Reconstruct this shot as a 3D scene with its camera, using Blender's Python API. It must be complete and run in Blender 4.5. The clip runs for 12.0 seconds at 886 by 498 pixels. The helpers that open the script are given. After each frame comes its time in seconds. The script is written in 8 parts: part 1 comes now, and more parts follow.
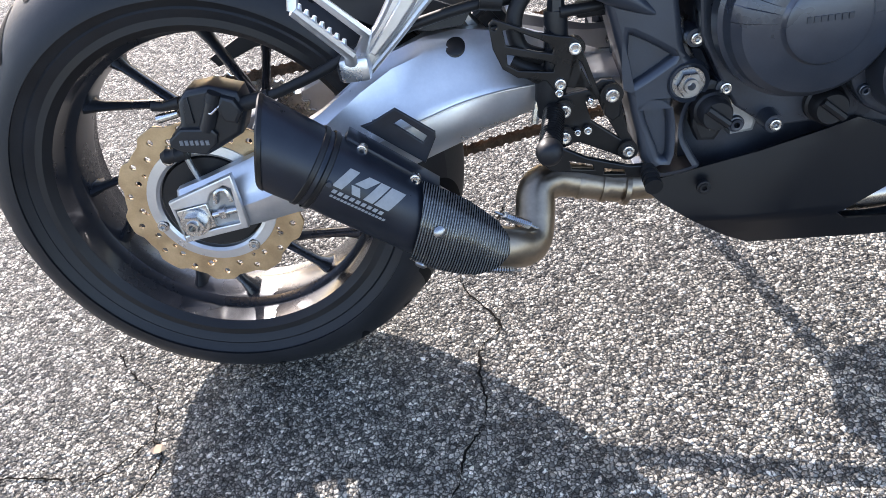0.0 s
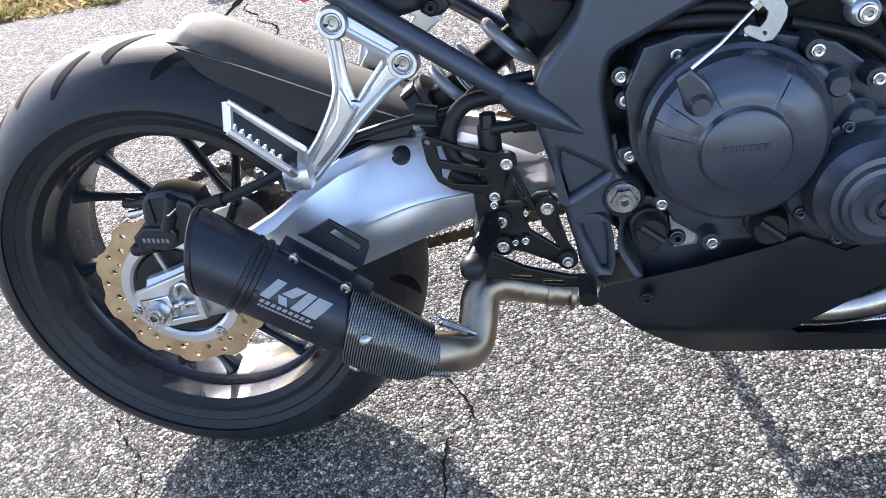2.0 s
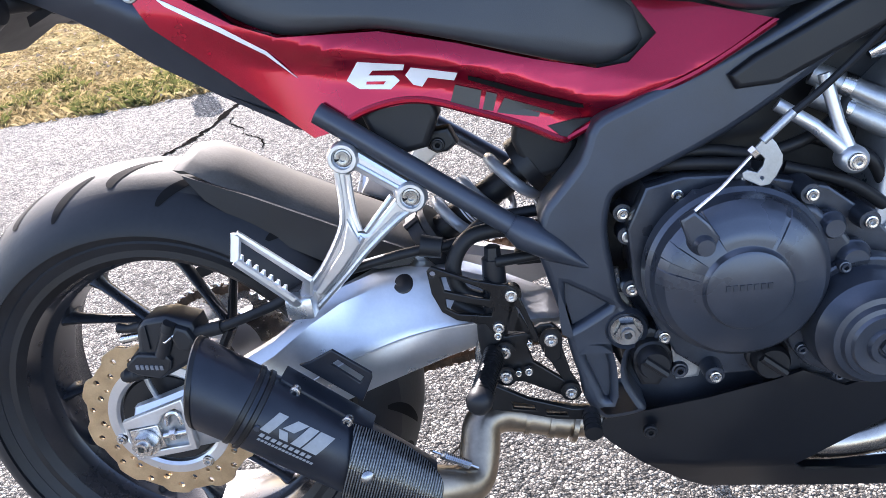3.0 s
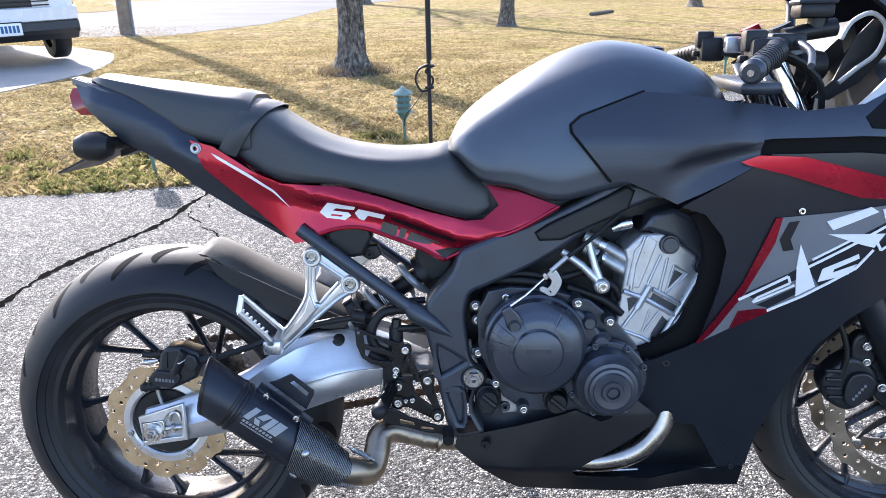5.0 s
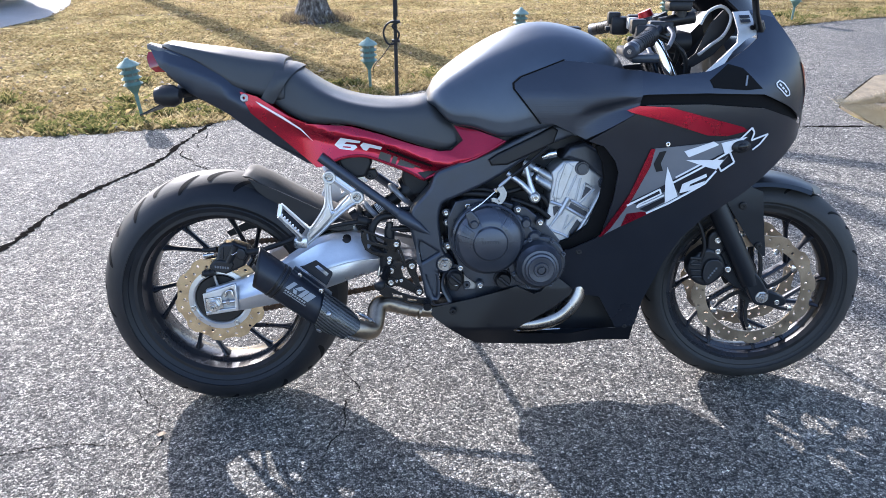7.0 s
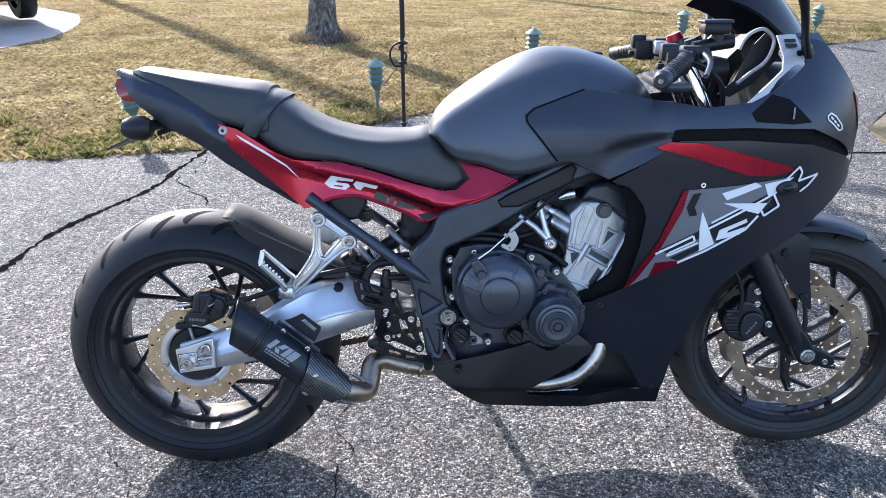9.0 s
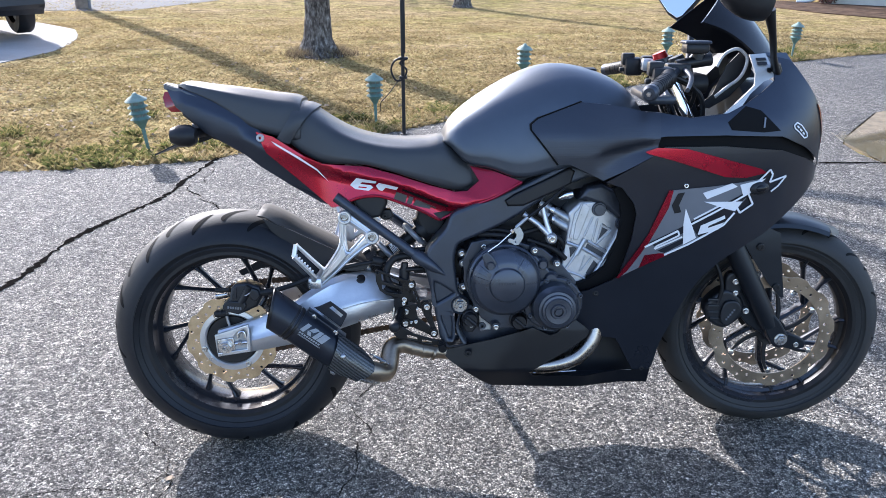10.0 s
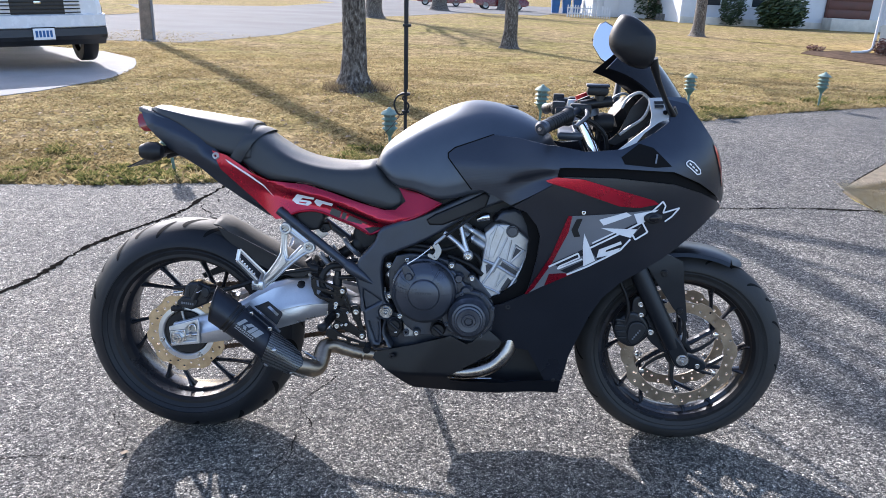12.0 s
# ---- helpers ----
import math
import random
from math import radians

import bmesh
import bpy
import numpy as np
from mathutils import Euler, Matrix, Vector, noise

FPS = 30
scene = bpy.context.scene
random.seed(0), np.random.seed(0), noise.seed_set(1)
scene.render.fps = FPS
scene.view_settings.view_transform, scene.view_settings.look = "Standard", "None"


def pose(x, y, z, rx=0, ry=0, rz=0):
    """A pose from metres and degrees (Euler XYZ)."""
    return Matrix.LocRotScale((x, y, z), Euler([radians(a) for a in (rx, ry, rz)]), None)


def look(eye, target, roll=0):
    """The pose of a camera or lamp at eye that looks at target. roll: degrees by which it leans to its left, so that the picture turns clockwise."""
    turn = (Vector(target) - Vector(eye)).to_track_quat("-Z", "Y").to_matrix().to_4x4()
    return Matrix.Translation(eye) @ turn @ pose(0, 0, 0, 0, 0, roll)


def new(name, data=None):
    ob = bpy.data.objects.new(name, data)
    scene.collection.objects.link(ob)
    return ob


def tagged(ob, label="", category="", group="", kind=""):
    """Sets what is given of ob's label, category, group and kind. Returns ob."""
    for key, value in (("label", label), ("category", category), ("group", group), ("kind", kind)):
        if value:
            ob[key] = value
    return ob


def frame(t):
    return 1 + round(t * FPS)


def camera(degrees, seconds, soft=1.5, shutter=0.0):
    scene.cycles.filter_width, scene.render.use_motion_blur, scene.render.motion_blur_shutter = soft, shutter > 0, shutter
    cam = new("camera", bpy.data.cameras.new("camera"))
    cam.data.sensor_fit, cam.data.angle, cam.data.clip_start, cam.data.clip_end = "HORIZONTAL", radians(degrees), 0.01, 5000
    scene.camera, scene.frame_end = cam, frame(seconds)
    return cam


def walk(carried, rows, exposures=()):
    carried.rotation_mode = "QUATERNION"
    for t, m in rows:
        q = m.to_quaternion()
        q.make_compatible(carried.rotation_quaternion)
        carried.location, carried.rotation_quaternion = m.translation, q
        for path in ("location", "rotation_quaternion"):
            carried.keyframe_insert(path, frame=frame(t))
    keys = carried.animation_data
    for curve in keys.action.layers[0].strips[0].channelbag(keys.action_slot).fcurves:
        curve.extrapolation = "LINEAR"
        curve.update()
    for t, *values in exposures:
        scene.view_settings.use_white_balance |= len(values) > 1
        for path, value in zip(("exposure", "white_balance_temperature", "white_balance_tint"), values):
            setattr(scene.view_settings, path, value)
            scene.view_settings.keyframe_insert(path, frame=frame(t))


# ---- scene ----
cam = camera(61.9, 12.0, 0.65)
PATH = [
    (0, (0.401, -0.827, 0.888), (0.153, 0.665, -0.42), -10.8),
    (0.2, (0.442, -0.831, 0.894), (0.14, 0.671, -0.382), -11.3),
    (0.5, (0.534, -0.805, 0.904), (0.157, 0.681, -0.382), -12.0),
    (1, (0.57, -0.788, 0.9), (0.134, 0.698, -0.365), -12.7),
    (1.5, (0.568, -0.785, 0.923), (0.115, 0.719, -0.316), -13.1),
    (2, (0.574, -0.773, 0.936), (0.122, 0.761, -0.265), -13.3),
    (2.5, (0.575, -0.77, 0.93), (0.151, 0.802, -0.231), -13.0),
    (2.7, (0.571, -0.769, 0.940), (0.166, 0.837, -0.192), -12.4),
    (2.9, (0.557, -0.766, 0.956), (0.181, 0.890, -0.100), -11.2),
    (3, (0.538, -0.761, 0.968), (0.183, 0.943, -0.017), -10.2),
    (3.5, (0.493, -0.801, 1.005), (0.247, 1.035, 0.25), -5.3),
    (3.7, (0.511, -0.842, 1.015), (0.319, 1.037, 0.36), -3.0),
    (5.3, (0.66, -1.347, 1.205), (0.526, 0.481, 0.403), -1.6),
    (5.5, (0.688, -1.401, 1.218), (0.546, 0.401, 0.362), -1.3),
    (6, (0.713, -1.58, 1.242), (0.569, 0.186, 0.316), -1.2),
    (6.5, (0.653, -1.725, 1.295), (0.583, 0.053, 0.382), -0.7),
    (7, (0.593, -1.796, 1.322), (0.582, 0.005, 0.451), -0.2),
    (7.2, (0.619, -1.796, 1.333), (0.592, 0.008, 0.47), -0.0),
    (8.8, (0.663, -1.574, 1.306), (0.618, 0.246, 0.478), -0.1),
    (9, (0.611, -1.566, 1.298), (0.568, 0.254, 0.47), -0.3),
    (9.5, (0.496, -1.611, 1.288), (0.465, 0.213, 0.47), -0.3),
    (10, (0.551, -1.768, 1.337), (0.542, 0.068, 0.542), -0.0),
    (10.5, (0.643, -1.953, 1.381), (0.646, -0.103, 0.621), 0.4),
    (11, (0.654, -2.064, 1.403), (0.639, -0.201, 0.676), 0.8),
    (11.5, (0.736, -2.075, 1.405), (0.671, -0.206, 0.697), 1.1),
    (12, (0.9, -1.983, 1.369), (0.753, -0.118, 0.664), 1.2),
]
EXPOSURE = [(0, 1.80, 6600, 17), (1.0, 1.83, 6550, 15), (1.5, 1.88, 6450, 17), (2.0, 1.90, 6400, 17), (2.5, 1.87, 6450, 17), (3.0, 2.00, 6400, 20), (3.5, 2.00, 6450, 18), (5.5, 1.67, 6050, 17), (7, 1.57, 6000, 16), (9, 1.49, 5980, 17), (10.5, 1.39, 5950, 16), (12, 1.20, 6050, 17)]
walk(cam, [(t, look(eye, target, roll)) for t, eye, target, roll in PATH], EXPOSURE)

# ---- world and sun ----
SUN = Vector((0.98, -1.57, -1.0)).normalized()
world = bpy.data.worlds.new("world")
scene.world = world
world.use_nodes = True
wn = world.node_tree.nodes
sky = wn.new("ShaderNodeTexSky")
sky.sky_type = "NISHITA"
sky.sun_disc = False
sky.sun_elevation = math.asin(-SUN.z)
sky.sun_rotation = math.atan2(-SUN.x, -SUN.y)
sky.air_density, sky.dust_density, sky.ozone_density = 1.0, 1.5, 1.0
wn["Background"].inputs["Strength"].default_value = 0.176
world.node_tree.links.new(sky.outputs["Color"], wn["Background"].inputs["Color"])
sun_data = bpy.data.lights.new("sun", "SUN")
sun_data.energy, sun_data.angle, sun_data.color = 4.3, radians(0.55), (1.0, 0.965, 0.91)
sun = new("sun", sun_data)
sun.matrix_world = look((-6, 8, 12), Vector((-6, 8, 12)) + SUN)

# ---- materials ----
def nodes_of(name):
    m = bpy.data.materials.new(name)
    m.use_nodes = True
    return m, m.node_tree.nodes, m.node_tree.links, m.node_tree.nodes["Principled BSDF"]


def ramp(n, l, src, stops):
    r = n.new("ShaderNodeValToRGB")
    e = r.color_ramp.elements
    while len(e) < len(stops):
        e.new(0.5)
    for k, (p, c) in enumerate(stops):
        e[k].position, e[k].color = p, (*c, 1)
    l.new(src, r.inputs["Fac"])
    return r.outputs["Color"]


def noise_tex(n, l, scale, detail=4, rough=0.55, coord=None):
    t = n.new("ShaderNodeTexNoise")
    t.inputs["Scale"].default_value, t.inputs["Detail"].default_value, t.inputs["Roughness"].default_value = scale, detail, rough
    if coord is None:
        coord = n.new("ShaderNodeTexCoord").outputs["Object"]
    l.new(coord, t.inputs["Vector"])
    return t.outputs["Fac"]


def mixc(n, l, fac, a, b, mode="MIX"):
    x = n.new("ShaderNodeMix")
    x.data_type, x.blend_type = "RGBA", mode
    for sock, v in (("Factor", fac), ("A", a), ("B", b)):
        s = [q for q in x.inputs if q.name == sock and (q.type == "RGBA" or (sock == "Factor" and q.type == "VALUE"))][0]
        if isinstance(v, (int, float)):
            s.default_value = v
        elif isinstance(v, tuple):
            s.default_value = (*v, 1)
        else:
            l.new(v, s)
    return [q for q in x.outputs if q.type == "RGBA"][0]


def bump(n, l, b, height, strength=0.3, dist=0.001):
    k = n.new("ShaderNodeBump")
    k.inputs["Strength"].default_value, k.inputs["Distance"].default_value = strength, dist
    l.new(height, k.inputs["Height"])
    l.new(k.outputs["Normal"], b.inputs["Normal"])


def mat(name, base, rough=0.5, metal=0.0, var=0.25, fine=220.0, broad=9.0, rvar=0.12, bumps=0.15, dist=0.0005, coat=0.0, spec=0.5):
    """A plain surface with fine grain and broad wear in colour, gloss and relief."""
    m, n, l, b = nodes_of(name)
    a, c = noise_tex(n, l, fine, 3), noise_tex(n, l, broad, 5, 0.6)
    lo, hi = tuple(v * (1 - var) for v in base), tuple(min(v * (1 + var), 1) for v in base)
    c1 = ramp(n, l, c, [(0.3, lo), (0.7, hi)])
    c2 = ramp(n, l, a, [(0.3, (1 - var * 0.5,) * 3), (0.7, (1, 1, 1))])
    l.new(mixc(n, l, 1.0, c1, c2, "MULTIPLY"), b.inputs["Base Color"])
    l.new(ramp(n, l, c, [(0.25, (max(rough - rvar, 0.03),) * 3), (0.75, (min(rough + rvar, 1),) * 3)]), b.inputs["Roughness"])
    b.inputs["Metallic"].default_value = metal
    b.inputs["Specular IOR Level"].default_value = spec
    if coat:
        b.inputs["Coat Weight"].default_value, b.inputs["Coat Roughness"].default_value = coat, 0.06
    if bumps:
        bump(n, l, b, a, bumps, dist)
    return m


def asphalt_material():
    m, n, l, b = nodes_of("asphalt")
    co = n.new("ShaderNodeTexCoord").outputs["Object"]
    warp = n.new("ShaderNodeVectorMath")
    warp.operation = "MULTIPLY_ADD"
    wt = n.new("ShaderNodeTexNoise")
    wt.inputs["Scale"].default_value = 150
    l.new(co, wt.inputs["Vector"])
    l.new(wt.outputs["Color"], warp.inputs[0])
    warp.inputs[1].default_value = (0.009, 0.009, 0.009)
    l.new(co, warp.inputs[2])

    def cells(scale):
        v = n.new("ShaderNodeTexVoronoi")
        v.inputs["Scale"].default_value, v.inputs["Randomness"].default_value = scale, 1.0
        l.new(warp.outputs[0], v.inputs["Vector"])
        s = n.new("ShaderNodeSeparateColor")
        l.new(v.outputs["Color"], s.inputs[0])
        return v, s

    v, grey = cells(152)
    stone = ramp(n, l, grey.outputs[0], [(0.0, (0.085, 0.083, 0.080)), (0.30, (0.20, 0.193, 0.182)), (0.62, (0.36, 0.343, 0.315)), (0.88, (0.47, 0.447, 0.41)), (1.0, (0.80, 0.77, 0.72))])
    e = n.new("ShaderNodeTexVoronoi")
    e.feature = "DISTANCE_TO_EDGE"
    e.inputs["Scale"].default_value, e.inputs["Randomness"].default_value = 152, 1.0
    l.new(warp.outputs[0], e.inputs["Vector"])
    gap = ramp(n, l, e.outputs["Distance"], [(0.02, (0.09, 0.09, 0.095)), (0.20, (1.17, 1.17, 1.16))])
    c = mixc(n, l, 1.0, stone, gap, "MULTIPLY")
    chip = ramp(n, l, noise_tex(n, l, 420, 3, 0.65, co), [(0.34, (0.52, 0.52, 0.52)), (0.66, (1.44, 1.44, 1.41))])
    c = mixc(n, l, 1.0, c, chip, "MULTIPLY")
    broad = ramp(n, l, noise_tex(n, l, 0.9, 6, 0.62, co), [(0.3, (0.70, 0.71, 0.74)), (0.7, (1.10, 1.08, 1.05))])
    c = mixc(n, l, 1.0, c, broad, "MULTIPLY")
    mid = ramp(n, l, noise_tex(n, l, 11, 4, 0.6, co), [(0.34, (0.74, 0.74, 0.75)), (0.68, (1.14, 1.13, 1.11))])
    c = mixc(n, l, 1.0, c, mid, "MULTIPLY")
    fleck = ramp(n, l, noise_tex(n, l, 27, 3, 0.7, co), [(0.33, (0.64, 0.64, 0.65)), (0.67, (1.33, 1.32, 1.30))])
    c = mixc(n, l, 1.0, c, fleck, "MULTIPLY")
    clump = ramp(n, l, noise_tex(n, l, 75, 3, 0.7, co), [(0.32, (0.54, 0.54, 0.55)), (0.5, (1.02, 1.02, 1.01)), (0.68, (1.56, 1.54, 1.50))])
    c = mixc(n, l, 1.0, c, clump, "MULTIPLY")
    # darker on the part towards the house
    sep = n.new("ShaderNodeSeparateXYZ")
    l.new(co, sep.inputs[0])
    wob = n.new("ShaderNodeMath")
    wob.operation = "MULTIPLY_ADD"
    l.new(noise_tex(n, l, 0.6, 4, 0.6, co), wob.inputs[0])
    wob.inputs[1].default_value = 1.6
    l.new(sep.outputs[0], wob.inputs[2])
    rng = n.new("ShaderNodeMapRange")
    rng.inputs["From Min"].default_value, rng.inputs["From Max"].default_value = 3.4, 6.5
    l.new(wob.outputs[0], rng.inputs["Value"])
    house_side = ramp(n, l, rng.outputs["Result"], [(0.0, (1, 1, 1)), (1.0, (0.74, 0.75, 0.78))])
    c = mixc(n, l, 1.0, c, house_side, "MULTIPLY")
    # lighter towards the open side
    pale = n.new("ShaderNodeMapRange")
    pale.inputs["From Min"].default_value, pale.inputs["From Max"].default_value = 0.3, -1.9
    l.new(wob.outputs[0], pale.inputs["Value"])
    c = mixc(n, l, 1.0, c, ramp(n, l, pale.outputs["Result"], [(0.0, (0.97, 0.97, 0.97)), (1.0, (1.13, 1.125, 1.11))]), "MULTIPLY")
    l.new(c, b.inputs["Base Color"])
    l.new(ramp(n, l, grey.outputs[2], [(0.0, (0.62,) * 3), (0.5, (0.92,) * 3)]), b.inputs["Roughness"])
    b.inputs["Specular IOR Level"].default_value = 0.22
    # rounded grains of uneven height, with grit on them
    dome = n.new("ShaderNodeMath")
    dome.operation = "MULTIPLY_ADD"
    l.new(v.outputs["Distance"], dome.inputs[0])
    dome.inputs[1].default_value = -1.1
    l.new(grey.outputs[1], dome.inputs[2])
    lump = n.new("ShaderNodeMath")
    lump.operation = "MULTIPLY_ADD"
    l.new(noise_tex(n, l, 70, 4, 0.7, co), lump.inputs[0])
    lump.inputs[1].default_value = 2.2
    l.new(dome.outputs[0], lump.inputs[2])
    bump(n, l, b, lump.outputs[0], 1.0, 0.0075)
    return m


def lawn_material():
    m, n, l, b = nodes_of("lawn")
    co = n.new("ShaderNodeTexCoord").outputs["Object"]
    f = noise_tex(n, l, 70, 5, 0.7, co)
    c1 = ramp(n, l, f, [(0.28, (0.095, 0.066, 0.035)), (0.5, (0.335, 0.252, 0.131)), (0.72, (0.55, 0.440, 0.255))])
    c2 = ramp(n, l, f, [(0.28, (0.09, 0.080, 0.030)), (0.5, (0.29, 0.245, 0.090)), (0.72, (0.48, 0.405, 0.18))])
    g = ramp(n, l, noise_tex(n, l, 0.55, 6, 0.65, co), [(0.42, (0, 0, 0)), (0.62, (1, 1, 1))])
    c = mixc(n, l, g, c1, c2)
    d = ramp(n, l, noise_tex(n, l, 3.5, 4, 0.6, co), [(0.34, (0.42, 0.40, 0.37)), (0.62, (1.06, 1.04, 1.0))])
    c = mixc(n, l, 1.0, c, d, "MULTIPLY")
    # tufts and bare spots
    k = ramp(n, l, noise_tex(n, l, 14, 4, 0.7, co), [(0.36, (0.52, 0.50, 0.47)), (0.52, (1.0, 1.0, 1.0)), (0.66, (1.25, 1.23, 1.18))])
    c = mixc(n, l, 1.0, c, k, "MULTIPLY")
    l.new(c, b.inputs["Base Color"])
    b.inputs["Roughness"].default_value, b.inputs["Specular IOR Level"].default_value = 1.0, 0.03
    bump(n, l, b, f, 0.8, 0.02)
    return m


def carbon_material():
    m, n, l, b = nodes_of("carbon_weave")
    co = n.new("ShaderNodeTexCoord").outputs["Object"]
    def bands(turn, scale):
        mp = n.new("ShaderNodeMapping")
        mp.inputs["Rotation"].default_value = (0, radians(turn), 0)
        l.new(co, mp.inputs["Vector"])
        w = n.new("ShaderNodeTexWave")
        w.wave_type, w.bands_direction = "BANDS", "X"
        w.inputs["Scale"].default_value, w.inputs["Distortion"].default_value = scale, 0.0
        l.new(mp.outputs["Vector"], w.inputs["Vector"])
        return w.outputs["Color"]

    c = mixc(n, l, 0.16, bands(-22, 105), bands(66, 105))
    l.new(ramp(n, l, c, [(0.36, (0.009, 0.010, 0.012)), (0.72, (0.25, 0.255, 0.26))]), b.inputs["Base Color"])
    b.inputs["Roughness"].default_value = 0.22
    b.inputs["Metallic"].default_value = 0.4
    b.inputs["Coat Weight"].default_value = 0.7
    bump(n, l, b, c, 0.25, 0.0006)
    return m


def ribbed_material():
    """Matt black with fine raised lines, as on a moulded knee panel."""
    m, n, l, b = nodes_of("ribbed_black")
    co = n.new("ShaderNodeTexCoord").outputs["Object"]
    w = n.new("ShaderNodeTexWave")
    w.bands_direction = "Z"
    w.inputs["Scale"].default_value, w.inputs["Distortion"].default_value, w.inputs["Detail"].default_value = 75, 1.2, 0
    w.inputs["Detail Scale"].default_value = 0.12
    l.new(co, w.inputs["Vector"])
    l.new(ramp(n, l, noise_tex(n, l, 8, 4, 0.6, co), [(0.3, (0.045, 0.051, 0.064)), (0.7, (0.051, 0.057, 0.072))]), b.inputs["Base Color"])
    b.inputs["Roughness"].default_value, b.inputs["Metallic"].default_value = 0.36, 0.75
    bump(n, l, b, w.outputs["Color"], 0.08, 0.0008)
    return m


def bark_material():
    m, n, l, b = nodes_of("bark")
    co = n.new("ShaderNodeTexCoord").outputs["Object"]
    mp = n.new("ShaderNodeMapping")
    mp.inputs["Scale"].default_value = (30, 30, 13)
    l.new(co, mp.inputs["Vector"])
    f = noise_tex(n, l, 1.0, 6, 0.7, mp.outputs["Vector"])
    l.new(ramp(n, l, f, [(0.36, (0.018, 0.014, 0.011)), (0.48, (0.085, 0.070, 0.057)), (0.60, (0.20, 0.18, 0.155)), (0.70, (0.40, 0.38, 0.34))]), b.inputs["Base Color"])
    b.inputs["Roughness"].default_value = 0.9
    bump(n, l, b, f, 0.9, 0.03)
    return m


ASPHALT, LAWN, CARBON, RIBBED, BARK = asphalt_material(), lawn_material(), carbon_material(), ribbed_material(), bark_material()
RUBBER = mat("tyre_rubber", (0.0115, 0.0125, 0.0155), 0.52, var=0.3, fine=160, broad=14, bumps=0.25, spec=0.32)
TREAD = mat("tread_rubber", (0.022, 0.0215, 0.021), 0.66, var=0.4, fine=300, broad=10, bumps=0.4)
GROOVE = mat("groove_rubber", (0.007, 0.007, 0.0075), 0.8, var=0.2, spec=0.12)
RIMM = mat("rim_gloss_black", (0.032, 0.035, 0.043), 0.27, metal=0.55, var=0.2, rvar=0.05, coat=0.15, bumps=0.03)
FRAME = mat("frame_satin_black", (0.055, 0.063, 0.080), 0.38, metal=0.55, var=0.14, fine=600, bumps=0.12, dist=0.0003)
PLASTIC = mat("black_plastic", (0.009, 0.009, 0.0105), 0.46, var=0.25, fine=500, bumps=0.2, dist=0.0003, spec=0.38)
BLACKP = mat("black_fairing_paint", (0.013, 0.015, 0.021), 0.31, var=0.15, fine=900, broad=5, rvar=0.05, bumps=0.05, dist=0.0002, spec=0.42)
COWLP = mat("cowl_matt_black", (0.045, 0.052, 0.068), 0.34, metal=0.75, var=0.12, fine=900, broad=5, rvar=0.05, bumps=0.06, dist=0.0002)
BELLYP = mat("belly_matt_black", (0.0075, 0.0088, 0.0125), 0.34, metal=0.4, var=0.12, fine=900, broad=5, rvar=0.05, bumps=0.06, dist=0.0002)
DKSTEEL = mat("blackened_steel", (0.36, 0.36, 0.365), 0.28, metal=1.0, var=0.2, fine=300, broad=40, bumps=0.1)
FORKP = mat("fork_matt_black", (0.020, 0.024, 0.031), 0.36, metal=0.6, var=0.12, fine=900, broad=5, rvar=0.05, bumps=0.06, dist=0.0002)
MATT = mat("matt_black_paint", (0.088, 0.103, 0.126), 0.40, metal=0.75, var=0.12, fine=900, broad=5, rvar=0.05, bumps=0.06, dist=0.0002)
GREYP = mat("grey_paint", (0.17, 0.18, 0.20), 0.36, metal=0.2, var=0.08, fine=900, bumps=0.04)
RED = mat("candy_red_paint", (0.36, 0.006, 0.030), 0.27, metal=0.85, var=0.10, fine=700, broad=6, rvar=0.04, coat=0.5, bumps=0.03)
WHITE = mat("white_vinyl", (0.80, 0.80, 0.81), 0.4, var=0.05, bumps=0.0)
ALU = mat("brushed_aluminium", (0.62, 0.625, 0.64), 0.34, metal=0.85, var=0.10, fine=260, broad=12, bumps=0.12)
CAST = mat("cast_aluminium", (0.42, 0.43, 0.44), 0.38, metal=0.8, var=0.22, fine=420, broad=25, bumps=0.35)
STEEL = mat("bright_steel", (0.60, 0.59, 0.58), 0.25, metal=1.0, var=0.18, fine=300, broad=40, bumps=0.1)
CHROME = mat("chrome", (0.75, 0.75, 0.76), 0.12, metal=1.0, var=0.06, bumps=0.0)
PIPE = mat("titanium_pipe", (0.33, 0.272, 0.208), 0.38, metal=1.0, var=0.28, fine=160, broad=14, bumps=0.1)
DPIPE = mat("bare_steel_pipe", (0.44, 0.40, 0.36), 0.28, metal=1.0, var=0.25, fine=160, broad=14, bumps=0.08)
GOLD = mat("gold_carrier", (0.55, 0.41, 0.255), 0.36, metal=0.9, var=0.2, fine=400, broad=30, bumps=0.1)
DISC2 = mat("tinted_brake_steel", (0.40, 0.325, 0.245), 0.36, metal=0.95, var=0.25, fine=320, broad=14, bumps=0.1)
CYLINDER = mat("cylinder_silver", (0.52, 0.53, 0.55), 0.36, metal=0.62, var=0.16, fine=420, broad=25, bumps=0.3)
ENGINE = mat("engine_black", (0.052, 0.059, 0.074), 0.33, metal=0.55, var=0.22, fine=350, broad=20, bumps=0.2)
ENGINE2 = mat("engine_satin", (0.070, 0.079, 0.099), 0.32, metal=0.65, var=0.15, fine=500, bumps=0.1)
CALIPER = mat("caliper_black", (0.016, 0.018, 0.022), 0.36, metal=0.3, var=0.2, bumps=0.15)
ANOD = mat("anodised_black", (0.014, 0.014, 0.015), 0.33, metal=0.5, var=0.2, bumps=0.08)
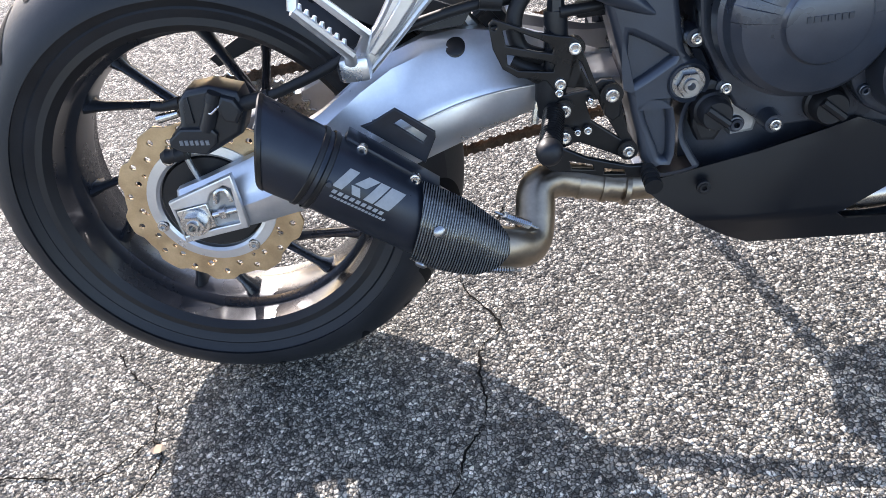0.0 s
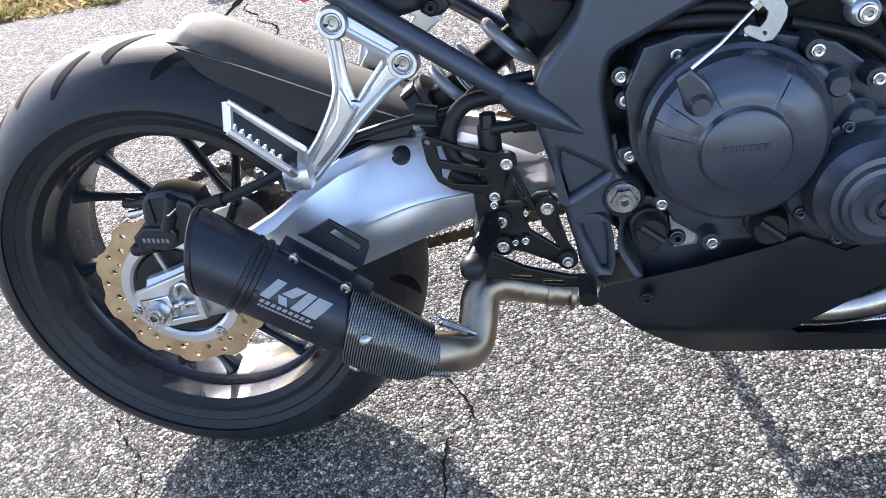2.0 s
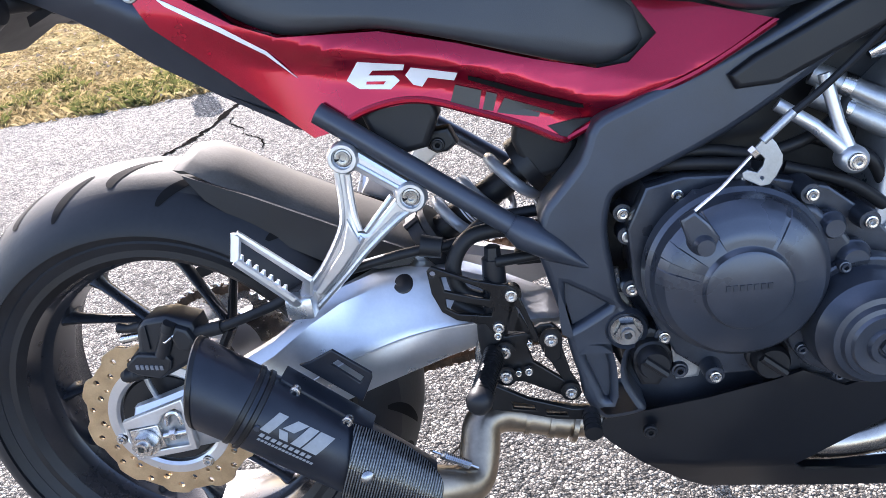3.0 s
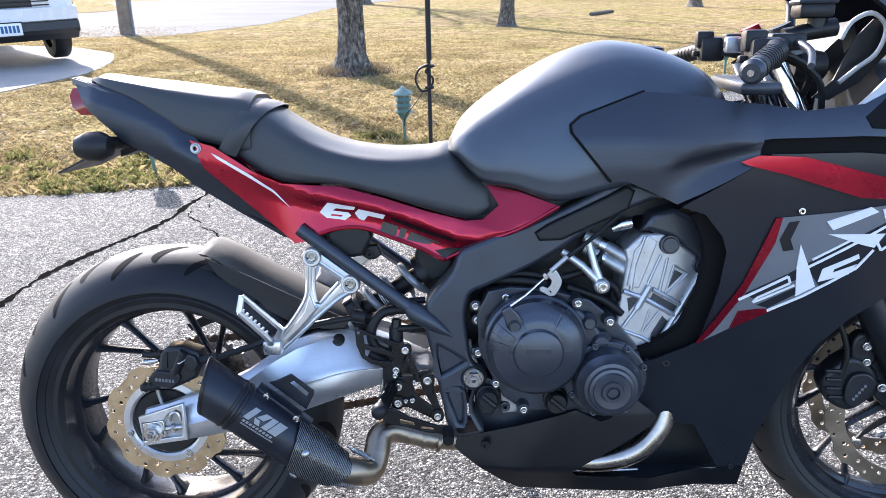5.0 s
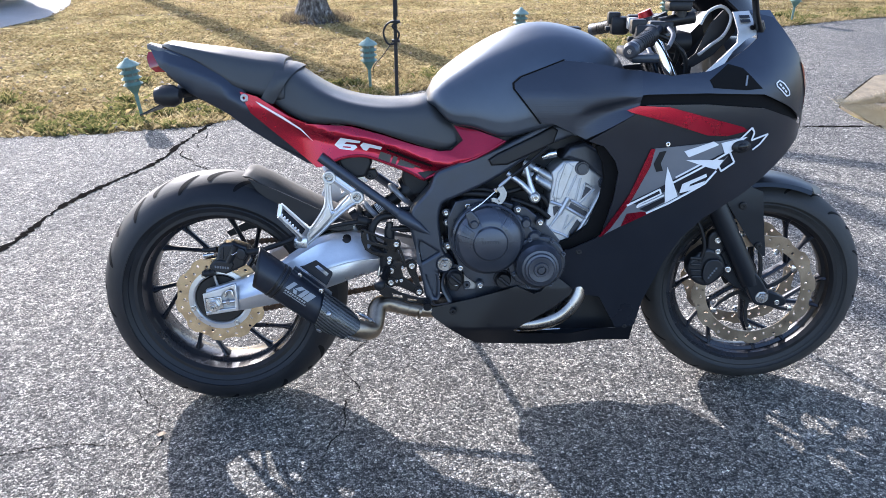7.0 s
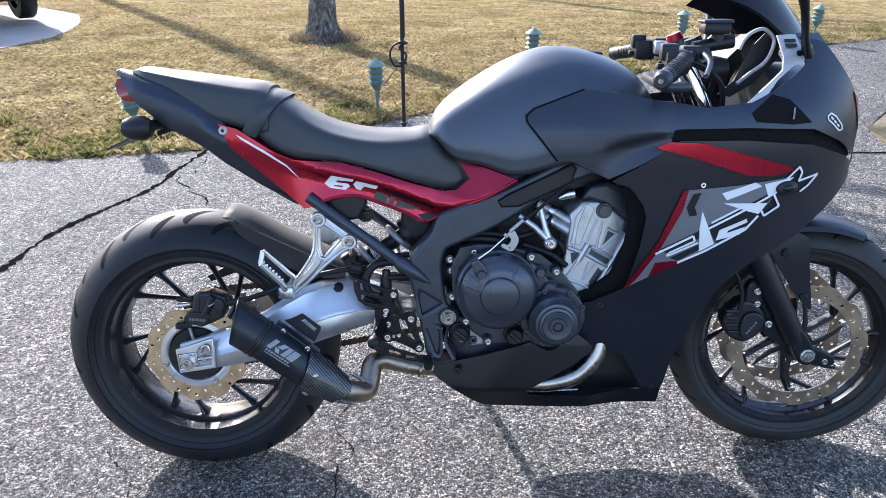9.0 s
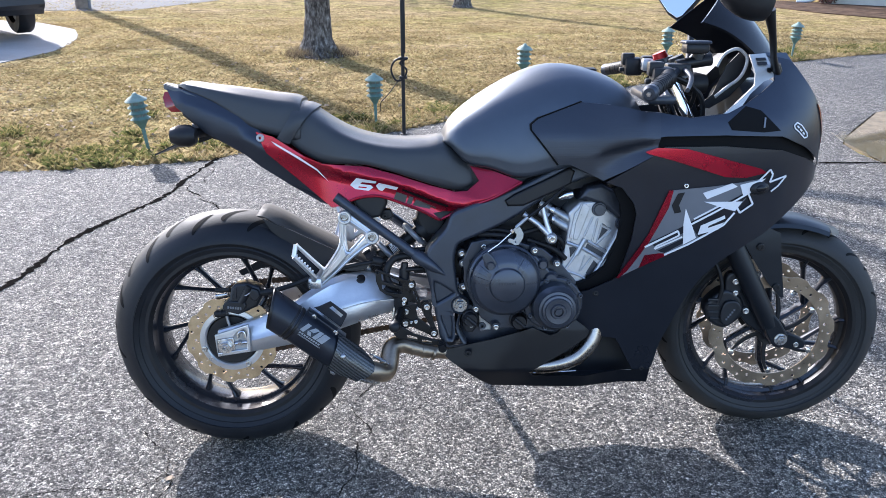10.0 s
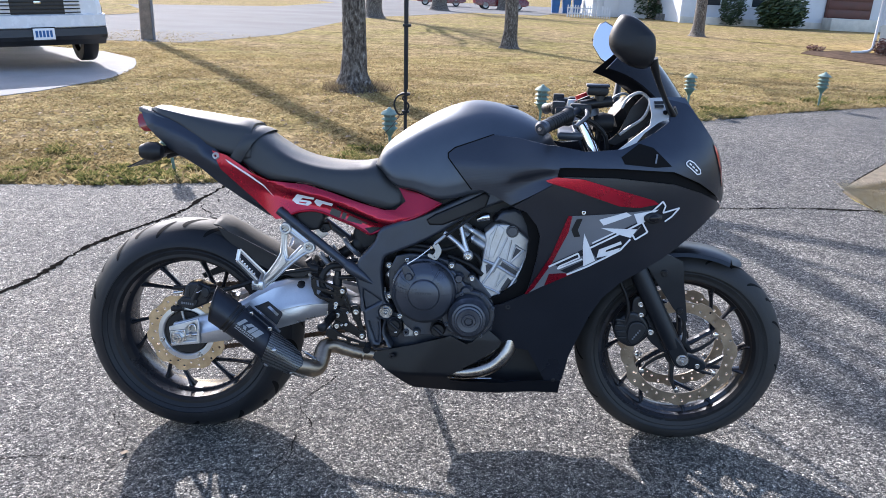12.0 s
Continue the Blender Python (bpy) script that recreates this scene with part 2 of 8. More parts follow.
EXH = mat("exhaust_black", (0.014, 0.0175, 0.026), 0.34, metal=0.35, var=0.25, fine=700, broad=18, bumps=0.15, dist=0.0003)
RUST = mat("rusty_steel", (0.13, 0.085, 0.055), 0.75, metal=0.3, var=0.6, fine=350, broad=60, bumps=0.4)
SEATM = mat("seat_vinyl", (0.031, 0.034, 0.038), 0.44, var=0.15, fine=900, broad=7, bumps=0.35, dist=0.0004)
LENS = mat("tail_lens_red", (0.26, 0.012, 0.014), 0.12, var=0.1, bumps=0.0, coat=1.0)
SMOKE = mat("smoked_screen", (0.010, 0.010, 0.012), 0.12, var=0.1, bumps=0.0, spec=0.25)
HOSE = mat("hose_rubber", (0.012, 0.012, 0.013), 0.5, var=0.3, spec=0.28)
SPRING = mat("spring_grey", (0.34, 0.35, 0.37), 0.38, metal=0.4, var=0.15)
REDANO = mat("red_anodised", (0.45, 0.02, 0.02), 0.35, metal=0.5)
MIRROR, mn, ml, mb = nodes_of("mirror_glass")
mb.inputs["Base Color"].default_value, mb.inputs["Metallic"].default_value, mb.inputs["Roughness"].default_value = (0.92, 0.93, 0.95, 1), 1.0, 0.01
GLASS = mat("window_glass", (0.03, 0.035, 0.04), 0.05, var=0.1, bumps=0.0)
WOODP = mat("utility_pole_wood", (0.24, 0.19, 0.145), 0.85, var=0.35, fine=40, broad=6, bumps=0.5, dist=0.004)
LANTERN = mat("lantern_green", (0.105, 0.185, 0.155), 0.6, var=0.3, fine=120, broad=20, bumps=0.2)
LCAP = mat("faded_lantern_green", (0.19, 0.27, 0.23), 0.65, var=0.3, fine=120, broad=20, bumps=0.2)
LCLEAR = mat("lantern_lens", (0.15, 0.165, 0.145), 0.25, var=0.2)
IRON = mat("black_iron", (0.016, 0.016, 0.017), 0.5, metal=0.3, var=0.3)
TRUCKW = mat("white_car_paint", (0.72, 0.73, 0.75), 0.25, var=0.04, coat=0.5, bumps=0.0)
TRUCKB = mat("black_trim", (0.02, 0.02, 0.022), 0.45, var=0.3)
REDCAR = mat("dark_red_car_paint", (0.16, 0.012, 0.015), 0.28, var=0.1, coat=0.5, bumps=0.0)
SIDING = mat("white_siding", (0.62, 0.63, 0.64), 0.6, var=0.06, fine=30, broad=1.0)
STONE = mat("wall_stone", (0.175, 0.163, 0.147), 0.85, var=0.35, fine=90, broad=9, bumps=0.7, dist=0.006)
CAPST = mat("cap_stone", (0.20, 0.182, 0.157), 0.85, var=0.28, fine=120, broad=6, bumps=0.4, dist=0.003)
APRONM = mat("apron_concrete", (0.27, 0.265, 0.26), 0.9, var=0.18, fine=45, broad=0.9, bumps=0.5, dist=0.004, spec=0.1)
STRAW = mat("bleached_straw", (0.47, 0.40, 0.26), 0.8, var=0.3, fine=20, broad=3, bumps=0)
ROADM = mat("road_asphalt", (0.150, 0.150, 0.149), 0.95, var=0.2, fine=45, broad=0.35, bumps=0.5, dist=0.004, spec=0.05)
CONCRETE = mat("concrete", (0.62, 0.58, 0.50), 0.85, var=0.15, fine=60, broad=2, bumps=0.4, dist=0.003)
BROWN = mat("brown_door_paint", (0.10, 0.035, 0.025), 0.55, var=0.2, fine=30, broad=2)
BEDM = mat("straw_soil", (0.19, 0.15, 0.095), 0.95, var=0.45, fine=70, broad=7, bumps=0.8, dist=0.012)
MULCH = mat("mulch", (0.105, 0.070, 0.048), 1.0, var=0.6, fine=30, broad=3, bumps=1.0, dist=0.03, spec=0.03)
SHRUB = mat("shrub_leaf", (0.045, 0.075, 0.03), 0.6, var=0.5, fine=20, broad=3)
SHRUBR = mat("bare_shrub", (0.17, 0.075, 0.055), 0.8, var=0.3)
BLUE = mat("blue_plastic", (0.02, 0.11, 0.30), 0.5, var=0.15)
CRACKM = mat("crack_tar", (0.010, 0.009, 0.008), 1.0, var=0.4, rvar=0.0, bumps=0.5, spec=0.0)


def blade_material(name, stops, patch):
    """Thin blades that let part of the sun through."""
    m, n, l, b = nodes_of(name)
    co = n.new("ShaderNodeTexCoord").outputs["Object"]
    isl = n.new("ShaderNodeNewGeometry").outputs["Random Per Island"]
    c = ramp(n, l, isl, stops)
    c = mixc(n, l, 1.0, c, ramp(n, l, noise_tex(n, l, 1.3, 5, 0.6, co), patch), "MULTIPLY")
    l.new(c, b.inputs["Base Color"])
    b.inputs["Roughness"].default_value, b.inputs["Specular IOR Level"].default_value = 0.8, 0.2
    t = n.new("ShaderNodeBsdfTranslucent")
    l.new(c, t.inputs["Color"])
    x = n.new("ShaderNodeMixShader")
    x.inputs["Fac"].default_value = 0.45
    l.new(b.outputs[0], x.inputs[1])
    l.new(t.outputs[0], x.inputs[2])
    l.new(x.outputs[0], n["Material Output"].inputs["Surface"])
    return m


DRY = blade_material("dry_grass_blade", [(0.0, (0.145, 0.108, 0.054)), (0.4, (0.37, 0.280, 0.138)), (0.8, (0.52, 0.420, 0.238)), (1.0, (0.26, 0.240, 0.10))], [(0.36, (0.55, 0.53, 0.50)), (0.62, (1.0, 1.0, 1.0))])
ROOTG = blade_material("root_litter", [(0.0, (0.07, 0.05, 0.035)), (0.5, (0.18, 0.135, 0.085)), (0.85, (0.34, 0.27, 0.16)), (1.0, (0.22, 0.21, 0.10))], [(0.3, (0.7, 0.7, 0.7)), (0.7, (1.0, 1.0, 1.0))])
GREEN = blade_material("green_grass_blade", [(0.0, (0.075, 0.085, 0.028)), (0.4, (0.155, 0.165, 0.055)), (0.7, (0.27, 0.225, 0.09)), (1.0, (0.42, 0.33, 0.16))], [(0.3, (0.7, 0.7, 0.66)), (0.7, (1.0, 1.0, 1.0))])
LEAF = mat("dead_leaf", (0.36, 0.27, 0.18), 0.8, var=0.5, fine=30, broad=3)

# ---- building tools ----
from mathutils import geometry

XF = [Matrix.Identity(4)]


def link_mesh(name, me, material, parent, label, smooth):
    if XF[0] != Matrix.Identity(4):
        me.transform(XF[0])
    for m in (material if isinstance(material, (list, tuple)) else [material]):
        me.materials.append(m)
    if smooth:
        me.polygons.foreach_set("use_smooth", [True] * len(me.polygons))
        me.set_sharp_from_angle(angle=radians(smooth if smooth > 1 else 40))
    ob = new(name, me)
    ob.parent = parent
    return tagged(ob, label)


def part(name, bm, material, parent=None, label="", smooth=40):
    """Links a bmesh as one mesh object, under a thing or under a part."""
    if not isinstance(bm, bmesh.types.BMesh):
        return link_mesh(name, bm, material, parent, label, smooth)
    bmesh.ops.recalc_face_normals(bm, faces=bm.faces)
    me = bpy.data.meshes.new(name)
    bm.to_mesh(me)
    bm.free()
    return link_mesh(name, me, material, parent, label, smooth)


def thing(name, m, label, category, group="", kind=""):
    ob = new(name)
    ob.matrix_world = m
    ob.empty_display_size = 0.05
    return tagged(ob, label, category, group, kind)


def curve(points, n=6, closed=False):
    """A smooth line through the points (Catmull-Rom), n steps a span."""
    p = [Vector(q) for q in points]
    k, out = len(p), []
    for i in range(k if closed else k - 1):
        a, b, c, d = (p[(i + j) % k] if closed else p[min(max(i + j, 0), k - 1)] for j in (-1, 0, 1, 2))
        for s in range(n):
            t = s / n
            out.append(0.5 * (2 * b + (c - a) * t + (2 * a - 5 * b + 4 * c - d) * t * t + (3 * b - a - 3 * c + d) * t ** 3))
    if not closed:
        out.append(p[-1])
    return out


def ev(x, pts):
    """Smooth interpolation in a table of (x, value)."""
    xs, ys = [q[0] for q in pts], [q[1] for q in pts]
    if x <= xs[0]:
        return ys[0]
    if x >= xs[-1]:
        return ys[-1]
    i = max(j for j in range(len(xs) - 1) if xs[j] <= x)
    h = xs[i + 1] - xs[i]
    s = lambda j: 0.0 if j in (0, len(xs) - 1) else (ys[j + 1] - ys[j - 1]) / (xs[j + 1] - xs[j - 1])
    t = (x - xs[i]) / h
    return (2 * t ** 3 - 3 * t * t + 1) * ys[i] + (t ** 3 - 2 * t * t + t) * h * s(i) + (3 * t * t - 2 * t ** 3) * ys[i + 1] + (t ** 3 - t * t) * h * s(i + 1)


def rings(loops, closed_ring=True, cap=True):
    """A skin over loops of equal length."""
    bm = bmesh.new()
    vs = [[bm.verts.new(q) for q in lp] for lp in loops]
    k = len(loops[0])
    for a, b in zip(vs, vs[1:]):
        for i in range(k if closed_ring else k - 1):
            j = (i + 1) % k
            if (a[i].co - a[j].co).length + (b[i].co - b[j].co).length > 1e-7:
                bm.faces.new((a[i], a[j], b[j], b[i]))
    if cap and closed_ring:
        bm.faces.new(vs[0])
        bm.faces.new(vs[-1][::-1])
    return bm


def tube(points, r, seg=12, n=6, smooth=True, flat=1.0):
    """A round bar along a line; r is one radius or one for each point."""
    pts = curve(points, n) if smooth and len(points) > 2 else [Vector(q) for q in points]
    rs = [r] * len(points) if isinstance(r, (int, float)) else list(r)
    loops, up = [], None
    for i, p in enumerate(pts):
        d = (pts[min(i + 1, len(pts) - 1)] - pts[max(i - 1, 0)]).normalized()
        if up is None:
            up = Vector((0, 1, 0)) if abs(d.y) < 0.9 else Vector((0, 0, 1))
        side = d.cross(up).normalized()
        up = side.cross(d).normalized()
        f = i / (len(pts) - 1) * (len(rs) - 1)
        k = min(int(f), len(rs) - 2) if len(rs) > 1 else 0
        rad = rs[k] + (rs[min(k + 1, len(rs) - 1)] - rs[k]) * (f - k)
        loops.append([p + (side * math.cos(a) + up * math.sin(a) * flat) * rad for a in (2 * math.pi * j / seg for j in range(seg))])
    return rings(loops)


def lathe(profile, seg=48, c=(0, 0, 0), axis="y", arc=1.0):
    """Turns (radius, along) about an axis through c."""
    bm = bmesh.new()
    cols, c = [], Vector(c)
    for i in range(seg):
        a = 2 * math.pi * i / seg * arc
        q = []
        for r, h in profile:
            u, v = r * math.cos(a), r * math.sin(a)
            q.append(bm.verts.new(c + (Vector((u, h, v)) if axis == "y" else Vector((u, v, h)) if axis == "z" else Vector((h, u, v)))))
        cols.append(q)
    for i in range(seg if arc == 1.0 else seg - 1):
        a, b = cols[i], cols[(i + 1) % seg]
        for j in range(len(profile) - 1):
            if profile[j][0] < 1e-6:
                bm.faces.new((a[j], a[j + 1], b[j + 1]))
            elif profile[j + 1][0] < 1e-6:
                bm.faces.new((a[j], a[j + 1], b[j]))
            else:
                bm.faces.new((a[j], a[j + 1], b[j + 1], b[j]))
    bmesh.ops.remove_doubles(bm, verts=bm.verts, dist=1e-6)
    return bm


def plate(outlines, y, thick, bevel=0.0015, smooth=0):
    """A flat piece in the x-z plane, its middle at y: the first outline is its edge, the others are holes."""
    cu = bpy.data.curves.new("plate", "CURVE")
    cu.dimensions, cu.fill_mode, cu.extrude, cu.bevel_depth, cu.bevel_resolution = "2D", "BOTH", max(thick / 2 - bevel, 0.0001), bevel, 3 if bevel > 0.0055 else 1
    cu.offset = -bevel
    for o in outlines:
        o = [(q[0], q[1]) for q in (curve([(a, b, 0) for a, b in o], smooth, True) if smooth else o)]
        sp = cu.splines.new("POLY")
        sp.points.add(len(o) - 1)
        for q, (a, b) in zip(sp.points, o):
            q.co = (a, b, 0, 1)
        sp.use_cyclic_u = True
    ob = bpy.data.objects.new("plate", cu)
    me = bpy.data.meshes.new_from_object(ob)
    bpy.data.objects.remove(ob)
    bpy.data.curves.remove(cu)
    me.transform(Matrix(((1, 0, 0, 0), (0, 0, -1, y), (0, 1, 0, 0), (0, 0, 0, 1))))
    return me


def circle(cx, cz, r, n=24):
    return [(cx + r * math.cos(2 * math.pi * k / n), cz + r * math.sin(2 * math.pi * k / n)) for k in range(n)]


def sheet(outline, f, thick=0.003, step=0.02, smooth=0, side=-1):
    """A curved panel with an outline in x-z, lying at y = side * f(x, z)."""
    if smooth:
        outline = [(q.x, q.y) for q in curve([(a, b, 0) for a, b in outline], smooth, True)]
    bm = bmesh.new()
    vs = [bm.verts.new((a, 0, b)) for a, b in outline]
    for tri in geometry.tessellate_polygon([[Vector((a, b, 0)) for a, b in outline]]):
        bm.faces.new([vs[k] for k in tri])
    xs, zs = [a for a, b in outline], [b for a, b in outline]
    for lo, hi, no in ((min(xs), max(xs), (1, 0, 0)), (min(zs), max(zs), (0, 0, 1))):
        k = max(int((hi - lo) / step), 1)
        for i in range(1, k):
            co = Vector(no) * (lo + (hi - lo) * i / k)
            bmesh.ops.bisect_plane(bm, geom=bm.verts[:] + bm.edges[:] + bm.faces[:], plane_co=co, plane_no=no, dist=1e-6)
    bmesh.ops.remove_doubles(bm, verts=bm.verts, dist=1e-5)
    edge = [e for e in bm.edges if len(e.link_faces) == 1]
    back = {v: bm.verts.new(v.co) for v in bm.verts[:]}
    for face in bm.faces[:]:
        bm.faces.new([back[v] for v in face.verts][::-1])
    for e in edge:
        a, b = e.verts
        bm.faces.new((a, b, back[b], back[a]))
    for v, w in back.items():
        h = f(v.co.x, v.co.z)
        v.co.y, w.co.y = side * h, side * (h - thick)
    return bm


def block(x0, x1, y0, y1, z0, z1, bevel=0.004, seg=2):
    bm = bmesh.new()
    bmesh.ops.create_cube(bm, size=1)
    for v in bm.verts:
        v.co = Vector(((x0 + x1) / 2 + v.co.x * (x1 - x0), (y0 + y1) / 2 + v.co.y * (y1 - y0), (z0 + z1) / 2 + v.co.z * (z1 - z0)))
    if bevel:
        bmesh.ops.bevel(bm, geom=bm.edges[:], offset=bevel, segments=seg, profile=0.5, affect="EDGES")
    return bm


def join(*bms):
    out = bms[0]
    for b in bms[1:]:
        me = bpy.data.meshes.new("join")
        b.to_mesh(me)
        b.free()
        out.from_mesh(me)
        bpy.data.meshes.remove(me)
    return out


def from_mesh(me):
    bm = bmesh.new()
    bm.from_mesh(me)
    bpy.data.meshes.remove(me)
    return bm


def bolt(parent, x, y, z, r=0.008, h=0.006, material=None, name="bolt", side=-1):
    """A socket-head screw that stands out of a side face."""
    s = side
    bm = lathe([(0, y + s * h * 0.3), (r * 0.32, y + s * h * 0.32), (r * 0.37, y + s * h * 0.95), (r * 0.60, y + s * h), (r * 0.70, y + s * h), (r * 0.74, y + s * h * 0.62), (r * 0.92, y + s * h * 0.58), (r, y + s * h * 0.4), (r, y - s * 0.004), (0, y - s * 0.004)], 16, (x, 0, z))
    me = part(name, bm, [material or STEEL, DKSTEEL if material is None else GROOVE], parent)
    for q in me.data.polygons:
        if Vector((q.center.x, 0, q.center.z)).length and max((me.data.vertices[v].co - Vector((x, me.data.vertices[v].co.y, z))).length for v in q.vertices) < r * 0.345:
            q.material_index = 1
    return me


def hexnut(parent, x, y, z, r=0.014, h=0.012, material=None, name="nut", side=-1):
    s = side
    washer = lathe([(r * 0.5, y), (r * 1.22, y), (r * 1.22, y + s * 0.003), (r * 0.5, y + s * 0.003)], 24, (x, 0, z))
    body = lathe([(r * 0.45, y + s * h), (r * 0.95, y + s * h), (r, y + s * h * 0.85), (r, y)], 6, (x, 0, z))
    core = lathe([(0, y + s * h * 0.2), (r * 0.26, y + s * h * 0.25), (r * 0.30, y + s * h * 1.3), (r * 0.52, y + s * h * 1.3), (r * 0.58, y + s * h * 1.1), (r * 0.58, y)], 20, (x, 0, z))
    return part(name, join(washer, body, core), material or STEEL, parent)


def stroke(pts, w):
    """The outline of a line of width w through the points."""
    p = [Vector((a, b)) for a, b in pts]
    L, R = [], []
    for i, q in enumerate(p):
        d = (p[min(i + 1, len(p) - 1)] - p[max(i - 1, 0)]).normalized()
        n = Vector((-d.y, d.x)) * w / 2
        L.append((q.x + n.x, q.y + n.y))
        R.append((q.x - n.x, q.y - n.y))
    return L + R[::-1]

# ---- the motorcycle: x forward, y to its left, z up, leaning on its side stand ----
moto = thing("motorcycle", pose(-0.006, -0.0306, 0.003, -9.4, 0.53, 3.18), "matt black and red sport motorcycle leaning on its side stand", "motorcycle")


def wheel(name, cx, cz, R, r_rim, half, rim_half, disc_y, phase, label, hub_r):
    """A cast wheel with its tyre: five forked spokes."""
    c = (cx, 0, cz)
    h, q = rim_half, r_rim
    rim = lathe([(q - 0.004, -h), (q + 0.006, -h), (q + 0.007, -h + 0.004), (q - 0.004, -h + 0.010), (q - 0.008, -h + 0.018), (q - 0.010, -h * 0.55), (q - 0.019, -h * 0.3), (q - 0.021, 0),
                 (q - 0.019, h * 0.3), (q - 0.010, h * 0.55), (q - 0.008, h - 0.018), (q - 0.004, h - 0.010), (q + 0.007, h - 0.004), (q + 0.006, h), (q - 0.004, h),
                 (q - 0.013, h - 0.010), (q - 0.015, h * 0.53), (q - 0.0165, h * 0.47), (q - 0.0255, h * 0.36), (q - 0.0268, h * 0.30), (q - 0.027, 0),
                 (q - 0.0268, -h * 0.30), (q - 0.0255, -h * 0.36), (q - 0.0165, -h * 0.47), (q - 0.015, -h * 0.53), (q - 0.013, -h + 0.010), (q - 0.004, -h)], 120, c)
    w = part(name, rim, [RIMM, PLASTIC], moto, label, 30)
    for p in w.data.polygons:
        if abs(p.center.y) > h - 0.011:
            p.material_index = 1
    # tyre: side walls with a bead line and a round crown
    crown = []
    for k in range(0, 25):
        a = -1 + 2 * k / 24
        crown.append((R - (1 - math.sqrt(max(1 - (a * 0.86) ** 2, 0))) * half * 1.32, a * half))
    sw = [(q - 0.001, -h + 0.004), (q + 0.008, -h - 0.002), (q + 0.016, -h - 0.006), (q + 0.019, -h - 0.0045), (q + 0.030, -half + 0.004), (crown[0][0] - 0.010, -half - 0.001)]
    prof = sw + crown + [(a, -b) for a, b in sw[::-1]]
    tyre = part("tyre", lathe(prof, 144, c), [RUBBER, TREAD], w, "black rubber tyre with curved tread grooves", 50)
    for p in tyre.data.polygons:
        d = Vector((p.center.x - cx, 0, p.center.z - cz)).length
        if d > R - half * 0.24:
            p.material_index = 1
    # grooves lie along curved lines over the crown
    gb = []
    def on_tyre(ang, lat):
        rr = R - (1 - math.sqrt(max(1 - (lat * 0.86) ** 2, 0))) * half * 1.32 + 0.0006
        return Vector((cx + rr * math.cos(ang), lat * half, cz + rr * math.sin(ang)))
    for k in range(26):
        for sd in (-1, 1):
            a0 = 2 * math.pi * (k + (0.5 if sd > 0 else 0)) / 26
            line = [(0.02, 0.34), (0.07, 0.46), (0.12, 0.60), (0.16, 0.74), (0.18, 0.84)] if k % 2 else [(0.00, 0.10), (0.07, 0.24), (0.13, 0.40), (0.16, 0.54), (0.16, 0.62)]
            pts = curve([(a, b, 0) for a, b in line], 5)
            L, Rr = [], []
            for i, p in enumerate(pts):
                wd = 0.0095 * math.sin(math.pi * (0.12 + 0.80 * i / (len(pts) - 1))) * (half / 0.09)
                L.append(on_tyre(a0 + p.x - wd / R, sd * p.y))
                Rr.append(on_tyre(a0 + p.x + wd / R, sd * p.y))
            gb.append((L, Rr))
    for L, Rr in gb:
        bm = bmesh.new()
        a = [bm.verts.new(v) for v in L]
        b = [bm.verts.new(v) for v in Rr]
        for i in range(len(a) - 1):
            bm.faces.new((a[i], a[i + 1], b[i + 1], b[i]))
        part("tread_groove", bm, GROOVE, w, "dark tread groove")
    # six swept spokes, each forked into two prongs
    P = lambda rad, a, y: (cx + rad * math.cos(radians(a)), y, cz + rad * math.sin(radians(a)))
    sy = -0.014 if half > 0.08 else -0.004
    rj = 0.50 * q + 0.002
    for k in range(6):
        am = phase + 60 * k
        J = P(rj, am - 23, sy)
        part("spoke", tube([P(hub_r * 0.8, am - 34, sy), P(hub_r + 0.012, am - 30, sy), J], [0.0100, 0.0085, 0.0082], 8, 1, False, 1.8), RIMM, w)
        for sd in (-1, 1):
            foot = am + sd * 11.5
            A, B = Vector(J), Vector(P(q - 0.030, foot, sy * 0.6))
            bm = tube([A, A.lerp(B, 0.5), A.lerp(B, 0.86), B, P(q - 0.014, foot + 0.6, 0)], [0.0064, 0.0056, 0.0060, 0.0090, 0.0150], 8, 1, False, 2.0)
            part("spoke_prong", bm, RIMM, w)
    part("hub", lathe([(0.012, -0.07), (0.030, -0.07), (0.034, -0.05), (hub_r, -0.022), (hub_r, 0.022), (0.034, 0.05), (0.030, 0.07), (0.012, 0.07)], 40, c), RIMM, w)
    return w


def wavy(cx, cz, r, lobes, amp, n=160):
    return [(cx + (r + amp * (1 if math.sin(lobes * t) > 0 else -1) * min(1, 2.2 * abs(math.sin(lobes * t)))) * math.cos(t), cz + (r + amp * (1 if math.sin(lobes * t) > 0 else -1) * min(1, 2.2 * abs(math.sin(lobes * t)))) * math.sin(t)) for t in (2 * math.pi * k / n for k in range(n))]


def disc(parent, cx, cz, y, r, r_in, lobes, holes, material, thick=0.005, label=""):
    hole = []
    for k in range(holes):
        a = 2 * math.pi * k / holes
        hole.append(circle(cx + (r - 0.011 - (k % 2) * 0.011) * math.cos(a), cz + (r - 0.011 - (k % 2) * 0.011) * math.sin(a), 0.0042, 8))
        if k % 3 == 0:
            hole.append(circle(cx + (r - 0.027) * math.cos(a + math.pi / holes * 0.5), cz + (r - 0.027) * math.sin(a + math.pi / holes * 0.5), 0.0026, 8))
    return part("brake_disc", plate([wavy(cx, cz, r, lobes, 0.0035), circle(cx, cz, r_in, 64)] + hole, y, thick, 0.0006), material, parent, label)


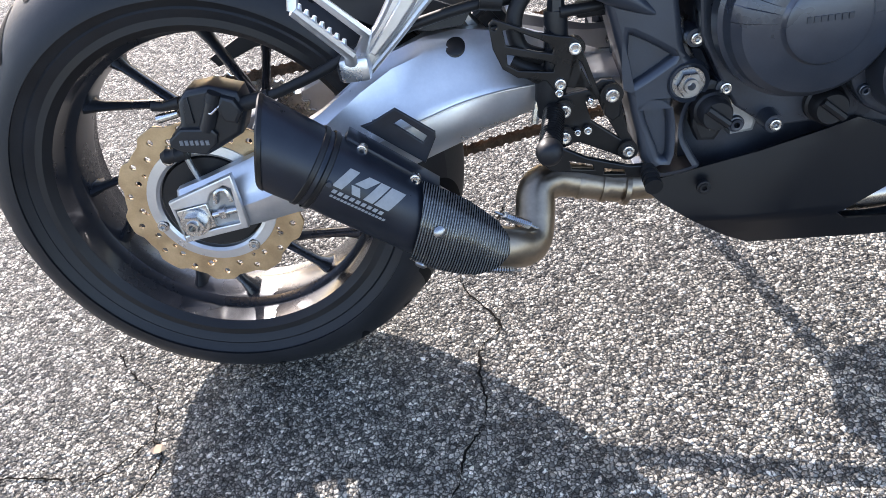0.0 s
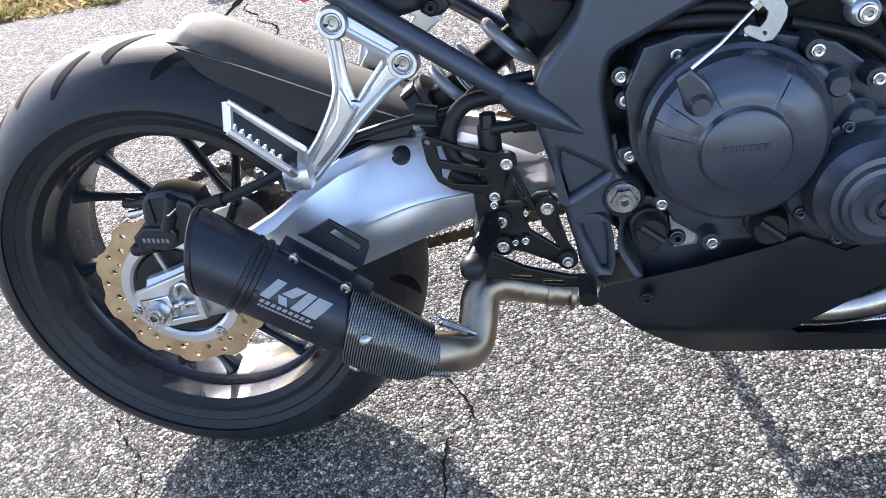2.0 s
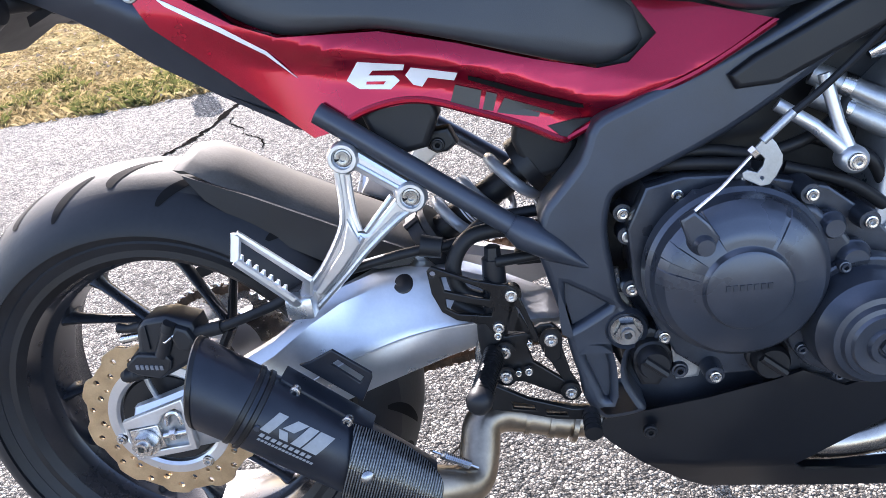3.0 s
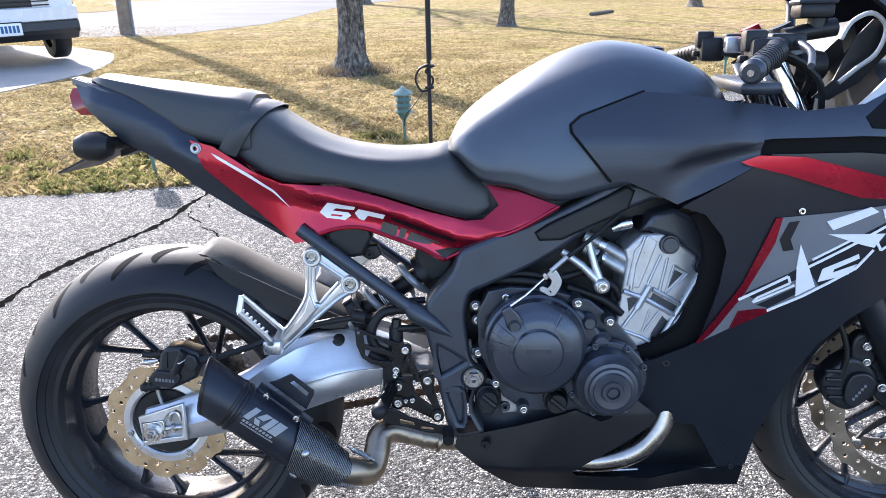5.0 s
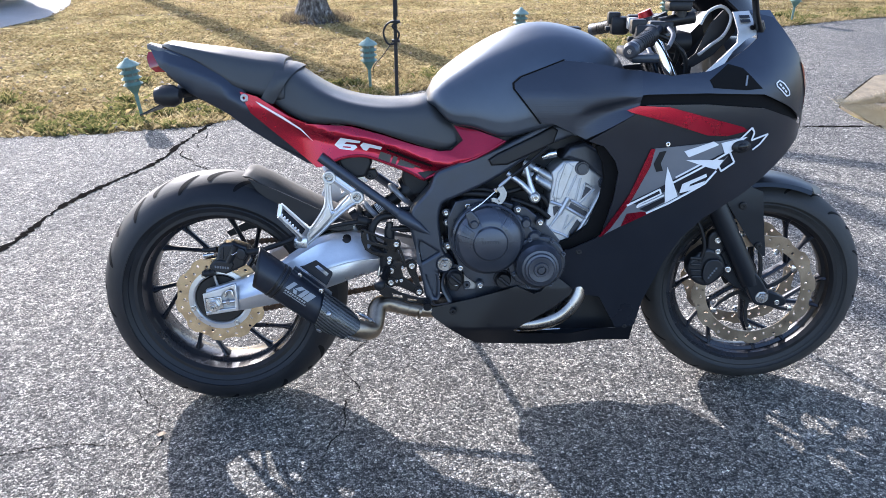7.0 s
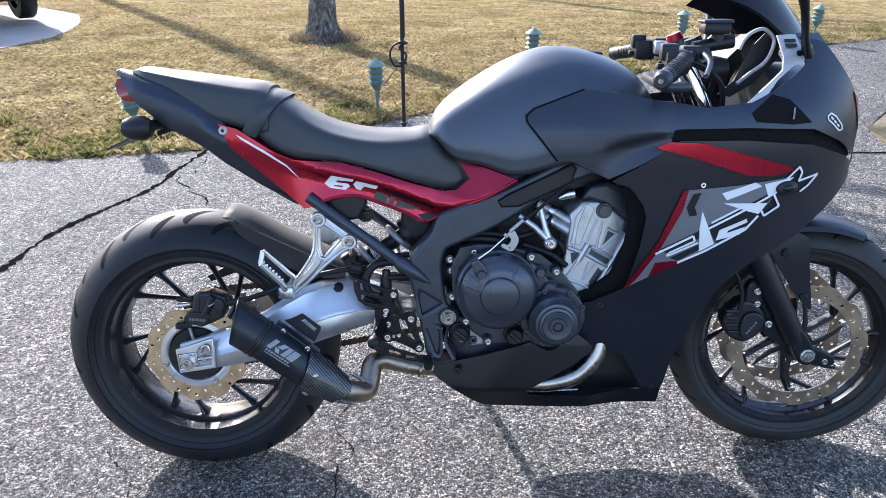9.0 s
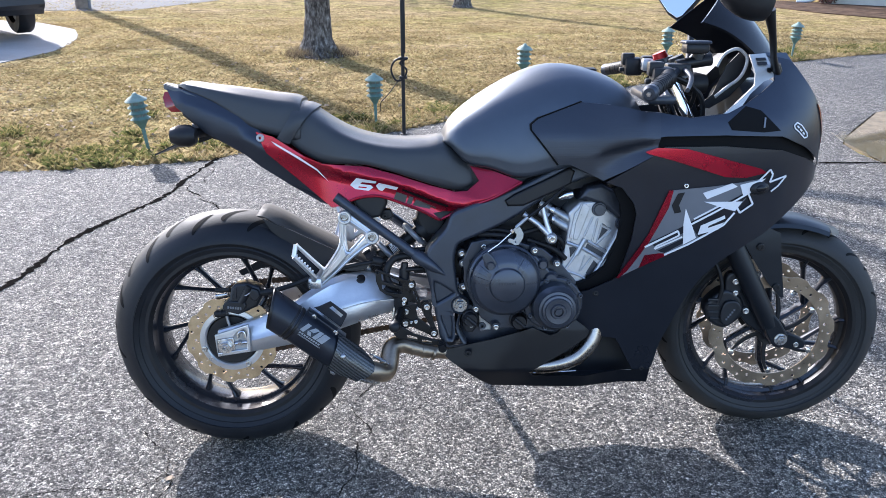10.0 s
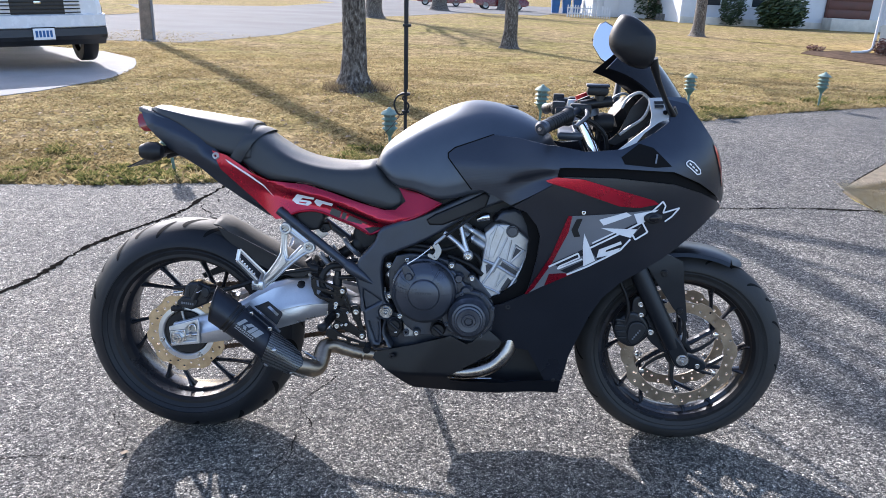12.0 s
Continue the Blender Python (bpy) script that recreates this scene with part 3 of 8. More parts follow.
# rear wheel
RC = (-0.012, 0.328)
rear = wheel("rear_wheel", RC[0], RC[1], 0.331, 0.229, 0.097, 0.081, -0.10, 12, "gloss black cast rear wheel with forked spokes", 0.052)
disc(rear, RC[0], RC[1], -0.100, 0.117, 0.083, 10, 30, GOLD, 0.005, "gold wave-edged drilled brake disc")
part("disc_carrier", lathe([(0.068, -0.094), (0.084, -0.094), (0.086, -0.099), (0.084, -0.104), (0.072, -0.105), (0.068, -0.102)], 64, (RC[0], 0, RC[1])), ALU, rear, "silver disc carrier ring")
part("sprocket", plate([wavy(0, RC[1], 0.108, 42, 0.0035, 336), circle(0, RC[1], 0.055, 48)] + [circle(0.08 * math.cos(k * 1.0472), RC[1] + 0.08 * math.sin(k * 1.0472), 0.014, 12) for k in range(6)], 0.095, 0.007, 0.0006), STEEL, rear, "steel rear sprocket")
part("hub_drum", lathe([(0.0, -0.100), (0.064, -0.100), (0.068, -0.094), (0.068, -0.04)], 40, (RC[0], 0, RC[1])), PLASTIC, rear)
for a in (118, 198, 300, 20):
    bolt(rear, RC[0] + 0.0775 * math.cos(radians(a)), -0.1045, RC[1] + 0.0775 * math.sin(radians(a)), 0.008, 0.005)

# front wheel, fork and fender are turned a little to the right
HEAD = Vector((1.10, 0, 0.92))
STEER = Matrix.Translation(HEAD) @ Matrix.Rotation(radians(-8), 4, Vector((-0.465, 0, 0.885))) @ Matrix.Translation(-HEAD) @ Matrix.Translation((1.466, 0, 0.319))
XF[0] = STEER
front = wheel("front_wheel", 0, 0, 0.305, 0.229, 0.062, 0.048, -0.07, 53, "gloss black cast front wheel with forked spokes", 0.042)
for sd in (-1, 1):
    disc(front, 0, 0, sd * 0.066, 0.165, 0.130, 12, 36, DISC2, 0.0045, "drilled wave-edged brake disc with a straw tint")
    arms = []
    for k in range(180):
        t = 2 * math.pi * k / 180
        f = max(0.0, math.cos(6 * t - 1.356)) ** 9.0
        rr = 0.040 + 0.090 * f
        arms.append((rr * math.cos(t + 0.35 * f), rr * math.sin(t + 0.35 * f)))
    if sd > 0:
        arms = circle(0, 0, 0.052, 48)
    part("disc_carrier", plate([arms, circle(0, 0, 0.022, 24)], sd * 0.066, 0.008, 0.0015), PLASTIC, front, "black curved disc carrier")
    for k in range(6):
        t = 0.576 + k * math.pi / 3
        part("bobbin", lathe([(0, sd * 0.0725), (0.004, sd * 0.0725), (0.0075, sd * 0.0715), (0.008, sd * 0.062)], 14, (0.120 * math.cos(t), 0, 0.120 * math.sin(t))), STEEL, front)
for sd in (-1, 1):
    y = sd * 0.118
    fork = part("fork_leg", tube([(-0.345, sd * 0.1, 0.68), (-0.165, y, 0.295)], [0.0235, 0.0235], 20, 1, False), CHROME, moto, "chromed fork tube")
    part("fork_slider", tube([(-0.185, y, 0.335), (-0.168, y, 0.300), (-0.045, y, 0.075), (-0.028, y, 0.040)], [0.0275, 0.0270, 0.0265, 0.024], 20, 1, False), FORKP, fork, "matt black fork slider")
    part("dust_seal", tube([(-0.192, y, 0.348), (-0.180, y, 0.326)], [0.031, 0.031], 20, 1, False), PLASTIC, fork)
    part("axle_clamp", from_mesh(plate([[(-0.058, 0.075), (-0.022, 0.075), (0.010, 0.032), (0.020, 0.010), (0.016, -0.010), (-0.002, -0.018), (-0.022, -0.006), (-0.046, 0.040)]], y, 0.042, 0.004, 3)), FORKP, fork)
    part("caliper_arm", from_mesh(plate([[(-0.055, 0.085), (-0.120, 0.165), (-0.135, 0.150), (-0.105, 0.060), (-0.040, 0.010), (-0.020, 0.03)]], sd * 0.098, 0.016, 0.003, 3)), FORKP, fork)
    cal = part("brake_caliper", from_mesh(plate([[(-0.200, 0.090), (-0.168, 0.128), (-0.140, 0.136), (-0.106, 0.112), (-0.094, 0.074), (-0.108, 0.050), (-0.138, 0.026), (-0.166, 0.030), (-0.192, 0.052)]], sd * 0.090, 0.050, 0.010, 4)), CALIPER, moto, "black front brake caliper")
    part("caliper_cover", from_mesh(plate([[(-0.150, 0.104), (-0.122, 0.108), (-0.106, 0.086), (-0.122, 0.052), (-0.142, 0.036), (-0.158, 0.050), (-0.160, 0.078)]], sd * 0.119, 0.014, 0.004, 3)), CALIPER, cal)
    part("caliper_bridge", from_mesh(plate([[(-0.150, 0.128), (-0.152, 0.168), (-0.136, 0.184), (-0.114, 0.176), (-0.106, 0.130), (-0.120, 0.116)]], sd * 0.096, 0.030, 0.006, 3)), CALIPER, cal)
    for k, (a, b) in enumerate(((-0.182, 0.108), (-0.180, 0.090), (-0.178, 0.072), (-0.172, 0.054))):
        part("rib", block(a - 0.014, a + 0.014, sd * 0.116 - 0.004, sd * 0.116 + 0.004, b - 0.004, b + 0.004, 0.002), CALIPER, cal)
    bolt(cal, -0.128, sd * 0.112, 0.160, 0.009, 0.008, side=sd)
    bolt(cal, -0.125, sd * 0.112, 0.128, 0.008, 0.008, side=sd)
    bolt(cal, -0.094, sd * 0.116, 0.079, 0.009, 0.010, side=sd)
    if sd < 0:
        for k in range(5):
            part("lettering", block(-0.146 + k * 0.0044, -0.1415 + k * 0.0044, -0.1275, -0.1258, 0.054 + k * 0.0068, 0.0592 + k * 0.0068, 0), GREYP, cal, "small white bars")
        hexnut(fork, 0.0, -0.137, 0.008, 0.014, 0.010)
        part("axle_boss", lathe([(0, -0.136), (0.018, -0.136), (0.021, -0.130), (0.022, -0.11)], 32), FORKP, fork)
        bolt(fork, 0.045, -0.128, -0.010, 0.008, 0.008)
        part("pinch_arm", from_mesh(plate([[(0.010, 0.022), (0.060, 0.006), (0.070, -0.012), (0.060, -0.022), (0.012, -0.020)]], -0.118, 0.022, 0.003, 3)), FORKP, fork)
# fender
def fender_ring(a, h):
    r = 0.322
    return [(r * math.cos(a) * k, y, r * math.sin(a) * k) for y, k in ((-0.072, 0.93), (-0.068, 0.965), (-0.05, 0.99), (-0.02, 1.0), (0.02, 1.0), (0.05, 0.99), (0.068, 0.965), (0.072, 0.93), (0.066, 0.93), (0.047, 0.98), (0.0, 0.99), (-0.047, 0.98), (-0.066, 0.93))]
fender = part("front_fender", rings([fender_ring(radians(a), 0) for a in range(68, 158, 3)]), FORKP, moto, "matt black front fender")
part("fender_tip", rings([[(0.322 * math.cos(radians(68)) + s * 0.035, y * (1 - s * 0.5), 0.322 * math.sin(radians(68)) * k - s * 0.014) for y, k in ((-0.068, 0.95), (-0.05, 0.985), (0, 1.0), (0.05, 0.985), (0.068, 0.95), (0, 0.975))] for s in (0, 0.35, 0.7, 1.0)]), FORKP, fender)
for sd in (-1, 1):
    part("fender_stay", sheet([(-0.155, 0.305), (-0.120, 0.318), (-0.055, 0.305), (-0.020, 0.290), (-0.010, 0.220), (0.010, 0.112), (0.002, 0.110), (-0.035, 0.150), (-0.074, 0.205), (-0.112, 0.262)], lambda x, z: 0.094 - 0.10 * max(z - 0.26, 0), 0.006, 0.03, 0, sd), FORKP, fender, "flat black fender side stay")
    bolt(fender, -0.014, sd * 0.099, 0.141, 0.010, 0.003, PLASTIC, side=sd)
    bolt(fender, -0.069, sd * 0.099, 0.253, 0.010, 0.003, PLASTIC, side=sd)
part("brake_hose", tube([(-0.168, -0.115, 0.100), (-0.162, -0.116, 0.140), (-0.172, -0.114, 0.183), (-0.192, -0.108, 0.225), (-0.200, -0.100, 0.265), (-0.20, -0.09, 0.36)], 0.0055, 10), HOSE, cal)
part("hose_clip", tube([(-0.190, -0.108, 0.236), (-0.166, -0.108, 0.248)], [0.007, 0.006], 10, 1, False), STEEL, cal)
XF[0] = Matrix.Identity(4)

# ---- bodywork ----
WIDE = [(0.50, 0.215), (0.60, 0.235), (0.87, 0.225), (1.02, 0.248), (1.20, 0.250), (1.32, 0.228), (1.38, 0.208), (1.46, 0.158), (1.51, 0.105), (1.56, 0.030)]
TALL = [(0.15, 0.42), (0.20, 0.45), (0.30, 0.53), (0.45, 0.69), (0.60, 0.85), (0.75, 0.96), (0.84, 1.0), (0.90, 0.97), (0.96, 0.86), (1.02, 0.72), (1.08, 0.56)]


def fair(x, z, off=0.0):
    return ev(x, WIDE) * ev(z, TALL) + off


def both(name, outline, f, material, parent, label="", thick=0.004, step=0.02, smooth=0):
    part(name, sheet(outline, f, thick, step, smooth, 1), material, parent, label, 50)
    return part(name, sheet(outline, f, thick, step, smooth, -1), material, parent, label, 50)


# tank: full body, cross-sections along x
T_TOP = [(0.545, 0.858), (0.560, 0.890), (0.593, 0.925), (0.674, 0.980), (0.755, 1.020), (0.820, 1.037), (0.886, 1.032), (0.953, 1.012), (1.004, 0.985), (1.039, 0.952), (1.066, 0.915)]
T_BOT = [(0.545, 0.842), (0.60, 0.795), (0.66, 0.782), (0.73, 0.760), (0.82, 0.780), (0.90, 0.80), (1.066, 0.86)]
T_W = [(0.545, 0.085), (0.57, 0.118), (0.62, 0.142), (0.70, 0.164), (0.80, 0.180), (0.90, 0.180), (1.00, 0.155), (1.066, 0.090)]
loops = []
for k in range(40):
    x = 0.545 + (1.066 - 0.545) * (k / 39) ** 0.92
    t, b, w = ev(x, T_TOP), ev(x, T_BOT), ev(x, T_W)
    e = t - b
    half = [(0.30 * w, b), (0.90 * w, b), (0.985 * w, b + e * 0.10), (1.0 * w, b + e * 0.20), (0.975 * w, b + e * 0.36), (0.925 * w, b + e * 0.52), (0.85 * w, b + e * 0.67), (0.70 * w, b + e * 0.83), (0.46 * w, b + e * 0.945), (0.2 * w, t - 0.001)]
    right = curve([(y, z, 0) for y, z in half], 3)
    loops.append([(x, -q.x, q.y) for q in right] + [(x, q.x, q.y) for q in right[::-1]])
tank = part("fuel_tank", rings(loops), MATT, moto, "matt black fuel tank with blue-grey sheen", 60)
part("filler_cap", lathe([(0.0, 0.012), (0.040, 0.012), (0.048, 0.008), (0.050, -0.01)], 32, (0.90, 0, 1.014), "z"), PLASTIC, tank)

# knee panels with raised lines, reaching forward into the upper cowl
def knee(x, z):
    k = max(0, min(1, (x - 0.86) / 0.16))
    k = k * k * (3 - 2 * k)
    d = (np.interp(x, (0.90, 0.943, 1.0, 1.06), (0.822, 0.842, 0.858, 0.866)) - z) / 0.014
    e = (z - np.interp(x, (0.926, 0.965, 1.028, 1.06), (0.759, 0.782, 0.822, 0.848))) / 0.035
    dip = 0.013 * float(np.clip(d, 0, 1) * np.clip(e, 0, 1)) * max(0, min(1, (x - 0.90) / 0.05))
    return k * fair(x, z, 0.004) + (1 - k) * knee_flat(x, z) - dip


def knee_flat(x, z):
    return 0.192 + 0.030 * max(0, min(1, (x - 0.80) / 0.25)) - 0.55 * max(z - 0.86, 0) ** 1.2 - 0.12 * max(0.82 - z, 0) - 0.10 * max(0.80 - x, 0)
both("knee_panel", [(0.818, 0.800), (0.754, 0.880), (0.753, 0.892), (0.770, 0.906), (0.874, 0.945), (0.94, 0.940), (1.012, 0.926), (1.045, 0.924), (1.045, 0.866), (1.040, 0.836), (1.028, 0.823), (0.965, 0.783), (0.926, 0.760), (0.885, 0.780), (0.849, 0.796)], knee, RIBBED, tank, "matt black knee panel with fine raised lines", 0.012, 0.011)
both("panel_seam", [(0.8205, 0.798), (0.8172, 0.795), (0.7505, 0.879), (0.7495, 0.893), (0.768, 0.9085), (0.874, 0.9478), (0.874, 0.945), (0.770, 0.906), (0.753, 0.892), (0.754, 0.880)], lambda x, z: knee(x, z) - 0.002, GROOVE, tank, "", 0.012)

# seat: rider seat and raised pillion pad
def seat_body(x0, x1, top, bot, wid, n=30):
    lp = []
    for k in range(n):
        x = x0 + (x1 - x0) * k / (n - 1)
        t, b, w = ev(x, top), ev(x, bot), ev(x, wid)
        half = [(0.5 * w, b), (0.97 * w, b + 0.004), (1.0 * w, b + (t - b) * 0.35), (0.93 * w, b + (t - b) * 0.75), (0.72 * w, t - 0.010), (0.4 * w, t - 0.001), (0.1 * w, t)]
        r = curve([(y, z, 0) for y, z in half], 3)
        lp.append([(x, -q.x, q.y) for q in r] + [(x, q.x, q.y) for q in r[::-1]])
    return rings(lp)
seat = part("rider_seat", seat_body(0.135, 0.650, [(0.135, 0.955), (0.185, 0.945), (0.205, 0.936), (0.286, 0.885), (0.35, 0.860), (0.43, 0.848), (0.512, 0.850), (0.545, 0.856), (0.580, 0.830), (0.625, 0.790), (0.64, 0.770), (0.65, 0.758)],
            [(0.135, 0.850), (0.199, 0.812), (0.245, 0.793), (0.291, 0.790), (0.353, 0.786), (0.431, 0.765), (0.510, 0.738), (0.573, 0.720), (0.605, 0.722), (0.635, 0.742), (0.65, 0.755)],
            [(0.135, 0.092), (0.20, 0.105), (0.30, 0.125), (0.42, 0.135), (0.52, 0.118), (0.60, 0.100), (0.635, 0.085), (0.65, 0.050)]), SEATM, moto, "black vinyl rider seat", 60)
pad = part("pillion_seat", seat_body(-0.118, 0.190, [(-0.118, 0.985), (-0.10, 0.992), (-0.042, 0.985), (0.035, 0.976), (0.113, 0.965), (0.175, 0.957), (0.190, 0.950)],
            [(-0.118, 0.975), (-0.094, 0.966), (-0.024, 0.938), (0.049, 0.888), (0.067, 0.876), (0.124, 0.860), (0.190, 0.845)],
            [(-0.118, 0.035), (-0.09, 0.060), (0.0, 0.085), (0.08, 0.095), (0.19, 0.104)]), SEATM, seat, "raised black vinyl pillion pad", 60)
lp = []
for k in range(9):
    w, e = -0.016 + 0.032 * k / 8, 0.0035 * math.sin(math.pi * k / 8)
    r = curve([(0.106 + e, 0.846, 0.146), (0.112 + e, 0.880, 0.168), (0.104 + e, 0.910, 0.187), (0.080, 0.927 + e, 0.200), (0.04, 0.934 + e, 0.208), (0.0, 0.936 + e, 0.210)], 5)
    half = [(q.z + w * (1 + 0.5 * max(q.y - 0.90, 0) / 0.04), q.x, q.y - 0.35 * w) for q in r]
    lp.append([(x, -y, z) for x, y, z in half] + [(x, y, z) for x, y, z in half[::-1]])
part("seat_strap", rings(lp, False), SEATM, seat, "black seat strap")

# tail cowl, light and plate
def tailw(x, z):
    return ev(x, [(-0.155, 0.035), (-0.10, 0.062), (0.0, 0.085), (0.10, 0.098), (0.25, 0.112), (0.45, 0.125), (0.60, 0.115), (0.74, 0.150)]) - 0.20 * max(0.86 - 0.25 * x - z, 0)
TAIL_TOP = [(-0.152, 0.986), (-0.10, 0.972), (-0.054, 0.957), (-0.01, 0.940), (0.025, 0.925), (0.048, 0.909), (0.064, 0.889), (0.085, 0.877), (0.095, 0.866)]
def tailf(x, z):
    """The tail side with a rounded shoulder under its upper edge."""
    d = max(ev(min(x, 0.095), TAIL_TOP) - z, 0)
    k = max(0.0, min(1.0, (0.20 - x) / 0.10))
    return tailw(x, z) + k * (0.012 - 0.5 * max(0.030 - d, 0) - 0.10 * max(d - 0.055, 0))
# the darker cowl black puts the tail's shade into its colour
tail = both("tail_cowl", TAIL_TOP + [(0.105, 0.82), (0.18, 0.754), (0.262, 0.682), (0.235, 0.69), (0.16, 0.735), (0.086, 0.785), (0.049, 0.815), (0.011, 0.840), (-0.048, 0.868), (-0.080, 0.900), (-0.120, 0.930)], tailf, COWLP, moto, "matt black tail cowl", 0.004, 0.011)
part("tail_cover", rings([[(x, y * w, z + 0.004 * (1 - abs(y))) for y in (-1, -0.6, 0, 0.6, 1)] + [(x, y * w, z - 0.012) for y in (1, 0, -1)] for x, z, w in ((-0.154, 0.984, 0.034), (-0.12, 0.976, 0.054), (-0.09, 0.966, 0.066), (-0.03, 0.94, 0.08))]), MATT, tail)
part("tail_underside", rings([[(x, -w, z), (x, w, z), (x, w * 0.9, z - 0.008), (x, -w * 0.9, z - 0.008)] for x, z, w in ((-0.11, 0.915, 0.045), (-0.05, 0.872, 0.07), (0.05, 0.818, 0.085), (0.16, 0.74, 0.09), (0.26, 0.69, 0.095))]), PLASTIC, tail)
part("tail_light", rings([[(x + 0.25 * (z - 0.94), y * w, z) for y in (-1, -0.5, 0, 0.5, 1)] + [(x + 0.03 + 0.25 * (z - 0.94), y * w, z) for y in (1, -1)] for x, z, w in ((-0.156, 0.966, 0.044), (-0.155, 0.952, 0.054), (-0.144, 0.930, 0.058), (-0.128, 0.917, 0.054))]), LENS, tail, "red tail light lens")
part("rear_indicator", lathe([(0, -0.035), (0.018, -0.03), (0.027, -0.01), (0.027, 0.015), (0.018, 0.03), (0.0, 0.034)], 24, (-0.095, -0.10, 0.862), "x"), PLASTIC, tail, "round black rear indicator")
part("rear_indicator", lathe([(0, -0.035), (0.018, -0.03), (0.027, -0.01), (0.027, 0.015), (0.018, 0.03), (0.0, 0.034)], 24, (-0.095, 0.10, 0.862), "x"), PLASTIC, tail, "round black rear indicator")
part("indicator_stalk", tube([(-0.085, -0.09, 0.865), (-0.04, 0.0, 0.868), (-0.085, 0.09, 0.865)], 0.012, 10), PLASTIC, tail)
part("plate_bracket", rings([[(x, -w, z), (x, w, z), (x, w, z - 0.012), (x, -w, z - 0.012)] for x, z, w in ((0.02, 0.845, 0.05), (-0.04, 0.862, 0.045), (-0.075, 0.850, 0.04))]), PLASTIC, tail)
part("number_plate", rings([[(x, -0.085, z), (x, 0.085, z), (x + 0.002, 0.085, z - 0.003), (x + 0.002, -0.085, z - 0.003)] for x, z in ((-0.085, 0.858), (-0.175, 0.815))]), PLASTIC, tail, "small dark plate seen edge on")
tb = bolt(tail, 0.093, -0.108, 0.857, 0.0105, 0.010, CAST, "grab_bolt")

# red side panels under the seat
def redf(x, z):
    ridge = float(np.interp(x, (0.10, 0.20, 0.30, 0.40, 0.455, 0.491, 0.527, 0.559, 0.60, 0.62, 0.74), (0.845, 0.800, 0.772, 0.752, 0.736, 0.721, 0.705, 0.690, 0.684, 0.692, 0.742)))
    fold = (0.40 * max(z - ridge, 0) + 0.55 * min(max(ridge - z, 0), 0.020) - 0.35 * max(ridge - z - 0.030, 0)) * min(1, max(0, (x - 0.14) * 6))
    return tailw(x, z) + 0.014 - fold
redp = both("side_panel", [(0.082, 0.872), (0.124, 0.860), (0.199, 0.812), (0.245, 0.793), (0.291, 0.790), (0.353, 0.786), (0.431, 0.765), (0.510, 0.738), (0.573, 0.720), (0.605, 0.722), (0.634, 0.748), (0.612, 0.783), (0.667, 0.774), (0.739, 0.751), (0.668, 0.707), (0.573, 0.667), (0.534, 0.645), (0.520, 0.655), (0.494, 0.668), (0.447, 0.688), (0.384, 0.709), (0.33, 0.705), (0.306, 0.698), (0.283, 0.686), (0.262, 0.682), (0.18, 0.754), (0.105, 0.82)], redf, RED, moto, "candy red side panel under the seat", 0.005, 0.0075)
for sd in (-1, 1):
    part("panel_rim", tube([(x, sd * redf(x, z), z) for x, z in ((0.735, 0.750), (0.668, 0.709), (0.60, 0.680), (0.545, 0.652), (0.530, 0.650), (0.494, 0.670), (0.447, 0.690), (0.384, 0.711), (0.33, 0.707), (0.283, 0.688))], 0.0042, 8, 5), RED, redp)
part("panel_recess", sheet([(0.518, 0.666), (0.545, 0.669), (0.573, 0.668), (0.555, 0.656), (0.538, 0.647)], lambda x, z: redf(x, z) + 0.0015, 0.003, 0.02), PLASTIC, redp, "dark opening in the red panel")
part("panel_slot", sheet([(0.440, 0.731), (0.469, 0.720), (0.503, 0.705), (0.556, 0.685), (0.557, 0.681), (0.546, 0.683), (0.497, 0.701), (0.440, 0.726)], lambda x, z: redf(x, z) + 0.0012, 0.003, 0.02), GROOVE, redp, "dark slot along the fold")
def decal(name, pts, f, m, parent, off=0.0015, label=""):
    return part(name, sheet(pts, lambda x, z: f(x, z) + off, 0.002, 0.03), m, parent, label)
decal("stripe", [(0.120, 0.849), (0.131, 0.8435), (0.186, 0.811), (0.229, 0.781), (0.256, 0.748), (0.227, 0.777), (0.184, 0.806), (0.130, 0.839)], redf, WHITE, redp)
for pts in ([(0.309, 0.739), (0.326, 0.758), (0.376, 0.750), (0.373, 0.744), (0.340, 0.747), (0.334, 0.742), (0.362, 0.739), (0.367, 0.733), (0.356, 0.725), (0.322, 0.729)], [(0.374, 0.738), (0.382, 0.746), (0.430, 0.735), (0.425, 0.727), (0.398, 0.733), (0.390, 0.724), (0.381, 0.727)]):
    decal("number_shape", pts, redf, WHITE, redp, 0.0015, "white number shape")
decal("number_slot", [(0.331, 0.736), (0.352, 0.734), (0.349, 0.731), (0.330, 0.733)], redf, RED, redp, 0.0026)
DKRED = mat("dark_vinyl", (0.030, 0.026, 0.022), 0.4, var=0.1, bumps=0.0)
for pts in ([(0.425, 0.722), (0.452, 0.713), (0.447, 0.694), (0.418, 0.704)], [(0.457, 0.711), (0.468, 0.707), (0.462, 0.690), (0.451, 0.693)], [(0.475, 0.702), (0.526, 0.680), (0.524, 0.677), (0.494, 0.688), (0.511, 0.681), (0.509, 0.677), (0.480, 0.684), (0.466, 0.688)]):
    decal("number_shape", pts, redf, DKRED, redp, 0.0015, "dark number shape")

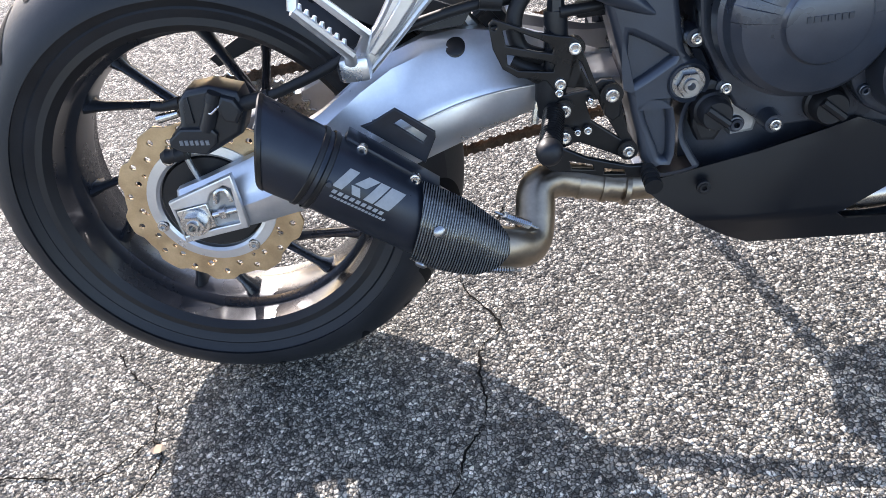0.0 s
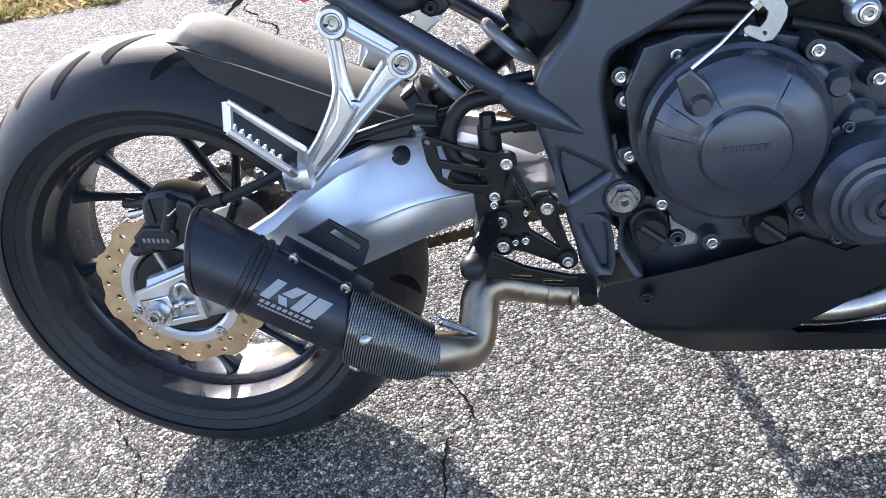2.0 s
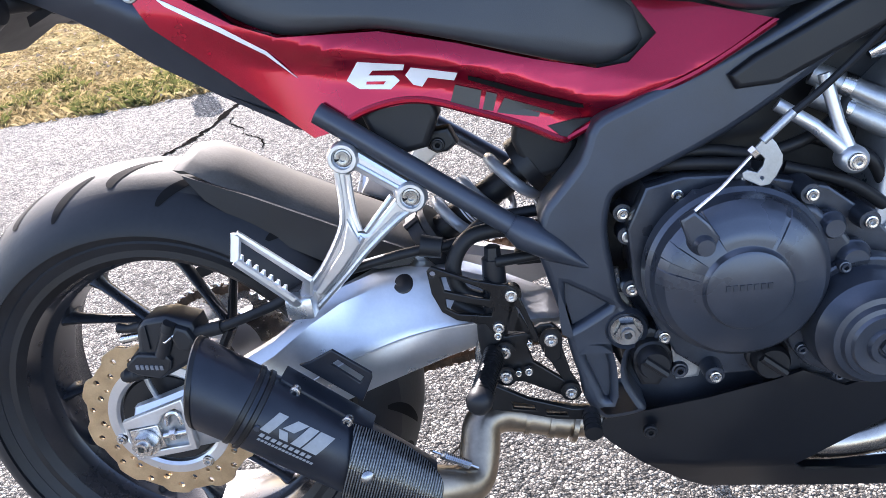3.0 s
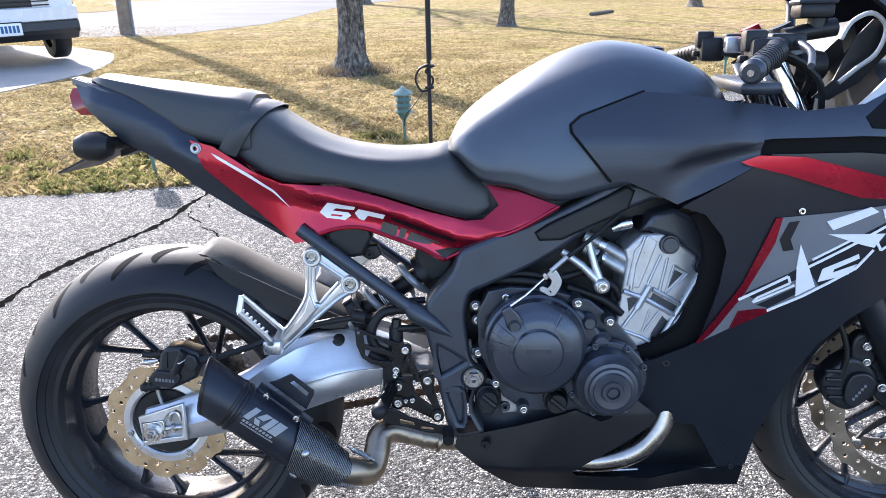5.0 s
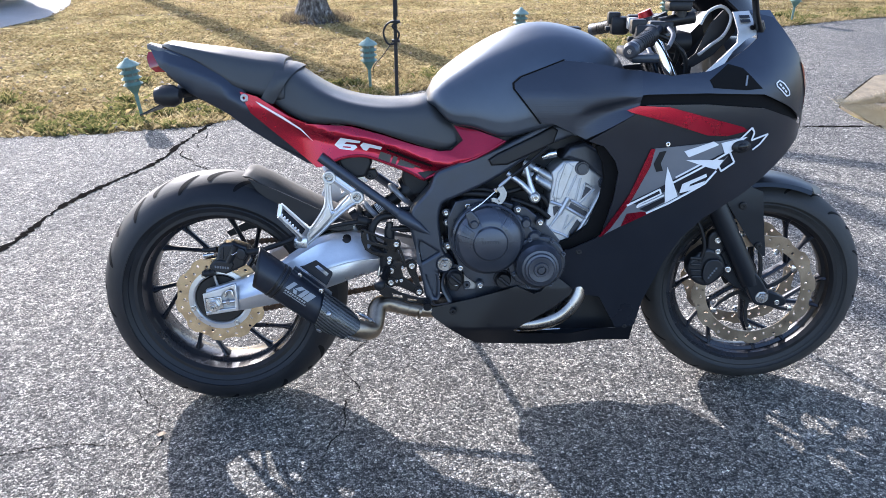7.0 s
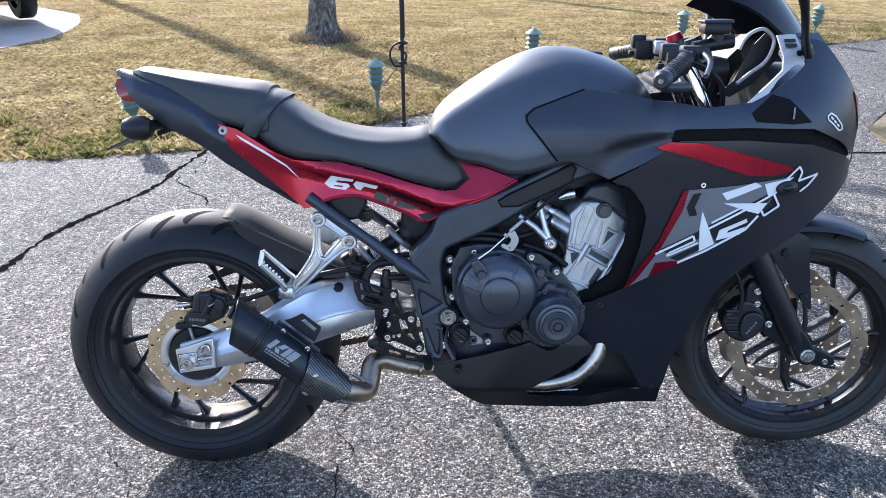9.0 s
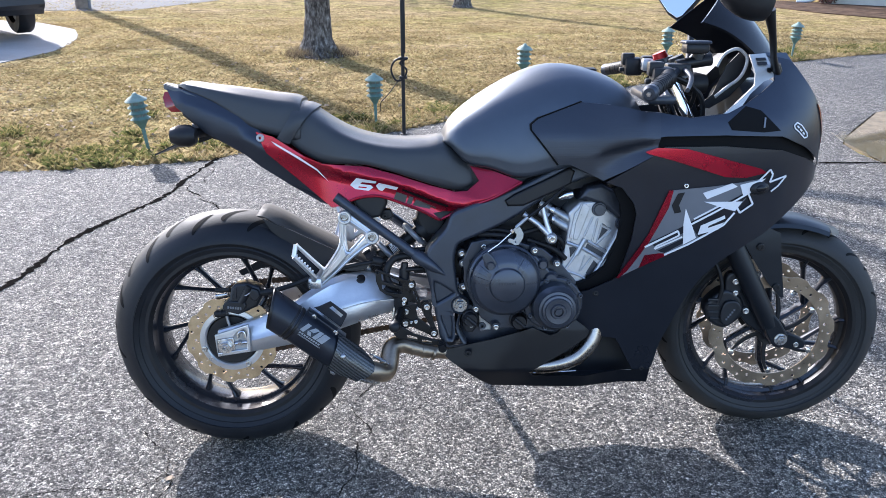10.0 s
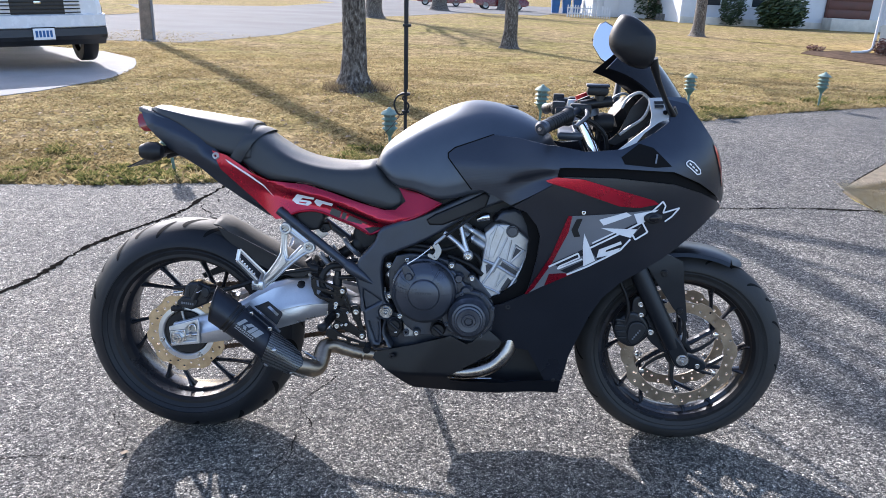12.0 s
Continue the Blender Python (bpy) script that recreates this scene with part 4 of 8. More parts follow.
# fairing
cowl = both("upper_cowl", [(1.045, 0.924), (1.114, 0.912), (1.207, 0.922), (1.255, 0.943), (1.30, 0.968), (1.340, 0.996), (1.342, 1.055), (1.394, 1.045), (1.409, 1.030), (1.448, 0.984), (1.495, 0.927), (1.526, 0.870), (1.547, 0.820), (1.552, 0.786), (1.545, 0.765), (1.50, 0.80), (1.436, 0.835), (1.353, 0.866), (1.20, 0.872), (1.06, 0.870), (1.045, 0.868)], lambda x, z: fair(x, z, 0.004), COWLP, moto, "matt black upper fairing cowl with a black duct")
decal("duct", [(1.205, 0.902), (1.253, 0.938), (1.292, 0.928), (1.345, 0.880), (1.30, 0.877), (1.215, 0.884)], fair, GROOVE, cowl, 0.0055)
decal("duct_blade", [(1.300, 0.912), (1.304, 0.911), (1.300, 0.888), (1.296, 0.888)], fair, GREYP, cowl, 0.008)
ring = [(1.387, 0.891), (1.397, 0.897), (1.412, 0.890), (1.433, 0.871), (1.436, 0.861), (1.425, 0.859), (1.403, 0.875), (1.389, 0.884)]
for a, b in zip(ring, ring[1:] + ring[:1]):
    decal("badge_line", stroke([a, b], 0.0030), fair, WHITE, cowl, 0.006)
for k in range(3):
    decal("badge_bar", stroke([(1.397 + 0.010 * k, 0.889 - 0.008 * k), (1.404 + 0.010 * k, 0.884 - 0.008 * k)], 0.0040), fair, WHITE, cowl, 0.006)
both("recess_strip", [(1.03, 0.825), (1.04, 0.868), (1.20, 0.874), (1.353, 0.868), (1.436, 0.837), (1.52, 0.79), (1.36, 0.828), (1.20, 0.843), (1.06, 0.842)], lambda x, z: fair(x, z, -0.012), GROOVE, cowl)
mid = both("side_fairing", [(1.030, 0.822), (1.06, 0.845), (1.20, 0.846), (1.36, 0.832), (1.45, 0.805), (1.53, 0.772), (1.548, 0.757), (1.495, 0.735), (1.449, 0.700), (1.401, 0.664), (1.346, 0.622), (1.306, 0.596), (1.241, 0.555), (1.194, 0.505), (1.164, 0.445), (1.143, 0.381), (1.121, 0.313), (1.110, 0.240), (1.100, 0.222), (1.062, 0.222), (1.002, 0.327), (0.960, 0.332), (0.930, 0.345), (0.90, 0.36), (0.86, 0.455), (0.914, 0.469), (0.965, 0.497), (0.984, 0.510), (1.003, 0.61), (1.008, 0.68), (0.998, 0.708), (0.968, 0.745), (0.930, 0.758), (0.966, 0.781)], fair, BLACKP, moto, "black side fairing", 0.005)
both("fairing_lip", [(0.868, 0.455), (0.914, 0.463), (0.972, 0.492), (0.992, 0.512), (1.010, 0.61), (1.016, 0.682), (1.004, 0.712), (0.972, 0.750), (0.955, 0.740), (0.975, 0.70), (0.982, 0.66), (0.978, 0.61), (0.955, 0.53), (0.91, 0.49), (0.868, 0.475)], lambda x, z: fair(x, z, -0.020), GROOVE, mid, "", 0.02)
decal("red_blade", [(1.010, 0.834), (1.038, 0.844), (1.110, 0.841), (1.303, 0.790), (1.318, 0.780), (1.262, 0.769), (1.209, 0.773), (1.085, 0.812), (1.020, 0.829)], fair, RED, mid, 0.007, "red blade along the fairing")
decal("grey_field", [(1.086, 0.741), (1.197, 0.751), (1.314, 0.765), (1.278, 0.721), (1.248, 0.679), (1.203, 0.640), (1.142, 0.601), (1.065, 0.560), (0.990, 0.513), (1.010, 0.545), (1.046, 0.615)], fair, GREYP, mid, 0.003, "grey graphic field")
decal("red_edge", [(1.078, 0.741), (1.088, 0.741), (1.082, 0.697), (1.046, 0.608), (1.003, 0.530), (0.985, 0.508), (0.978, 0.508), (1.040, 0.625)], fair, RED, mid, 0.0045)
decal("dark_chevron", [(1.100, 0.733), (1.116, 0.736), (1.106, 0.704), (1.114, 0.686), (1.098, 0.683), (1.089, 0.703)], fair, PLASTIC, mid, 0.0045)
decal("dark_field", [(1.144, 0.650), (1.278, 0.724), (1.262, 0.706), (1.248, 0.679), (1.203, 0.640), (1.168, 0.620)], fair, BLACKP, mid, 0.0042)
for pts in ([(1.124, 0.695), (1.144, 0.655), (1.161, 0.619), (1.131, 0.601), (1.124, 0.655)], [(1.167, 0.712), (1.266, 0.710), (1.250, 0.686), (1.224, 0.693)], [(1.160, 0.734), (1.173, 0.719), (1.246, 0.748), (1.231, 0.757)], [(1.252, 0.752), (1.320, 0.765), (1.290, 0.742), (1.266, 0.724)],
            [(1.164, 0.627), (1.168, 0.651), (1.225, 0.676), (1.228, 0.668), (1.188, 0.650), (1.186, 0.644), (1.226, 0.658), (1.214, 0.640)]):
    decal("white_graphic", pts, fair, WHITE, mid, 0.0052, "white graphic shape")
for pts, w in (([(1.037, 0.595), (1.113, 0.638)], 0.005), ([(1.113, 0.638), (1.118, 0.626), (1.066, 0.598), (1.062, 0.590), (1.126, 0.622)], 0.0042), ([(1.088, 0.574), (1.142, 0.601), (1.226, 0.651), (1.250, 0.682)], 0.005), ([(1.142, 0.654), (1.292, 0.738)], 0.0048), ([(1.148, 0.668), (1.216, 0.706)], 0.0042),
               ([(1.284, 0.742), (1.329, 0.787), (1.338, 0.775), (1.333, 0.756), (1.380, 0.769), (1.359, 0.745), (1.341, 0.732)], 0.0042), ([(1.277, 0.731), (1.296, 0.702), (1.264, 0.681), (1.246, 0.706)], 0.0045)):
    for a, b in zip(pts, pts[1:]):
        decal("white_line", stroke([a, b], w), fair, WHITE, mid, 0.0054, "thin white graphic line")
decal("dark_band", [(1.045, 0.606), (1.113, 0.643), (1.140, 0.660), (1.215, 0.704), (1.266, 0.730), (1.284, 0.733), (1.280, 0.722), (1.15, 0.646), (1.120, 0.628), (1.062, 0.597)], fair, BLACKP, mid, 0.0044)
decal("dark_band", [(1.070, 0.585), (1.128, 0.617), (1.132, 0.606), (1.088, 0.579)], fair, BLACKP, mid, 0.0048)
decal("red_patch", [(1.040, 0.573), (1.075, 0.578), (1.103, 0.577), (1.065, 0.557), (1.030, 0.538)], fair, RED, mid, 0.0046)
part("indicator", lathe([(0, -0.008), (0.020, -0.007), (0.028, -0.003), (0.029, 0.004), (0, 0.004)], 24), PLASTIC, mid, "dark oval front indicator").matrix_basis = Matrix.Translation((1.306, -0.228, 0.742)) @ Matrix.Rotation(radians(12), 4, "Z") @ Matrix.Diagonal((0.9, 1, 0.55, 1))
part("indicator_lens", lathe([(0, -0.0105), (0.010, -0.0098), (0.016, -0.0082), (0.018, -0.006), (0, -0.006)], 20), SMOKE, mid, "smoked indicator lens").matrix_basis = Matrix.Translation((1.306, -0.228, 0.742)) @ Matrix.Rotation(radians(12), 4, "Z") @ Matrix.Diagonal((0.9, 1, 0.55, 1))
bolt(mid, 1.117, -0.246, 0.752, 0.006, 0.004, STEEL)
bolt(mid, 0.935, -0.163, 0.462, 0.009, 0.003, PLASTIC)
bolt(mid, 1.083, -0.120, 0.232, 0.006, 0.003, PLASTIC)

# nose and head light
part("nose_cone", rings([[(x, math.sin(a) * w, z + math.cos(a) * h) for a in (2 * math.pi * k / 20 for k in range(20))] for x, z, w, h in ((1.30, 0.90, 0.13, 0.10), (1.40, 0.88, 0.125, 0.12), (1.46, 0.86, 0.10, 0.105), (1.51, 0.83, 0.070, 0.075), (1.54, 0.80, 0.040, 0.045), (1.553, 0.788, 0.012, 0.015))]), MATT, cowl, "black nose between the headlights")
both("headlight", [(1.470, 0.935), (1.497, 0.915), (1.530, 0.850), (1.545, 0.806), (1.530, 0.815), (1.500, 0.870)], lambda x, z: fair(x, z, 0.002) * 0.9, GLASS, cowl, "clear head light lens")
both("red_nose_edge", [(1.478, 0.938), (1.490, 0.928), (1.520, 0.872), (1.540, 0.82), (1.535, 0.815), (1.512, 0.862)], lambda x, z: fair(x, z, 0.007), RED, cowl)

# belly pan with the cut-out for the down pipe
def bellyf(x, z):
    u = x - (0.667 + (z - 0.243) * 0.66)
    v = x - (0.640 + (z - 0.240) * 0.38)
    b = 0.153 + 0.05 * max(0, min(0.25, u)) - 0.15 * max(-u, 0) - 0.05 * max(-v, 0) - 0.50 * max(0.246 - z, 0) - 0.12 * max(z - 0.36, 0)
    k = max(0.0, min(1.0, (x - 0.92) / 0.10))
    return (1 - k) * b + k * min(b, fair(x, z, 0.003))
belly = both("belly_pan", [(0.546, 0.284), (0.556, 0.300), (0.67, 0.332), (0.776, 0.366), (0.821, 0.345), (0.84, 0.352), (0.865, 0.380), (0.880, 0.392), (0.912, 0.368), (0.924, 0.356), (0.915, 0.340), (0.862, 0.300), (0.800, 0.262), (0.768, 0.242), (0.782, 0.229), (1.050, 0.228), (1.105, 0.232), (1.100, 0.190), (1.0, 0.191), (0.80, 0.193), (0.672, 0.197), (0.640, 0.215), (0.600, 0.242), (0.560, 0.270)], bellyf, BELLYP, moto, "matt black belly pan with a cut-out for the exhaust", 0.005, 0.015)
part("belly_floor", rings([[(x, -w, z), (x, w, z), (x, w, z + 0.006), (x, -w, z + 0.006)] for x, z, w in ((0.640, 0.220, 0.110), (0.675, 0.200, 0.116), (0.80, 0.197, 0.120), (1.0, 0.195, 0.115), (1.098, 0.194, 0.095))]), MATT, belly)
both("belly_inner", [(0.66, 0.20), (1.09, 0.196), (1.06, 0.24), (1.03, 0.42), (0.70, 0.42)], lambda x, z: 0.055, PLASTIC, belly, "dark inner duct", 0.004, 0.05)
bolt(belly, 0.606, -0.153, 0.297, 0.0085, 0.004, PLASTIC)

# ---- chassis ----
DUST = mat("dusty_plastic", (0.080, 0.072, 0.064), 0.75, var=0.35, fine=300, broad=12, bumps=0.3)
OUTER = [(0.927, 0.765), (0.847, 0.790), (0.750, 0.745), (0.666, 0.709), (0.600, 0.684), (0.564, 0.667), (0.548, 0.630), (0.518, 0.595), (0.503, 0.576), (0.493, 0.539), (0.499, 0.510), (0.512, 0.455), (0.522, 0.398), (0.529, 0.368), (0.533, 0.339), (0.548, 0.313), (0.564, 0.307), (0.604, 0.315), (0.598, 0.332), (0.585, 0.363), (0.590, 0.396), (0.604, 0.408), (0.610, 0.430), (0.584, 0.460), (0.577, 0.500), (0.572, 0.545), (0.577, 0.578), (0.587, 0.592), (0.615, 0.604), (0.700, 0.643), (0.778, 0.692), (0.825, 0.725), (0.90, 0.755)]
for sd in (-1, 1):
    fr = part("frame", plate([OUTER, [(0.521, 0.484), (0.528, 0.485), (0.565, 0.461), (0.563, 0.455), (0.527, 0.434), (0.521, 0.438)], [(0.538, 0.398), (0.562, 0.394), (0.564, 0.340), (0.557, 0.337), (0.553, 0.350)]], sd * 0.102, 0.076, 0.0085, 3), FRAME, moto, "satin black pressed frame spar and pivot plate")
    part("pocket_floor", plate([[(0.515, 0.491), (0.572, 0.462), (0.570, 0.400), (0.575, 0.330), (0.550, 0.328), (0.532, 0.400)]], sd * 0.098, 0.060, 0.001), FRAME, fr)
    part("spar_cover", plate([[(0.696, 0.702), (0.720, 0.718), (0.821, 0.766), (0.856, 0.785), (0.871, 0.775), (0.861, 0.743), (0.830, 0.727), (0.744, 0.688), (0.704, 0.687)]], sd * 0.137, 0.026, 0.006), PLASTIC, fr, "black plastic spar cover")
    part("subframe_tube", tube([(0.272, sd * 0.120, 0.710), (0.479, sd * 0.134, 0.556)], [0.0125, 0.0125], 14, 1, False), FRAME, fr)
    part("tube_end", tube([(0.468, sd * 0.134, 0.564), (0.482, sd * 0.136, 0.554), (0.515, sd * 0.137, 0.531), (0.552, sd * 0.136, 0.506)], [0.0135, 0.019, 0.014, 0.003], 16, 1, False), FRAME, fr)
    hexnut(fr, 0.586, sd * 0.139, 0.427, 0.0150, 0.012, DKSTEEL, side=sd)
    part("pivot_ring", lathe([(0.019, sd * 0.138), (0.023, sd * 0.143), (0.026, sd * 0.133)], 28, (0.586, 0, 0.427)), FRAME, fr)

# dark inner masses: air box, battery tray, gearbox
part("air_box", rings([[(x, -w, z0), (x, w, z0), (x, w, z1), (x, -w, z1)] for x, z0, z1, w in ((0.575, 0.70, 0.79, 0.09), (0.70, 0.66, 0.78, 0.10), (0.86, 0.72, 0.82, 0.10), (1.04, 0.74, 0.88, 0.08))]), PLASTIC, moto, "black air box")
tray = part("battery_tray", rings([[(x, -w, z0), (x, w, z0), (x, w, z1), (x, -w, z1)] for x, z0, z1, w in ((0.285, 0.700, 0.77, 0.085), (0.33, 0.665, 0.76, 0.095), (0.385, 0.668, 0.75, 0.092))]), PLASTIC, moto, "black plastic tray under the seat")
part("side_box", plate([[(0.315, 0.700), (0.345, 0.716), (0.395, 0.716), (0.402, 0.690), (0.385, 0.655), (0.355, 0.650), (0.325, 0.670)]], -0.088, 0.04, 0.008), PLASTIC, tray)
bolt(tray, 0.394, -0.086, 0.653, 0.008, 0.006, PLASTIC)
part("relay_bracket", plate([[(0.384, 0.668), (0.408, 0.670), (0.416, 0.651), (0.404, 0.643), (0.391, 0.642), (0.381, 0.649)]], -0.070, 0.03, 0.004), PLASTIC, tray)

# rear shock
ax0, ax1 = Vector((0.362, -0.02, 0.518)), Vector((0.500, -0.02, 0.608))
d = (ax1 - ax0).normalized()
u = Vector((0, 1, 0))
w = d.cross(u)
shock = part("rear_shock", tube([ax0, ax0.lerp(ax1, 0.35), ax1], [0.021, 0.019, 0.018], 18, 1, False), PLASTIC, moto, "black shock absorber with a grey coil spring")
helix = []
for k in range(97):
    a = 2 * math.pi * (3.23 * k / 96 - 0.308)
    helix.append(ax0.lerp(ax1, 0.08 + 0.84 * k / 96) + (u * math.cos(a) + w * math.sin(a)) * 0.0345)
part("spring", tube(helix, 0.0074, 10, 1, False), SPRING, shock, "grey coil spring")
for f, r in ((0.0, 0.042), (0.06, 0.040), (0.95, 0.038)):
    q = ax0.lerp(ax1, f)
    part("collar", tube([q - d * 0.009, q + d * 0.009], [r, r], 24, 1, False), PLASTIC, shock)
q = ax0 - d * 0.020
part("adjuster_ring", tube([q - d * 0.006, q - d * 0.004, q + d * 0.004, q + d * 0.006], [0.027, 0.030, 0.030, 0.027], 24, 1, False), CAST, shock, "dull silver ring")
for k in range(6):
    a = 2 * math.pi * k / 6
    c = ax0 + (u * math.cos(a) + w * math.sin(a)) * 0.041
    part("collar_lug", tube([c - d * 0.010, c + d * 0.010], [0.006, 0.006], 8, 1, False), PLASTIC, shock)


def sleeve(c, r, half, a0, a1):
    bm, n, ring = bmesh.new(), 10, []
    for k in range(n + 1):
        a = a0 + (a1 - a0) * k / n
        o = w * math.sin(a) - u * math.cos(a)
        ring.append([bm.verts.new(c + o * rr + d * h) for rr, h in ((r, -half), (r, half), (r - 0.0012, half), (r - 0.0012, -half))])
    for A, B in zip(ring, ring[1:]):
        for m in range(4):
            bm.faces.new((A[m], A[(m + 1) % 4], B[(m + 1) % 4], B[m]))
    bm.faces.new(ring[0])
    bm.faces.new(ring[-1][::-1])
    bmesh.ops.recalc_face_normals(bm, faces=bm.faces[:])
    return bm


lab = ax0.lerp(ax1, 0.40)
label = part("label", sleeve(lab, 0.0212, 0.0085, -0.95, 0.95), WHITE, shock, "white label with dark bars")
for k in range(4):
    part("label_bar", sleeve(lab + d * (0.0038 * k - 0.0057), 0.0216, 0.0007, -0.8, 0.8 - 0.3 * (k % 2)), PLASTIC, label)

part("shock_mount", plate([[(0.484, 0.668), (0.527, 0.662), (0.555, 0.630), (0.535, 0.597), (0.502, 0.590), (0.486, 0.609), (0.476, 0.639)]], -0.015, 0.08, 0.008), PLASTIC, shock, "black upper shock mount")
# swing arm
def arm(sd):
    lp = []
    for x, z0, z1, yo, yi in ((-0.044, 0.301, 0.360, 0.144, 0.112), (-0.040, 0.300, 0.364, 0.147, 0.108), (0.0, 0.303, 0.375, 0.147, 0.104), (0.06, 0.310, 0.394, 0.145, 0.102), (0.11, 0.318, 0.414, 0.142, 0.100), (0.16, 0.326, 0.438, 0.138, 0.096), (0.21, 0.338, 0.470, 0.130, 0.090), (0.25, 0.350, 0.490, 0.123, 0.075), (0.29, 0.362, 0.500, 0.116, 0.05), (0.33, 0.374, 0.503, 0.110, 0.02), (0.38, 0.390, 0.494, 0.106, 0.02), (0.44, 0.408, 0.474, 0.104, 0.03), (0.50, 0.420, 0.452, 0.104, 0.05), (0.60, 0.410, 0.445, 0.10, 0.06)):
        h, m = z1 - z0, min(0.012, (z1 - z0) * 0.2)
        bend = 0.020 * min(max((x - 0.16) / 0.12, 0), 1)
        sec = [(yi, z0), (yo - 0.008, z0), (yo - 0.002, z0 + m), (yo, z0 + h * 0.40), (yo - 0.004, z0 + h * 0.47), (yo - 0.007 - bend * 0.3, z0 + h * 0.56), (yo - 0.012 - bend * 0.8, z1 - m * 1.4), (yo - 0.024 - bend, z1 - 0.002), (yi + 0.008, z1), (yi, z1 - m)]
        lp.append([(x, sd * y, z) for y, z in sec])
    return rings(lp)
swing = part("swing_arm", join(arm(-1), arm(1)), ALU, moto, "silver cast aluminium swing arm", 28)
part("arm_hole", tube([(0.327, -0.070, 0.474), (0.327, -0.0815, 0.4855), (0.327, -0.0825, 0.4865)], [0.0135, 0.0125, 0.0100], 24, 1, False), PLASTIC, swing, "black rubber plug")
part("end_frame", plate([[(-0.044, 0.360), (-0.039, 0.302), (0.046, 0.314), (0.043, 0.388)], [(0.012, 0.366), (0.030, 0.375), (0.038, 0.370), (0.036, 0.322), (0.008, 0.319), (-0.037, 0.312), (-0.038, 0.349), (0.004, 0.354)]], -0.150, 0.010, 0.002), ALU, swing)
part("adjuster_slot", plate([[(-0.040, 0.352), (0.028, 0.378), (0.042, 0.372), (0.040, 0.318), (-0.038, 0.308)]], -0.145, 0.006, 0.001), CAST, swing)
part("adjuster_plate", plate([[(-0.037, 0.348), (0.003, 0.354), (0.007, 0.321), (-0.035, 0.313)], circle(-0.016, 0.332, 0.010)], -0.152, 0.008, 0.0015), STEEL, swing)
part("adjuster_bolt", tube([(0.006, -0.152, 0.336), (0.022, -0.152, 0.338), (0.038, -0.152, 0.340)], [0.0045, 0.0045, 0.0045], 10, 1, False), STEEL, swing)
part("adjuster_nut", tube([(0.016, -0.152, 0.337), (0.024, -0.152, 0.338)], [0.0085, 0.0085], 6, 1, False), STEEL, swing)
part("adjuster_hook", tube([(0.014, -0.152, 0.352), (0.018, -0.152, 0.366), (0.030, -0.152, 0.368), (0.034, -0.152, 0.352)], 0.0035, 8, 4), STEEL, swing)
hexnut(swing, -0.017, -0.1565, 0.331, 0.0150, 0.013, name="axle_nut")
hexnut(swing, 0.0, 0.1435, 0.328, 0.0155, 0.010, name="axle_nut", side=1)
part("arm_rib", tube([(0.10, -0.1425, 0.352), (0.16, -0.1385, 0.366), (0.21, -0.1305, 0.388), (0.25, -0.1235, 0.404), (0.29, -0.1165, 0.415), (0.33, -0.1105, 0.425), (0.38, -0.1065, 0.432), (0.44, -0.1045, 0.435)], 0.0016, 6, 4), ALU, swing)

# hugger over the rear tyre
hl = []
for x, z, w2, dx in ((0.072, 0.672, 0.056, 0.0), (0.090, 0.671, 0.064, 0.0), (0.130, 0.650, 0.070, 0.0), (0.185, 0.617, 0.072, 0.0), (0.26, 0.578, 0.074, 0.0), (0.35, 0.535, 0.070, 0.0)):
    hl.append([(x - 0.03 * max(abs(y) - 0.6, 0), y * w2, z - 0.020 * abs(y) ** 2.2) for y in (-1, -0.8, -0.5, 0, 0.5, 0.8, 1)] + [(x - 0.006, y * w2 * 0.94, z - 0.006 - 0.020 * abs(y) ** 2.2) for y in (1, 0.5, 0, -0.5, -1)])
hug = part("hugger", rings(hl), DUST, moto, "dusty black plastic hugger over the rear tyre", 60)
for sd in (-1, 1):
    part("hugger_side", sheet([(0.078, 0.648), (0.150, 0.616), (0.26, 0.562), (0.350, 0.522), (0.340, 0.508), (0.30, 0.506), (0.24, 0.518), (0.17, 0.556), (0.10, 0.614)], lambda x, z: 0.074 + 0.1 * max(0.56 - z, 0), 0.005, 0.03, 0, sd), PLASTIC, hug)
part("chain_guard", sheet([(-0.03, 0.462), (0.03, 0.492), (0.12, 0.500), (0.30, 0.490), (0.30, 0.470), (0.12, 0.474), (0.04, 0.470), (-0.02, 0.448)], lambda x, z: 0.105, 0.012, 0.05, 0, 1), PLASTIC, swing, "black chain guard")
# chain: two runs and the bend round the sprocket
cp = [Vector((0.58, 0.095, 0.468)) + (Vector((0.012, 0.095, 0.428)) - Vector((0.58, 0.095, 0.468))) * k / 40 for k in range(41)]
cp += [Vector((0.108 * math.cos(a), 0.095, 0.320 + 0.108 * math.sin(a))) for a in np.linspace(math.pi / 2 + 0.1, 1.5 * math.pi - 0.1, 24)]
cp += [Vector((0.0, 0.095, 0.212)) + (Vector((0.58, 0.095, 0.318)) - Vector((0.0, 0.095, 0.212))) * k / 42 for k in range(43)]
bits = []
for k in range(len(cp) - 1):
    a, b = cp[k], cp[k + 1]
    t = (b - a).normalized()
    off = 0.007 if k % 2 else 0.0045
    for s in (-1, 1):
        bits.append(tube([a - t * 0.003 + Vector((0, s * off, 0)), a.lerp(b, 0.5) + Vector((0, s * off, 0)), b + t * 0.003 + Vector((0, s * off, 0))], [0.0075, 0.005, 0.0075], 6, 1, False, 0.25))
part("chain", join(*bits), RUST, moto, "dirty roller chain", 0)

